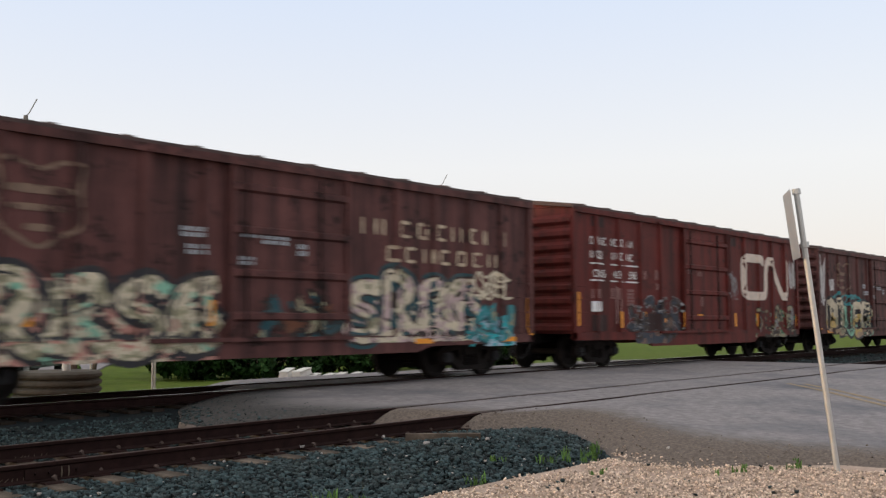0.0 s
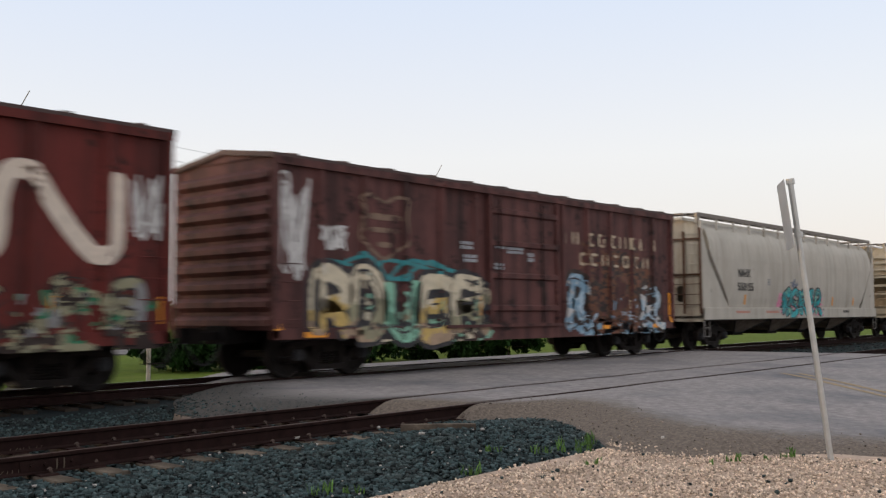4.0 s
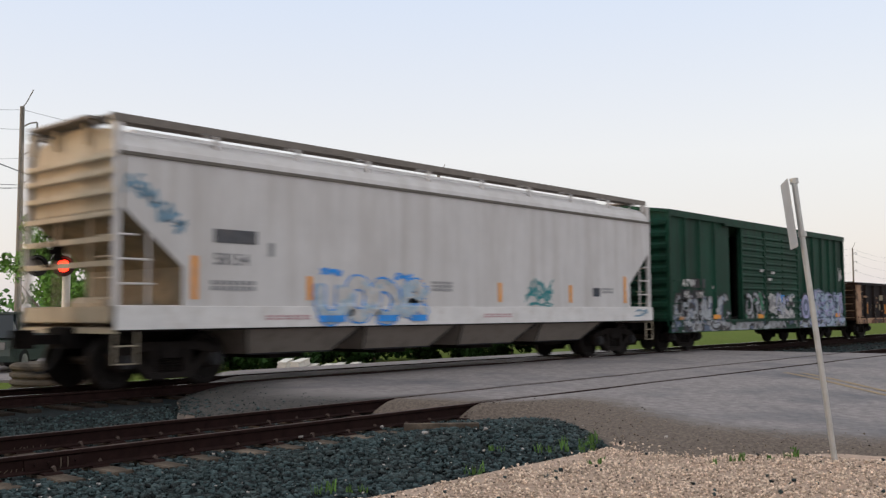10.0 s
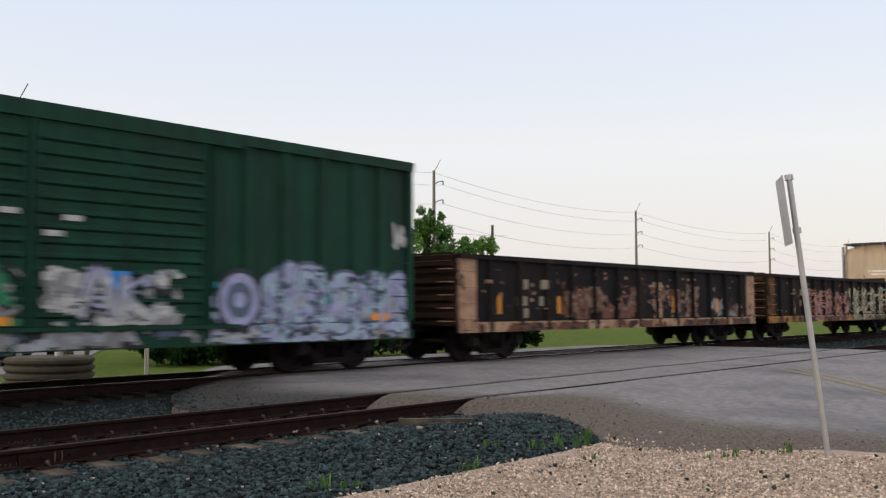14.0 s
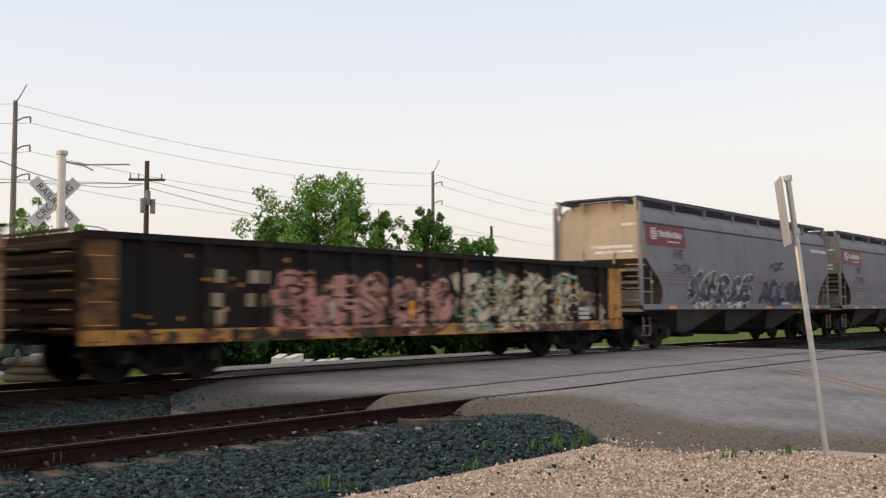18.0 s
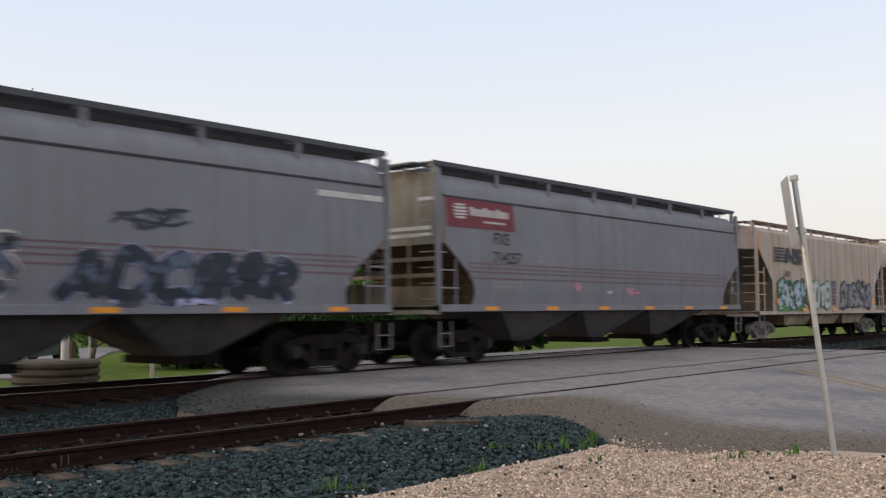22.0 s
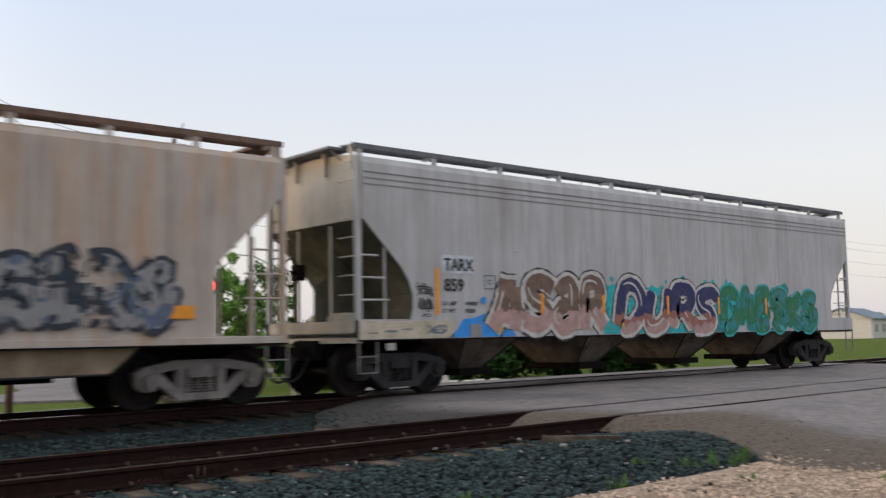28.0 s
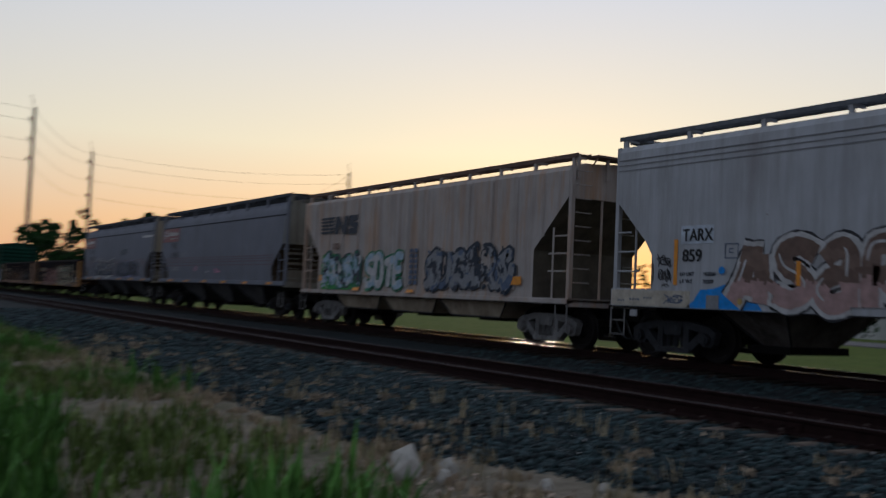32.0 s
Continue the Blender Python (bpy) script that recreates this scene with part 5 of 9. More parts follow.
def shield(e, x0, x1, z0, z1, surf, material):
    s = Solid()
    rng = random.Random(1)
    w, h = x1 - x0, z1 - z0
    P = [(0.0, 0.95), (0.2, 1.0), (0.5, 0.9), (0.8, 1.0), (1.0, 0.95), (0.95, 0.7), (1.0, 0.3), (0.75, 0.12), (0.5, 0.0), (0.25, 0.12), (0.0, 0.3), (0.05, 0.7), (0.0, 0.95)]
    ribbon(s, curve_through([(x0 + p[0] * w, z0 + p[1] * h) for p in P], 0.06), 0.075, surf, 0.004, 0, rng, 0.1, 2)
    ribbon(s, [(x0 + w * t, z0 + h * 0.66) for t in np.linspace(0.12, 0.88, 14)], 0.13, surf, 0.005, 0, rng, 0.15, 2)
    ribbon(s, [(x0 + w * t, z0 + h * 0.45) for t in np.linspace(0.16, 0.84, 14)], 0.10, surf, 0.005, 0, rng, 0.15, 2)
    ribbon(s, [(x0 + w * t, z0 + h * 0.22) for t in np.linspace(0.35, 0.65, 8)], 0.12, surf, 0.005, 0, rng, 0.15, 2)
    s.obj("shield_emblem", material, e, "faded cream shield emblem")


def brown_boxcar(a, L, seed, variant):
    door = (6.44, 9.36)
    e, surf, xs = boxcar("boxcar", a, L, "rust-brown boxcar with faded lettering and " + ("pink and cream graffiti" if variant == 0 else "green, cream and blue graffiti"), m_brown, door)
    sliding_door(e, *door, 4.24, m_brown)
    shield(e, 2.3, 3.7, 2.4, 3.72, surf, mat("faded_shield_paint", (0.19, 0.125, 0.09), 0.7, var=0.3, scale=5, flecks=(0.05, 0.018, 0.016), flecks_at=0.54))
    shape_row("name_shape", e, [9.76 + i * 0.565 for i in range(9)], (0.46, 0.16, 0.34, 0.34, 0.38, 0.38, 0.34, 0.16, 0.40), 3.05, 0.37, "uilolului", surf, m_cream)
    shape_row("name_shape", e, [10.5 + i * 0.565 for i in range(7)], [0.34] * 7, 2.52, 0.35, "llulolu", surf, m_cream)
    for x0, x1, z0, z1 in ((5.5, 5.95, 2.72, 2.92), (5.6, 6.0, 2.42, 2.62), (6.7, 7.1, 2.78, 2.95), (7.15, 7.8, 2.68, 2.86), (6.65, 7.0, 2.28, 2.45), (8.0, 8.25, 2.5, 2.75)):
        bars("stencil_block", e, x0, x1, z0, z1, 4, surf, p_silver, seed, 0.3, 2)
    if variant == 0:
        mottle(e, 0.8, 6.4, 0.62, 2.1, surf, [p_blk, p_cream, p_pink, p_char, p_mint], 3, -0.05, 0.3, 0.06, 1.5)
        graffiti(e, 0.9, 6.35, 0.62, 2.15, surf, [p_blk, p_blk, p_mint, p_cream, p_olive, p_cream, p_pink], 31, 5, None, "pink, cream and mint sprayed lettering", glyphs=[14, 13, 16, 11, 15], w=0.2, rim=(1.7, 1.25), wear=-0.5, shards=6)
        mottle(e, 9.4, 13.3, 0.84, 2.0, surf, [p_char, p_cream, p_blush, p_cream, p_olive], 5, -0.1, 0.3)
        graffiti(e, 9.3, 13.4, 0.80, 2.26, surf, [p_dteal, p_char, p_cream, p_blush, p_cream, p_olive], 14, 4, None, "cream sprayed letter with dark teal outline", glyphs=[11, 13, 16, 15], w=0.2, rim=(1.8, 1.3), shards=9)
        mottle(e, 13.0, 15.0, 0.70, 1.6, surf, [p_dteal, p_turq, p_ice, p_dteal], 6, 0.1, 0.3)
        graffiti(e, 13.0, 14.9, 0.75, 1.75, surf, [p_dteal, p_teal, p_blue, p_teal, p_olive], 15, 2, None, w=0.22, rim=(1.6, 1.2), wear=-0.2)
        mottle(e, 6.9, 9.3, 0.95, 1.9, surf, [p_char, p_peel, p_char, p_dteal, p_olive], 60, 0.3, 0.4)
        graffiti(e, 7.9, 9.2, 1.0, 1.85, surf, [p_char, p_char, p_dteal, p_olive, p_brn2], 16, 2, None, w=0.2, wear=0.0)
        scrawl(e, 13.2, 14.9, 1.8, 2.5, surf, p_cream, 9, 6, 0.06)
    else:
        mottle(e, 1.4, 6.6, 0.62, 1.9, surf, [p_char, p_cream, p_char, p_mint, p_olive], 8, 0.15, 0.3)
        for k, (xa, xb, gl, fills) in enumerate(((0.95, 2.1, 2, (p_tan, p_ochre, p_cream, p_cream)), (2.0, 3.1, 5, (p_tan, p_olive, p_cream, p_cream)), (3.0, 4.15, 3, (p_mint, p_dmint, p_mint, p_mint)), (4.05, 5.3, 7, (p_tan, p_ochre, p_cream, p_cream)), (5.2, 6.5, 2, (p_tan, p_olive, p_cream, p_cream)))):
            graffiti(e, xa, xb, 0.62, 2.2, surf, [p_blk, p_blk, *fills], 41 + k, 1, None, ("mint" if gl == 3 else "cream and tan") + " sprayed letter with black outline", glyphs=[gl], w=0.22, rim=(1.6, 1.2), lean=0.02, grad=0.8)
        scrawl(e, 1.2, 6.4, 1.9, 2.5, surf, p_teal, 21, 4, 0.08)
        mottle(e, 10.5, 14.4, 0.66, 3.3, surf, [p_char, p_peel, p_char, p_peel, p_rust], 9, -0.02, 0.8, 0.055, 1.4, "rust and charcoal where paint has peeled")
        mottle(e, 9.6, 15.1, 0.64, 1.15, surf, [p_ice, p_char, p_blue, p_ice], 10, 0.2, 0.15)
        graffiti(e, 9.7, 10.95, 0.68, 2.3, surf, [p_char, p_char, p_blue, p_ice, p_blue, p_wht], 42, 1, None, "pale blue sprayed letter worn away over rust", glyphs=[13], w=0.21, rim=(1.7, 1.1), wear=-0.35)
        graffiti(e, 11.1, 13.5, 0.68, 1.75, surf, [p_char, p_peel, p_blue, p_peel, p_ice, p_char], 44, 2, None, "", glyphs=[3, 16], w=0.2, rim=(1.5, 1.2), wear=-0.12)
        graffiti(e, 13.6, 15.0, 0.68, 2.1, surf, [p_char, p_char, p_blue, p_ice, p_wht, p_blue], 43, 1, None, "pale blue sprayed letter over rust", glyphs=[13], w=0.22, rim=(1.7, 1.1), wear=-0.35)
        bars("stencil_block", e, 13.1, 13.55, 1.35, 1.62, 1, surf, m_cream, 1, 0.0, 3)
        scrawl(e, 0.15, 0.95, 1.9, 3.9, surf, p_wht, 7, 7, 0.06)
        scrawl(e, 1.1, 1.95, 2.5, 3.0, surf, p_wht, 8, 7, 0.06)
        bars("stencil_block", e, 1.2, 1.75, 1.35, 1.65, 3, surf, m_whitel, 2, 0.2)
        bars("stencil_block", e, 1.2, 1.75, 1.95, 2.2, 3, surf, m_whitel, 2, 0.2)
    strips(e, (0.02,), 0.95, 0.16, 0.95, surf)
    strips(e, (15.42,), 0.95, 0.16, 0.9, surf)
    for x in (2.8, 6.0):
        strips(e, (x,), 1.2, 0.14, 0.45, surf)
    for x in (0.75, 11.3, 14.3):
        strips(e, (x,), 0.80, 0.55, 0.11, surf)
    return e


m_faint = mat("faded_stencil_paint", (0.24, 0.13, 0.12), 0.7, var=0.3, scale=8)
brown_boxcar(3.9, 15.6, 3, 0)

# the oxide-red boxcar
e, surf, xs = boxcar("boxcar", 21.35, 15.5, "oxide-red boxcar with a large white emblem and bare steel graffiti", m_cnred, (6.1, 9.26), top=4.34, sill=0.55)
sliding_door(e, 6.1, 9.26, 4.34, m_cnred)
s = Solid()
rng = random.Random(3)
ribbon(s, curve_through([(12.35, 3.25), (12.3, 3.45), (12.1, 3.48), (11.0, 3.48), (10.7, 3.4), (10.62, 3.1), (10.62, 2.5), (10.7, 2.24), (11.0, 2.17), (12.2, 2.17), (12.5, 2.25), (12.58, 2.6), (12.6, 3.0), (12.75, 3.4), (13.1, 3.4), (13.4, 3.0), (13.8, 2.5), (14.15, 2.2), (14.45, 2.3), (14.5, 2.8), (14.5, 3.55)], 0.07), 0.30, surf, 0.006, 0, rng, 0.02, 4)
s.obj("ribbon_emblem", mat("warm_white_emblem", (0.62, 0.52, 0.44), 0.65, var=0.15, scale=5), e, "large white ribbon emblem")
for z, xsb in ((3.36, (0.9, 1.12, 1.34, 1.56, 1.95, 2.15, 2.35, 2.78, 2.98)), (2.98, (0.9, 1.12, 1.34, 1.95, 2.1, 2.32, 2.82, 3.02))):
    for i, x in enumerate(xsb):
        shape_row("name_shape", e, [x], [0.15], z, 0.22, "luiolu"[(i * 5 + int(z * 10)) % 6], surf, m_whitel, 0.042)
for x, word in ((0.9, "CNIS"), (1.95, "413"), (2.78, "598")):
    lettering("car_number", word, x, 2.47, 0.22, m_whitel, e, -1.618, 0.92)
for x in (0.9, 1.95, 2.78):
    bars("underline", e, x, x + 0.66, 2.37, 2.41, 1, surf, m_whitel, 1, 0.0)
    bars("underline", e, x, x + 0.66, 2.83, 2.87, 1, surf, m_whitel, 1, 0.0)
for x0, x1, z0, z1 in ((0.9, 1.3, 1.9, 2.15), (1.9, 2.4, 1.9, 2.2), (2.8, 3.2, 1.7, 2.2), (4.4, 4.9, 2.5, 2.8), (4.45, 4.9, 2.2, 2.4), (3.7, 3.95, 2.5, 2.75), (6.4, 6.65, 2.75, 2.95), (7.0, 7.35, 2.7, 2.85), (7.2, 7.4, 1.75, 2.05)):
    bars("stencil_block", e, x0, x1, z0, z1, 2, surf, m_faint, 5, 0.3, 5)
bars("placard", e, 0.94, 1.44, 1.54, 1.82, 1, surf, mat("white_placard", (0.8, 0.79, 0.78), 0.6, var=0.1), 1, 0.0)
for x0, x1, z0, z1 in ((0.95, 1.62, 3.86, 4.14), (9.55, 10.15, 3.82, 4.1), (0.95, 1.7, 1.02, 1.45), (4.0, 4.7, 1.0, 1.5)):
    bars("repainted_patch", e, x0, x1, z0, z1, 1, surf, mat("dark_red_patch_paint", (0.03, 0.012, 0.011), 0.7, var=0.3, scale=3), 1, 0.0)
bars("stencil_column", e, 2.22, 2.28, 1.2, 2.25, 1, surf, p_rose, 1, 0.0)
bars("stencil_column", e, 2.32, 2.36, 1.2, 1.9, 1, surf, p_rose, 1, 0.0)
mottle(e, 2.7, 6.05, 0.62, 1.75, surf, [p_char, p_char, p_dslate, p_brn2, p_grey], 12, 0.1, 0.4)
graffiti(e, 2.8, 6.05, 0.8, 1.95, surf, [p_grey, p_char, p_char, p_dslate, p_char, p_brn2], 51, 4, None, "dull grey and black sprayed lettering", glyphs=[14, 16, 15, 13], w=0.17, wear=-0.1, rim=(1.5, 1.25))
mottle(e, 11.3, 15.3, 0.7, 1.85, surf, [p_char, p_char, p_olive, p_grn2, p_grey], 13, 0.2, 0.4)
graffiti(e, 11.5, 15.1, 0.85, 1.85, surf, [p_char, p_char, p_olive, p_grey], 52, 4, None, "faded green and grey sprayed lettering", w=0.17, wear=0.05, rim=(1.4, 1.1))
scrawl(e, 14.75, 15.4, 2.5, 3.6, surf, p_wht, 4, 5, 0.05)
scrawl(e, 9.4, 10.2, 2.0, 3.0, surf, p_grey, 5, 5, 0.04)
strips(e, (0.0, 0.22), 1.15, 0.14, 0.9, surf)
strips(e, (2.3, 3.75, 4.95, 6.05, 9.9, 11.7, 13.4, 15.3), 1.1, 0.13, 0.45, surf)
bars("door_strip", e, 7.0, 7.35, 1.42, 1.5, 1, surf, m_orange, 1, 0.0)

brown_boxcar(39.03, 15.7, 4, 1)

# covered hopper with rounded beige sides
e, surf = hopper("covered_hopper", 56.8, 17.7, "beige-grey rounded covered hopper with turquoise and pink graffiti", m_grey, [(1.50, 1.38), (1.56, 1.75), (1.60, 2.4), (1.60, 3.1), (1.555, 3.6), (1.43, 3.98), (1.12, 4.25), (0.5, 4.37), (0, 4.40)], [(1.38, 2.12), (1.7, 1.85), (3.05, 0.66), (3.3, 0.5), (4.5, 0.5)], 4.50, slope_m=m_grey, rounded=True, pockets=4, trucks=(1.55, 1.55), posts_n=14, pocket_z=0.52, pocket_y=(1.45, 0.85), pocket_m=mat("pocket_brown_grime", (0.16, 0.13, 0.105), 0.9, spec=0.1, var=0.35, scale=2.5, stain=(0.05, 0.035, 0.028), stain_amt=0.7, stain_scale=2), board_m=mat("running_board_galvanised", (0.20, 0.175, 0.155), 0.7, 0.2, var=0.25, scale=6), end_m=mat("hopper_cream_grey_end", (0.48, 0.42, 0.33), 0.65, var=0.12, scale=1.2, stain=(0.16, 0.09, 0.05), stain_amt=0.75, stain_scale=1.6, streak=True, grime=(0.05, 0.03, 0.02), grime_amt=0.5), panels=[(0.02, 1.38), (2.0, 1.38), (1.66, 1.7), (0.52, 2.98), (0.36, 3.3), (0.02, 3.9)])
m_rfr = mat("rusty_end_frame", (0.11, 0.06, 0.04), 0.85, spec=0.1, var=0.3, scale=4)
for x, d in ((0.0, -1), (17.7, 1)):
    for y in (-1.53, -0.95, 1.46):
        s = Solid()
        s.box(min(x, x + d * 0.05), max(x, x + d * 0.05), y, y + 0.07, 1.2, 3.9 if y > -1 else 4.0)
        s.obj("end_frame_post", m_rfr, e)
    for z in (2.45, 3.62):
        s = Solid()
        s.box(min(x, x + d * 0.04), max(x, x + d * 0.04), -1.46, 1.46, z, z + 0.06)
        s.obj("end_frame_rail", m_rfr, e)
    ladder(e, x + d * 0.06, 1.5, 2.5, 4, m_rfr, along="y", yc=-1.5, w=0.95)
lettering("reporting_mark", "NAHX", 2.64, 2.46, 0.29, m_black, e, surf(3, 2.6) - 0.008, 0.86, True)
lettering("car_number", "550155", 2.60, 1.99, 0.28, m_black, e, surf(3, 2.15) - 0.008, 1.16, True)
bars("data_block", e, 5.2, 5.5, 2.2, 2.45, 2, surf, p_grey, 1, 0.3, 3)
mottle(e, 5.9, 11.3, 1.08, 2.15, surf, [p_mag, p_rose2, p_mag, p_rose2], 14, 0.05, 0.8, 0.06)
graffiti(e, 6.5, 10.7, 1.0, 2.2, surf, [p_blk, p_blk, p_turq, p_turq, p_teal, p_mint], 61, 5, None, "turquoise lettering with dark outline in a pink cloud", glyphs=[14, 11, 16, 15, 13], w=0.18, rim=(1.6, 1.3), lean=0.25)
scrawl(e, 7.4, 8.2, 2.15, 2.5, surf, p_slate, 3, 3, 0.05)
scrawl(e, 6.2, 11.0, 1.15, 2.1, surf, p_dteal, 5, 3, 0.05)
for x in (2.4, 5.0):
    bars("stencil_bar", e, x, x + 1.15, 1.2, 1.29, 1, surf, paint("faded_red", (0.5, 0.2, 0.15)), 1, 0.0, 2)
bars("stencil_bar", e, 13.2, 14.0, 1.2, 1.29, 1, surf, m_black, 1, 0.0, 2)
strips(e, (3.2, 12.0, 14.6), 1.5, 0.13, 0.35, surf)

# white covered hopper with straight sides
flat = [(1.58, 1.38), (1.58, 3.86), (1.54, 4.0), (1.44, 4.14), (1.26, 4.26), (0.9, 4.36), (0.45, 4.41), (0, 4.43)]
# ends warmer than the white sides: evening glow put into the colour
m_cream_end = mat("hopper_lit_cream_end", (0.50, 0.42, 0.31), 0.65, var=0.15, scale=1.2, stain=(0.3, 0.2, 0.12), stain_amt=0.6, stain_scale=1.5, streak=True)
# the tan slope sheet carries the recess shade in its colour
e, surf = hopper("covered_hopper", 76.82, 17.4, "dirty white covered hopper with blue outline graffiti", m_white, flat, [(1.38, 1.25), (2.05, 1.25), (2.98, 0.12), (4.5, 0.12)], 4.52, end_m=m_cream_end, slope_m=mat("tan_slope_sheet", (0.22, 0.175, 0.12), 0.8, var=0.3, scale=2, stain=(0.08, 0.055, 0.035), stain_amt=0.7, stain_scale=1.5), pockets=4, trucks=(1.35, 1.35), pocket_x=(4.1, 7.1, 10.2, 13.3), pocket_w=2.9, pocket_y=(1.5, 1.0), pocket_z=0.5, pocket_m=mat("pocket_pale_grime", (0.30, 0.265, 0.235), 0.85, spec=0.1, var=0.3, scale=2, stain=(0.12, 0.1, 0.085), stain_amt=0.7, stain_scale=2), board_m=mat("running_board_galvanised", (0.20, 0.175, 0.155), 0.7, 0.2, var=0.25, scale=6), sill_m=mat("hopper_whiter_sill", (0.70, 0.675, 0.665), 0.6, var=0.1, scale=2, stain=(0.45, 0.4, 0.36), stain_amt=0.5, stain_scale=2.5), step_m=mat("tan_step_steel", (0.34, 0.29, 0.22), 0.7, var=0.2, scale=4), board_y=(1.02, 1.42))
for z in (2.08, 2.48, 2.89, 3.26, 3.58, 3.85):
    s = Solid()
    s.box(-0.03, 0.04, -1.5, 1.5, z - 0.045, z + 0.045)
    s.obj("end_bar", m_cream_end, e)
bars("owner_mark", e, 1.88, 2.82, 2.5, 2.74, 1, surf, paint("dark_grey_block", (0.09, 0.09, 0.1)), 1, 0.0)
lettering("car_number", "58154", 1.88, 2.11, 0.22, mat("grey_stencil_paint", (0.13, 0.13, 0.14), 0.6), e, surf(2, 2.2) - 0.004)
bars("data_block", e, 1.8, 2.8, 1.65, 1.85, 7, surf, p_grey, 2, 0.3, 2)
bars("data_block", e, 3.0, 3.3, 2.3, 2.55, 1, surf, p_grey, 2, 0.6, 1)
graffiti(e, 4.25, 7.35, 1.06, 1.92, surf, [p_azure, p_wht, p_wht, p_ice, p_wht], 71, 4, None, "white sprayed letter with bright blue outline", glyphs=[3, 5, 5, 16], w=0.27, rim=(1.42, 1.12), lean=0.05)
for xa, xb, za in ((4.3, 5.0, 1.08), (5.9, 6.5, 1.08), (6.9, 7.4, 1.08)):
    bars("sprayed_shadow", e, xa, xb, za, za + 0.13, 1, lambda x, z: surf(x, z) - 0.02, p_azure, 1, 0.0)
scrawl(e, 4.35, 4.95, 1.98, 2.14, surf, p_azure, 31, 4, 0.04)
scrawl(e, 6.4, 7.0, 1.95, 2.1, surf, p_azure, 32, 4, 0.04)
scrawl(e, 11.05, 12.4, 1.5, 2.1, surf, p_teal, 33, 6, 0.045)
scrawl(e, 11.1, 12.3, 1.4, 1.5, surf, p_teal, 34, 2, 0.04)
for k in range(7):
    u = k / 6
    scrawl(e, 0.12 + 0.9 * u, 0.5 + 0.85 * u, 3.2 - 0.62 * u, 3.55 - 0.65 * u, surf, p_blue, 80 + k, 2, 0.05)
bars("sprayed_block", e, 14.17, 14.52, 1.67, 1.9, 1, surf, p_dslate, 1, 0.0)
bars("data_block", e, 7.6, 8.3, 1.72, 1.95, 5, surf, p_grey, 2, 0.35, 3)
bars("data_block", e, 14.6, 15.2, 1.75, 1.92, 4, surf, p_grey, 3, 0.35, 2)
scrawl(e, 16.3, 17.2, 1.12, 1.32, lambda x, z: -1.602, p_blue, 35, 3, 0.04)
# dark grey strip along the top of the white side
s = Solid()
s.box(0.05, 17.35, -1.612, -1.57, 3.84, 3.90)
s.obj("upper_seam", mat("seam_dark_grey", (0.13, 0.115, 0.10), 0.8, var=0.2, scale=3), e)
for x in (1.42, 4.02, 7.16, 9.98, 13.0, 15.78):
    strips(e, (x,), 1.5, 0.13, 0.75 if x < 2 or x > 15 else 0.46, surf)
for xa in (3.0, 9.4):
    bars("stencil_bar", e, xa, xa + 1.1, 1.13, 1.23, 5, lambda x, z: -1.602, p_rose2, 1, 0.3, 2)

# the green boxcar with two ribbed doors, the forward one slid back
e, surf, xs = boxcar("boxcar", 95.33, 15.57, "dark green boxcar with louvred doors, one slid open, silver graffiti", m_green, (4.3, 10.3), top=4.35, sill=0.60, posts=[1.1, 2.1, 3.2, 10.45, 11.15, 12.05, 13.0, 13.85, 14.6], fishbelly=False, green=True)
for d0, d1 in ((5.1, 7.08), (7.12, 10.25)):
    d = Solid()
    d.box(d0, d1, -1.62, -1.56, 0.98, 4.20)
    door = d.obj("door", m_green, e)
    for col in ([(d0 + 0.1, d1 - 0.1)] if d1 - d0 < 2.5 else [(d0 + 0.1, d0 + 1.5), (d0 + 1.6, d1 - 0.1)]):
        for k in range(13):
            z = 1.15 + k * 0.225
            s = Solid()
            s.prism([(-1.62, z - 0.055), (-1.662, z - 0.02), (-1.662, z + 0.02), (-1.62, z + 0.055)], "x", *col)
            s.obj("louvre", m_green, door)
    for x in (d0, d1 - 0.07):
        s = Solid()
        s.box(x, x + 0.07, -1.66, -1.62, 0.98, 4.12)
        s.obj("door_edge", m_green, door)
for z in (0.90, 4.12):
    s = Solid()
    s.box(3.8, 11.0, -1.68, -1.62, z, z + 0.07)
    s.obj("door_track", m_green, e)


def gsurf(x, z):
    return -1.668 if 5.1 < x < 10.25 and z > 0.97 else surf(x, z)


mottle(e, 0.1, 4.3, 0.62, 1.5, gsurf, [p_blk, p_slate, p_silver, p_grn2], 20, 0.15, 0.25)
graffiti(e, 0.3, 4.3, 0.64, 1.85, gsurf, [p_blk, p_blk, p_slate, p_silver, p_grey, p_silver], 81, 5, None, "silver and black sprayed lettering", glyphs=[9, 2, 0, 3, 5], w=0.2, rim=(1.6, 1.15), wear=-0.3)
mottle(e, 5.2, 7.05, 1.0, 1.95, gsurf, [p_blk, p_grn2, p_grey, p_blk], 21, 0.2, 0.3)
graffiti(e, 5.3, 7.0, 1.1, 1.9, gsurf, [p_blk, p_blk, p_silver, p_grey], 82, 3, None, glyphs=[5, 2, 4], w=0.15, rim=(1.7, 1.15), wear=-0.1)
mottle(e, 7.2, 9.9, 0.98, 2.0, gsurf, [p_blk, p_silver, p_wht, p_grey, p_blk], 22, 0.12, 0.3)
graffiti(e, 7.9, 9.2, 1.0, 1.9, gsurf, [p_blk, p_lav, p_wht, p_silver, p_lav], 83, 2, None, glyphs=[0, 6], w=0.18, rim=(1.5, 1.15), wear=-0.25)
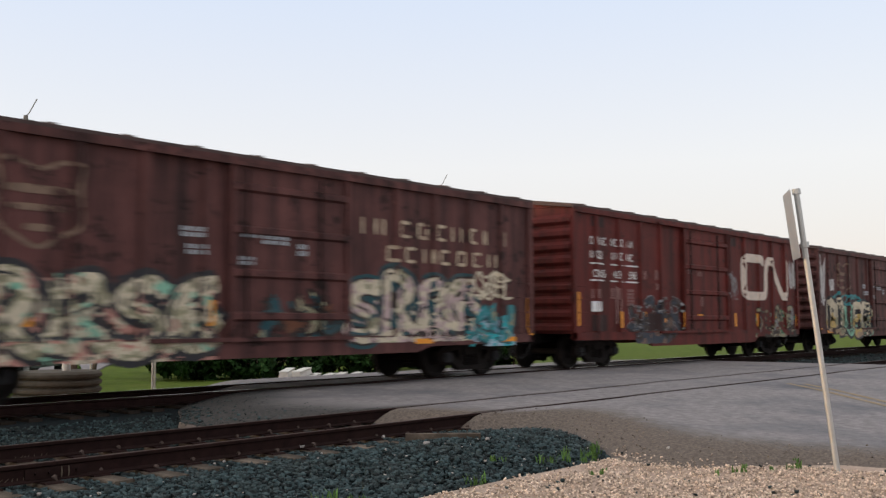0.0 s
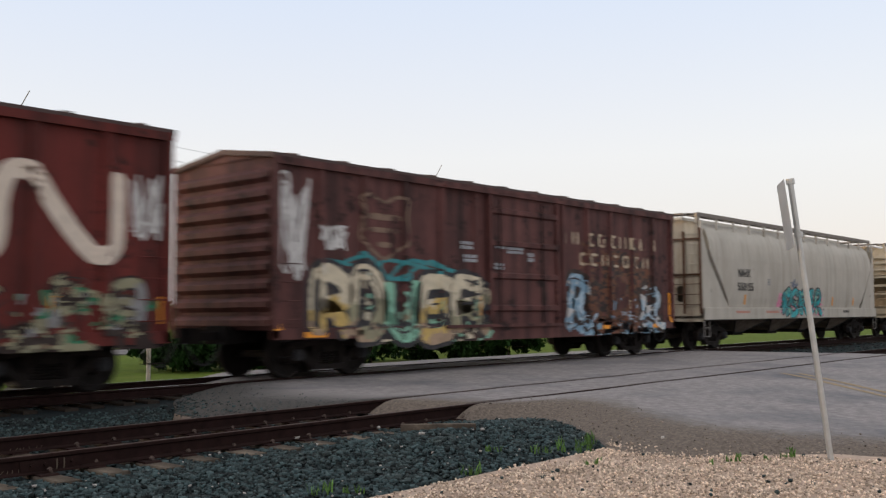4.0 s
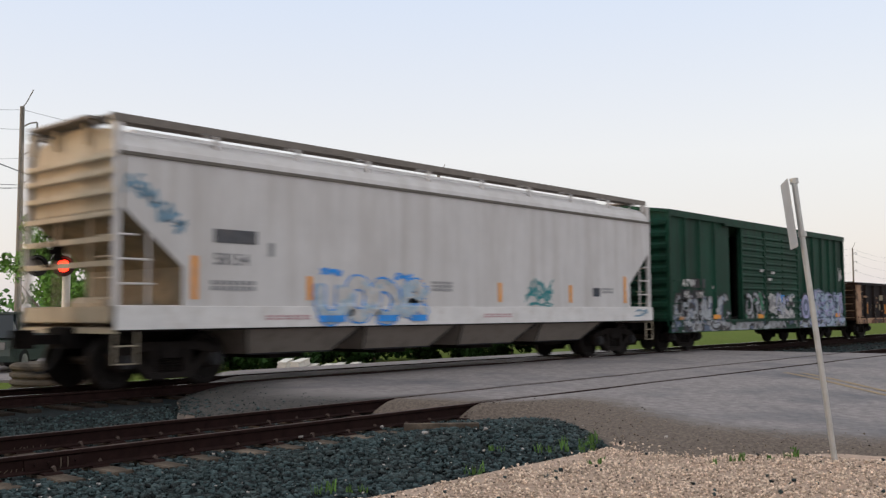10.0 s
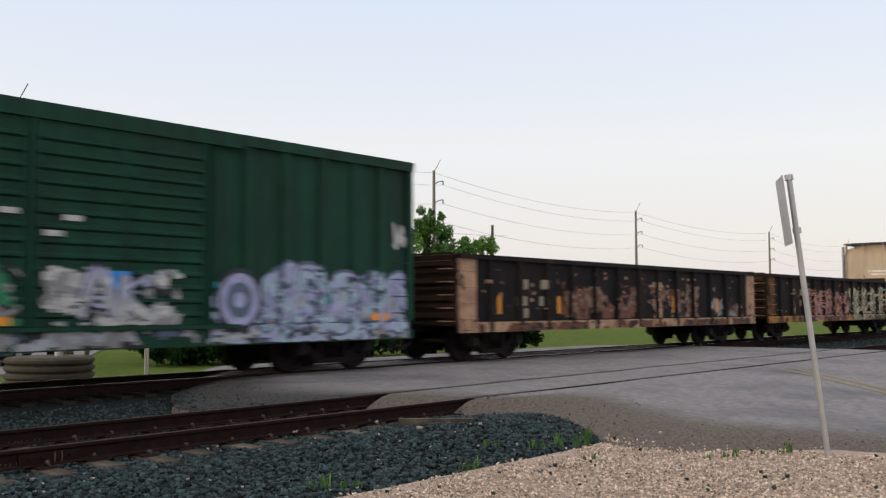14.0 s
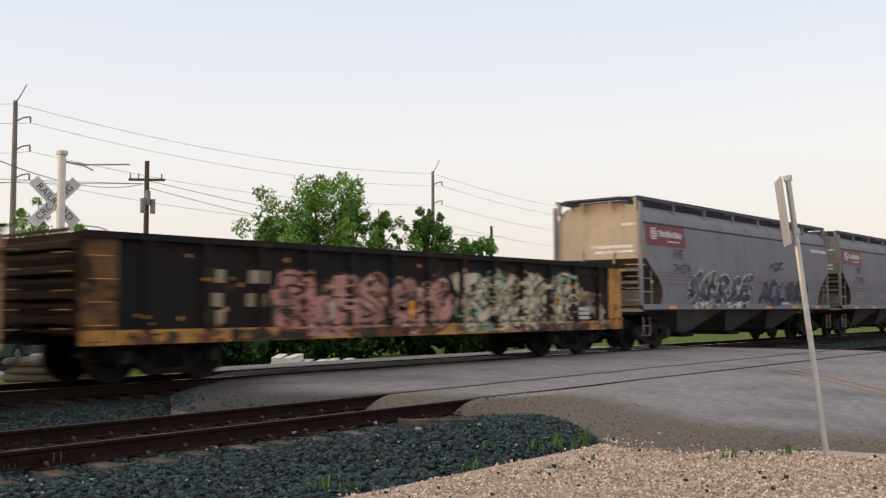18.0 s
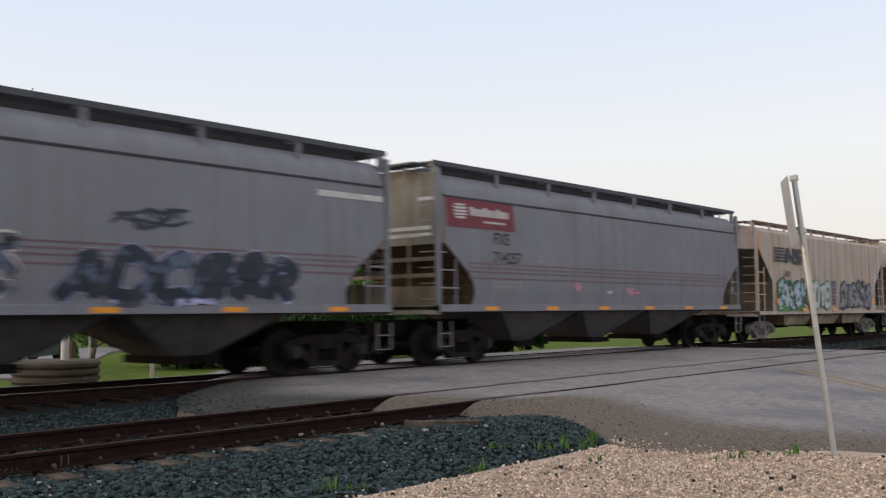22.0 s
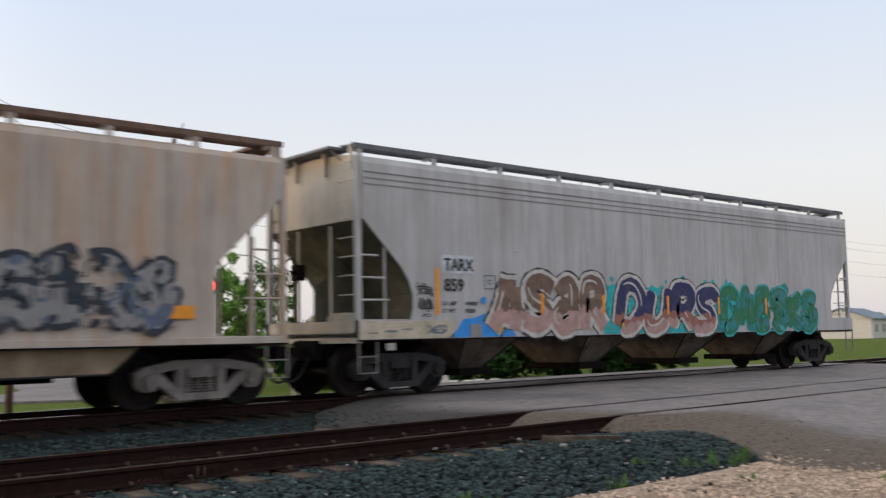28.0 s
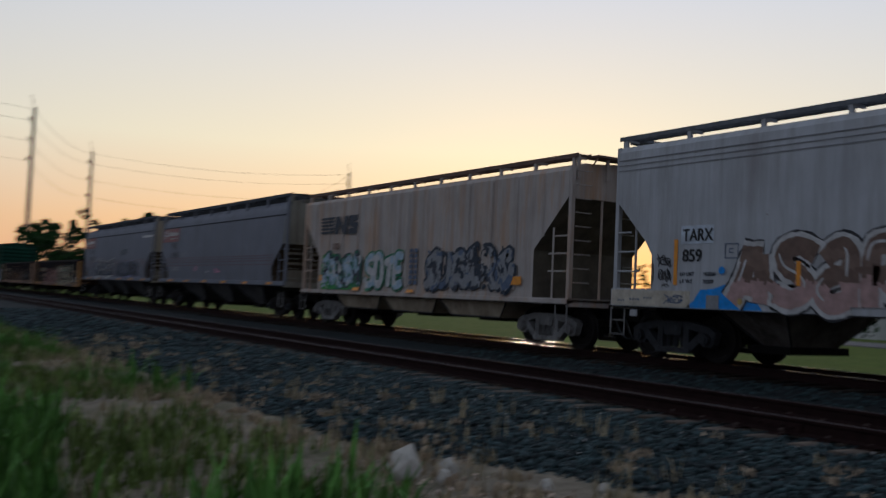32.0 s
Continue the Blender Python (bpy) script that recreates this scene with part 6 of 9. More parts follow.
mottle(e, 0.0, 15.5, 0.62, 0.95, lambda x, z: -1.6175, [p_blk, p_grey, p_silver, p_blk, p_slate], 23, 0.22, 0.1)
mottle(e, 10.4, 15.5, 0.62, 1.75, gsurf, [p_turq, p_lav, p_ice, p_lav, p_blush], 24, -0.05, 0.25)
graffiti(e, 11.5, 15.5, 0.66, 2.05, gsurf, [p_slate, p_slate, p_lav, p_ice, p_lav, p_silver], 84, 5, None, "lavender, ice-blue and pink sprayed lettering", glyphs=[14, 13, 16, 14, 15], w=0.2, rim=(1.45, 1.15), wear=-0.35, shards=4)
scrawl(e, 10.6, 15.4, 0.7, 1.6, gsurf, p_slate, 6, 4, 0.05)
s = Solid()
for k, (r, mi) in enumerate(((0.52, 0), (0.44, 1), (0.29, 2), (0.13, 1))):
    ring = [(10.95 + r * math.cos(t), 1.40 + r * 1.1 * math.sin(t)) for t in np.linspace(0, 6.283, 20, endpoint=False)]
    s.add([(x, -1.64 - 0.002 * k, z) for x, z in ring], [tuple(range(20))], mi)
s.obj("sprayed_disc", [p_dslate, p_lav, p_slate], e)
bars("sprayed_block", e, 8.35, 8.75, 1.55, 1.85, 1, gsurf, p_azure, 1, 0.0)
lettering("reporting_mark", "ATW", 0.75, 2.03, 0.24, m_whitel, e, -1.62, 1.15)
for x0, x1 in ((0.8, 1.35), (1.6, 2.3)):
    bars("number_ground", e, x0 - 0.05, x1 + 0.05, 1.66, 1.94, 1, lambda x, z: gsurf(x, z) - 0.02, p_blk, 1, 0.0)
    lettering("car_number", "95" if x0 < 1 else "119", x0 + 0.02, 1.69, 0.2, m_whitel, e, -1.645, 1.2)
bars("repainted_patch", e, 1.55, 2.5, 2.0, 2.3, 1, gsurf, p_blk, 1, 0.0)
scrawl(e, 15.0, 15.45, 2.5, 3.1, gsurf, p_wht, 4, 4, 0.06)
for x, z in ((6.6, 2.65), (7.3, 2.35), (7.6, 2.6), (3.0, 2.0)):
    bars("label_plate", e, x, x + 0.3, z, z + 0.09, 1, gsurf, p_wht, 1, 0.0)
for x in (0.7, 2.9, 6.3, 11.7, 14.3):
    strips(e, (x,), 1.0, 0.5, 0.15, gsurf)

# two gondolas
m_gondrustd = mat("gondola_corner_dark_rust", (0.16, 0.085, 0.04), 0.85, spec=0.1, var=0.3, scale=3, flecks=(0.03, 0.018, 0.014), flecks_at=0.52, stain=(0.05, 0.03, 0.02), stain_amt=0.8, stain_scale=2)
for a, L, edge, var in ((112.52, 16.52, m_gondrust, 0), (130.3, 16.45, m_gondyel, 1)):
    e, surf = gondola("gondola", a, L, "black gondola with rusty pale edges and worn numbers" if var == 0 else "black gondola with worn yellow edges and pink and green graffiti", edge, left_m=m_gondrustd if var else None)
    for x0, z0 in ((2.25, 1.72), (3.25, 1.72), (2.2, 1.3), (3.2, 1.3), (2.25, 1.0)):
        bars("number_bar", e, x0, x0 + 0.55, z0, z0 + 0.24, 2, surf, p_dcream, 1, 0.35)
    if var == 0:
        mottle(e, 4.0, 8.4, 0.95, 2.0, surf, [p_char, p_rust, p_peel, p_brn, p_peel], 30, 0.12, 0.5, label="faded brown sprayed patches and rust")
        mottle(e, 8.9, 12.4, 0.95, 2.0, surf, [p_char, p_brn, p_peel, p_tan, p_char], 31, 0.25, 0.4)
        mottle(e, 12.6, 15.6, 0.95, 1.7, surf, [p_char, p_grey, p_brn2, p_char], 32, 0.38, 0.4)
        strips(e, (1.5, 4.05, 7.2, 10.4, 13.5), 1.1, 0.14, 0.45, surf)
    else:
        mottle(e, 3.8, 9.0, 0.72, 2.0, surf, [p_blk, p_dpink, p_pink, p_rust, p_blush], 33, -0.05, 0.4, 0.065)
        graffiti(e, 3.9, 8.9, 0.72, 1.95, surf, [p_char, p_char, p_pink, p_pink, p_dpink, p_blush], 93, 5, None, "pink sprayed lettering", glyphs=[13, 15, 11, 16, 14], w=0.22, wear=-0.25, rim=(1.4, 1.1))
        mottle(e, 9.0, 14.3, 0.72, 2.15, surf, [p_dmint, p_olive, p_cream, p_olive, p_blk], 34, -0.12, 0.4, 0.065, tilt=0.5, label="cream and green sprayed patches")
        graffiti(e, 9.2, 14.2, 0.72, 2.1, surf, [p_char, p_char, p_cream, p_olive, p_cream, p_mint], 94, 5, None, "cream and green sprayed lettering", glyphs=[16, 14, 12, 15, 13], w=0.18, wear=-0.2, rim=(1.5, 1.15))
        mottle(e, 14.0, 15.8, 0.72, 1.9, surf, [p_char, p_brn2, p_dcream, p_dpink], 35, 0.2, 0.3)
        strips(e, (5.0, 7.6, 10.6, 13.2), 1.0, 0.14, 0.5, surf)
        bars("notice_plate", e, 14.3, 14.85, 0.95, 1.3, 1, surf, p_wht, 1, 0.0, 3)
    s = Solid()
    rng = random.Random(5 + var)
    for k in range(60):
        cx, cz, r = rng.uniform(0.7, L - 0.7), rng.uniform(1.0, 2.2), rng.uniform(0.02, 0.07)
        ring = [(cx + r * rng.uniform(.5, 1.1) * math.cos(t), cz + r * rng.uniform(.5, 1.1) * math.sin(t)) for t in np.linspace(0, 6.28, 8, endpoint=False)]
        s.add([(x, surf(x, z) - 0.003 - 0.00005 * k, z) for x, z in ring], [tuple(range(8))])
    tagged(s.obj("rust_patches", edge, e), kind="stuff")
    mottle(e, 0.6, L - 0.6, 0.68, 0.92, lambda x, z: -1.6175, [p_char, p_peel, p_char], 40 + var, 0.3, 0.05, 0.05)

# two blue-grey covered hoppers
rnd = [(1.52, 1.36), (1.575, 1.75), (1.60, 2.2), (1.60, 2.7), (1.585, 3.1), (1.56, 3.45), (1.53, 3.75), (1.49, 3.98), (1.42, 4.16), (1.22, 4.34), (0.85, 4.43), (0.45, 4.47), (0, 4.48)]
# tan end on a blue-grey car: the low evening glow is in its colour
m_fxend = mat("hopper_lit_tan_end", (0.46, 0.38, 0.28), 0.6, var=0.12, scale=1.2, stain=(0.3, 0.22, 0.15), stain_amt=0.5, stain_scale=1.4, streak=True)
# slope sheets and lower plates: shade beneath the ends painted in as dark brown
m_fxslope = mat("slope_sheet_shaded_brown", (0.085, 0.058, 0.036), 0.8, var=0.25, scale=2, stain=(0.03, 0.02, 0.015), stain_amt=0.7, stain_scale=1.5, spec=0.1)
m_fxplate = mat("lower_end_plate_shaded", (0.22, 0.185, 0.14), 0.8, var=0.3, scale=2, stain=(0.07, 0.05, 0.035), stain_amt=0.8, stain_scale=1.6, streak=True, spec=0.15)
for a, L, var in ((147.99, 15.85, 0), (165.38, 15.7, 1)):
    # the second car's end is greyer, with less glow put into its colour
    e, surf = hopper("covered_hopper", a, L, "blue-grey rounded covered hopper with maroon panel" + (", black and white graffiti" if var == 0 else ", thin maroon stripes"), m_fxe, rnd, [(1.36, 1.2), (1.6, 1.27), (1.85, 1.21), (2.1, 1.02), (2.4, 0.62), (2.75, 0.18), (4.5, 0.18)], 4.60, end_m=m_fxend if var == 0 else mat("hopper_lit_grey_end", (0.33, 0.30, 0.24), 0.6, var=0.15, scale=1.2, stain=(0.14, 0.12, 0.10), stain_amt=0.7, stain_scale=1.2, streak=True, grime=(0.08, 0.06, 0.045)), inner=0.10, edge=0.085, rounded=True, slope_m=m_fxslope, board_m=mat("running_board_dark_blue_grey", (0.085, 0.088, 0.10), 0.75, spec=0.15, var=0.25, scale=5), pockets=3, sill=(1.22, 1.36), trucks=(1.35, 1.35), pocket_m=mat("pocket_dark_grey", (0.10, 0.094, 0.092), 0.8, var=0.3, scale=3), posts_n=8)
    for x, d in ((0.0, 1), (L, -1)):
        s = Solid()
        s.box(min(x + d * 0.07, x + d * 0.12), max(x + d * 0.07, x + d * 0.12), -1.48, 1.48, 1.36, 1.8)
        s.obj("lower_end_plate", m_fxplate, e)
        for z in (2.05, 2.42):
            s = Solid()
            s.box(min(x, x + d * 0.07), max(x, x + d * 0.07), -1.5, 1.5, z - 0.06, z + 0.03)
            s.obj("end_crossbar", m_fxplate, e)
    s = Solid()
    for k, (z, w) in enumerate(((3.08, 1.5), (2.92, 1.35))):
        s.add([(0.165, y, zz) for y, zz in ((-1.2, z), (-1.2 + w, z), (-1.2 + w, z + 0.09), (-1.2, z + 0.09))], [(0, 1, 2, 3)])
    s.add([(0.165, y, zz) for y, zz in ((-1.3, 3.75), (-0.8, 3.75), (-0.8, 3.83), (-1.3, 3.83))], [(0, 1, 2, 3)])
    tagged(s.obj("end_stencil_bar", m_whitel, e), kind="stuff")
    bars("maroon_panel", e, 0.26, 2.8, 3.14, 3.82, 1, surf, m_redp, 1, 0.0, label="maroon name panel")
    s = Solid()
    for k in range(5):
        z = 3.33 + k * 0.075
        w = 0.26 * math.sqrt(max(0.05, 1 - ((k - 2) / 2.8) ** 2))
        s.add([(x, surf(x, zz) - 0.008, zz) for x, zz in ((0.74 - w * 0.6, z), (0.74 + w, z + 0.02), (0.74 + w, z + 0.065), (0.74 - w, z + 0.05))], [(0, 1, 2, 3)])
    s.obj("globe_emblem", p_wht, e, "white striped globe emblem")
    for i in range(9):
        x = 1.12 + i * 0.165
        bars("letter_block", e, x, x + 0.12, 3.43, 3.60 if i % 3 else 3.64, 1, lambda x, z: surf(x, z) - 0.006, p_wht, i, 0.0)
    bars("caption_bar", e, 1.6, 2.4, 3.28, 3.33, 6, lambda x, z: surf(x, z) - 0.006, p_wht, 1, 0.2)
    lettering("reporting_mark", "FXE", 1.95, 2.80, 0.29, m_black, e, surf(2, 2.9) - 0.006, 0.92)
    lettering("car_number", "714257" if var else "714374", 1.93, 2.36, 0.28, m_black, e, surf(2, 2.5) - 0.006, 0.95)
    bars("data_block", e, 3.7, 4.0, 2.4, 2.62, 2, surf, p_grey, 1, 0.3, 2)
    if var == 1:
        bars("data_block", e, 1.9, 3.1, 1.75, 1.95, 6, surf, p_grey, 1, 0.3, 2)
    for z in (2.32, 2.22, 2.12, 1.98):
        bars("pinstripe", e, 1.0, L - 1.0, z, z + 0.03, 6, surf, paint("dull_maroon", (0.17, 0.11, 0.13)), 1, 0.01)
    if var == 0:
        bars("data_strip", e, L - 2.0, L - 0.2, 3.5, 3.62, 1, surf, p_wht, 1, 0.0)
    if var == 0:
        graffiti(e, 2.9, 7.9, 1.3, 2.42, surf, [p_wht, p_blk, p_blk, p_slate, p_blk, p_grey], 101, 5, None, "black and white sprayed lettering", glyphs=[14, 15, 16, 14, 15], w=0.17, rim=(1.7, 1.25), lean=0.3, shards=5)
        mottle(e, 2.9, 7.9, 1.24, 2.3, surf, [p_blk, p_wht, p_grey, p_blk, p_slate], 50, 0.1, 0.5, 0.055, 1.9)
        scrawl(e, 3.0, 7.8, 1.3, 2.3, surf, p_wht, 12, 2, 0.05)
        graffiti(e, 8.7, 13.3, 1.36, 2.25, surf, [p_lav, p_dslate, p_dslate, p_dslate, p_slate], 102, 6, None, "dark slate lettering with thin lavender outline", glyphs=[10, 5, 4, 15, 16, 13], w=0.26, rim=(1.45, 1.28), lean=0.25)
        scrawl(e, 9.4, 10.9, 2.6, 3.0, surf, p_dslate, 3, 4, 0.06)
        bars("end_text", e, 0.5, 0.6, 2, 2.1, 1, surf, p_wht, 1, 0.0)
    else:
        bars("label_plate", e, 7.05, 7.3, 1.68, 1.75, 1, surf, p_wht, 1, 0.0)
        scrawl(e, 5.4, 5.7, 1.7, 1.95, surf, p_mag, 3, 3, 0.03)
        scrawl(e, 8.0, 8.9, 1.65, 1.85, surf, p_mag, 3, 3, 0.03)
    for k in range(6):
        x = 1.6 + k * 2.5
        if x < L - 0.7:
            s = Solid()
            s.box(x, x + 0.5, -1.606, -1.60, 1.24, 1.33)
            s.obj("reflective_strip", m_orange, e)
    s = Solid()
    s.prism([(-1.535, 3.80), (-1.545, 3.84), (-1.50, 3.86), (-1.46, 3.80)], "x", 0.2, L - 0.2)
    s.obj("upper_seam", mat("roof_seam_dark_blue", (0.06, 0.062, 0.075), 0.8, var=0.2, scale=4), e)
    s = Solid()
    s.box(0.5, L - 0.5, -0.95, 0.95, 4.36, 4.57)
    s.obj("hatch_coaming", mat("running_board_dark_blue_grey", (0.085, 0.088, 0.10)), e)
    for x in (5.4, 8.9, 12.2, 14.1):
        s = Solid()
        v = [(x + dx, surf(x, z) - 0.002, z) for z in np.arange(1.42, 3.95, 0.25) for dx in (-0.02, 0.02)]
        s.add(v, [(2 * i, 2 * i + 1, 2 * i + 3, 2 * i + 2) for i in range(len(v) // 2 - 1)])
        s.obj("weld_seam", paint("seam_grey", (0.16, 0.15, 0.16)), e)

# rusty ribbed hopper
e, surf = hopper("covered_hopper", 182.67, 14.4, "rust-streaked ribbed covered hopper with a dark emblem and green graffiti", m_ns, [(1.56, 1.1), (1.56, 4.02), (1.50, 4.12), (1.0, 4.22), (0, 4.3)], [(1.1, 1.3), (2.25, 1.3), (3.42, 0.10), (4.5, 0.10)], 4.40, ribs=13, pockets=3, sill=(1.02, 1.12), dark=False, trucks=(1.3, 1.3), posts_n=11, edge=0.075, inner=0.07, board_m=mat("running_board_rusty", (0.16, 0.105, 0.085), 0.85, spec=0.15, var=0.35, scale=5), pocket_z=0.6, pocket_y=(1.45, 1.3), pocket_m=mat("pocket_rusty_tan", (0.36, 0.29, 0.21), 0.85, spec=0.1, var=0.3, scale=2, stain=(0.1, 0.05, 0.025), stain_amt=0.8, stain_scale=1.4, streak=True))


def rsurf(x, z):
    return surf(x, z) - 0.036


for k in range(5):
    z = 2.98 + k * 0.115
    s = Solid()
    s.add([(x, rsurf(x, zz) - 0.004, zz) for x, zz in ((1.45, z), (2.35, z), (2.5, z + 0.075), (1.45, z + 0.075))], [(0, 1, 2, 3)])
    s.obj("emblem_stripe", p_dslate, e)
for P in ([(2.48, 2.95), (2.76, 2.95), (2.80, 3.26), (3.08, 2.93), (3.36, 2.93), (3.42, 3.52), (3.14, 3.52), (3.10, 3.2), (2.84, 3.52), (2.56, 3.52)], [(3.46, 2.92), (4.1, 2.92), (4.16, 3.26), (3.8, 3.3), (4.14, 3.36), (4.14, 3.52), (3.52, 3.52), (3.47, 3.2), (3.85, 3.12), (3.46, 3.08)]):
    s = Solid()
    s.add([(x, rsurf(x, z) - 0.006, z) for x, z in P], [tuple(range(len(P)))])
    s.obj("emblem_block", p_dslate, e)
graffiti(e, 1.7, 4.6, 1.15, 2.3, rsurf, [p_dslate, p_grn2, p_wht, p_ice, p_dslate, p_wht], 111, 4, None, "green and white sprayed lettering", glyphs=[16, 13, 15, 10], w=0.2, shards=8)
graffiti(e, 4.75, 7.15, 1.15, 2.3, rsurf, [p_grn2, p_wht, p_wht, p_ice], 112, 4, None, "white sprayed letter with green outline", glyphs=[11, 5, 8, 7], w=0.19, rim=(1.7, 1.15))
graffiti(e, 8.3, 12.3, 1.15, 2.4, rsurf, [p_dslate, p_dslate, p_slate, p_grey, p_dslate], 113, 6, None, "slate-blue sprayed lettering", glyphs=[14, 3, 16, 15, 13, 14], w=0.19, wear=-0.35, shards=7)
mottle(e, 1.5, 4.7, 1.15, 2.35, rsurf, [p_green, p_grn2, p_green, p_ice], 61, 0.15, 0.3)
bars("sprayed_panel", e, 1.65, 2.3, 1.15, 2.0, 1, rsurf, p_green, 1, 0.0)
bars("owner_mark", e, 2.4, 2.9, 2.45, 2.65, 2, rsurf, p_brn, 1, 0.15)
bars("data_block", e, 7.4, 7.9, 1.35, 2.4, 2, rsurf, p_slate, 1, 0.25, 7)
for x, w, h in ((1.5, 0.55, 0.2), (4.0, 0.45, 0.1), (7.35, 0.4, 0.08), (12.3, 0.42, 0.2)):
    s = Solid()
    z = 1.42 if h > 0.15 else 1.14
    s.add([(a, rsurf(a, b) - 0.012, b) for a, b in ((x, z), (x + w, z), (x + w, z + h), (x, z + h))], [(0, 1, 2, 3)])
    s.obj("reflective_strip", m_orange, e)

# the last car
m_board_blue = mat("running_board_blue_grey", (0.15, 0.155, 0.17), 0.75, 0.1, spec=0.2, var=0.3, scale=6)
# cream end and olive slope sheet: glow and recess shade put into colour
e, surf = hopper("covered_hopper", 198.52, 18.0, "pale grey covered hopper with large tan, navy and turquoise graffiti", m_tarx, [(1.597, 1.38), (1.598, 2.0), (1.60, 2.6), (1.60, 3.95), (1.58, 4.22), (1.50, 4.34), (1.0, 4.43), (0, 4.48)], [(1.38, 1.16), (1.6, 1.22), (1.85, 1.22), (2.1, 1.13), (2.35, 0.96), (3.2, 0.1), (4.5, 0.1)], 4.56, end_m=mat("hopper_pale_cream_end", (0.50, 0.46, 0.40), 0.65, var=0.15, scale=1.2, stain=(0.28, 0.23, 0.18), stain_amt=0.6, stain_scale=1.5, streak=True), slope_m=mat("olive_slope_sheet", (0.10, 0.098, 0.072), 0.8, var=0.3, scale=2, stain=(0.05, 0.048, 0.04), stain_amt=0.7, stain_scale=1.5, spec=0.2), pocket_z=0.38, pockets=4, pocket_x=(3.46, 7.1, 10.75, 14.4), pocket_w=1.5, sill=(1.04, 1.38), trucks=(1.3, 1.45), dark=m_truckm, posts_n=11, board_m=m_board_blue, edge=0.07, inner=0.06, board_y=(1.1, 1.47))
s = Solid()
s.box(0.02, 2.2, -1.6045, -1.58, 1.05, 1.37)
s.obj("primed_sill_plate", mat("cream_sill_primer", (0.52, 0.46, 0.37), 0.7, var=0.2, scale=4, stain=(0.3, 0.24, 0.18), stain_amt=0.7, stain_scale=3), e, "cream repainted sill plate")
for x0, x1, z0, z1 in ((0.55, 0.85, 1.16, 1.2), (0.95, 1.2, 1.2, 1.23), (0.2, 0.42, 1.14, 1.17)):
    bars("stencil_bar", e, x0, x1, z0, z1, 4, lambda x, z: -1.602, p_slate, 1, 0.3)
bars("stencil_ground", e, 1.93, 2.75, 2.27, 2.62, 1, surf, paint("pale_blue_grey", (0.52, 0.56, 0.62)), 1, 0.0)
lettering("reporting_mark", "TARX", 1.97, 2.32, 0.24, m_black, e, surf(2, 2.4) - 0.010, 0.88, True)
lettering("car_number", "859", 1.97, 1.93, 0.24, m_black, e, surf(2, 2.0) - 0.010, 1.0, True)
for z, word, figure in ((1.66, "LD LMT", "197800"), (1.52, "LT WT", "70200")):
    lettering("load_stencil", word, 1.93, z, 0.075, p_dslate, e, surf(2, z) - 0.008, 1.05)
    lettering("load_stencil", figure, 2.5, z, 0.075, p_dslate, e, surf(2, z) - 0.008, 1.05)
strips(e, (1.76,), 1.48, 0.10, 0.88, surf)
s = Solid()
for xa, xb, za, zb in ((3.02, 3.34, 1.98, 2.0), (3.02, 3.34, 2.24, 2.26), (3.02, 3.04, 2.0, 2.24), (3.32, 3.34, 2.0, 2.24), (3.12, 3.14, 2.08, 2.17), (3.14, 3.22, 2.08, 2.10), (3.14, 3.22, 2.15, 2.17)):
    s.add([(x, surf(x, z) - 0.005, z) for x, z in ((xa, za), (xb, za), (xb, zb), (xa, zb))], [(0, 1, 2, 3)])
s.obj("data_frame", p_slate, e)
for cx, cz, r, m in ((2.98, 1.76, 0.075, p_azure), (3.42, 1.2, 0.06, p_ochre), (7.25, 1.25, 0.06, p_ochre)):
    s = Solid()
    s.add([(cx + r * math.cos(t), -1.632, cz + r * math.sin(t)) for t in np.linspace(0, 6.283, 14, endpoint=False)], [tuple(range(14))])
    s.obj("sprayed_dot", m, e)
graffiti(e, 3.3, 6.65, 1.03, 2.26, lambda x, z: -1.607, [p_blk, p_wht, p_rose, p_rose, p_brn2, p_brn, p_brn2], 121, 4, None, "brown and pink block letter with white outline", glyphs=[10, 11, 12, 13], w=0.27, lean=0.12, rim=(1.72, 1.5), grad=1.0, square=True)
rng = random.Random(6)
s = Solid()
for k in range(26):
    cx, cz, r = rng.uniform(6.4, 11.6), rng.uniform(1.9, 2.35), rng.uniform(0.04, 0.13)
    ring = [(cx + r * rng.uniform(.7, 1.1) * math.cos(t), max(1.05, cz + r * rng.uniform(.7, 1.1) * math.sin(t))) for t in np.linspace(0, 6.28, 10, endpoint=False)]
    s.add([(x, -1.6045 - 0.00001 * k, z) for x, z in ring], [tuple(range(10))])
s.obj("sprayed_cloud", p_turq, e, "turquoise sprayed cloud")
sil = lambda x, z: -1.607
mottle(e, 6.6, 11.6, 1.05, 2.15, sil, [p_turq, p_turq, p_teal], 51, -0.75, 0.35, 0.06, label="turquoise sprayed background")
graffiti(e, 7.1, 11.0, 1.05, 2.22, sil, [p_blk, p_wht, p_rose, p_dpink, p_navy, p_navy, p_navy], 122, 4, None, "navy bubble lettering with white outline on turquoise", glyphs=[5, 3, 13, 11], w=0.28, rim=(1.66, 1.48), grad=1.0, lean=0.2)
graffiti(e, 11.2, 15.9, 1.05, 2.15, sil, [p_turq, p_grn2, p_grn2, p_teal], 123, 6, p_teal, "dark green and teal sprayed lettering", w=0.26, shards=8)
s = Solid()
P = [(2.1, 1.05), (3.9, 1.05), (3.5, 1.5), (3.1, 1.52), (2.75, 1.42), (2.45, 1.4), (2.3, 1.2)]
s.add([(x, -1.6045, z) for x, z in P], [tuple(range(len(P)))])
s.obj("sprayed_blue_patch", p_azure, e, "bright blue sprayed patch")
bars("paper_plate", e, 2.62, 2.92, 1.04, 1.3, 1, lambda x, z: -1.615, p_grey, 1, 0.0)
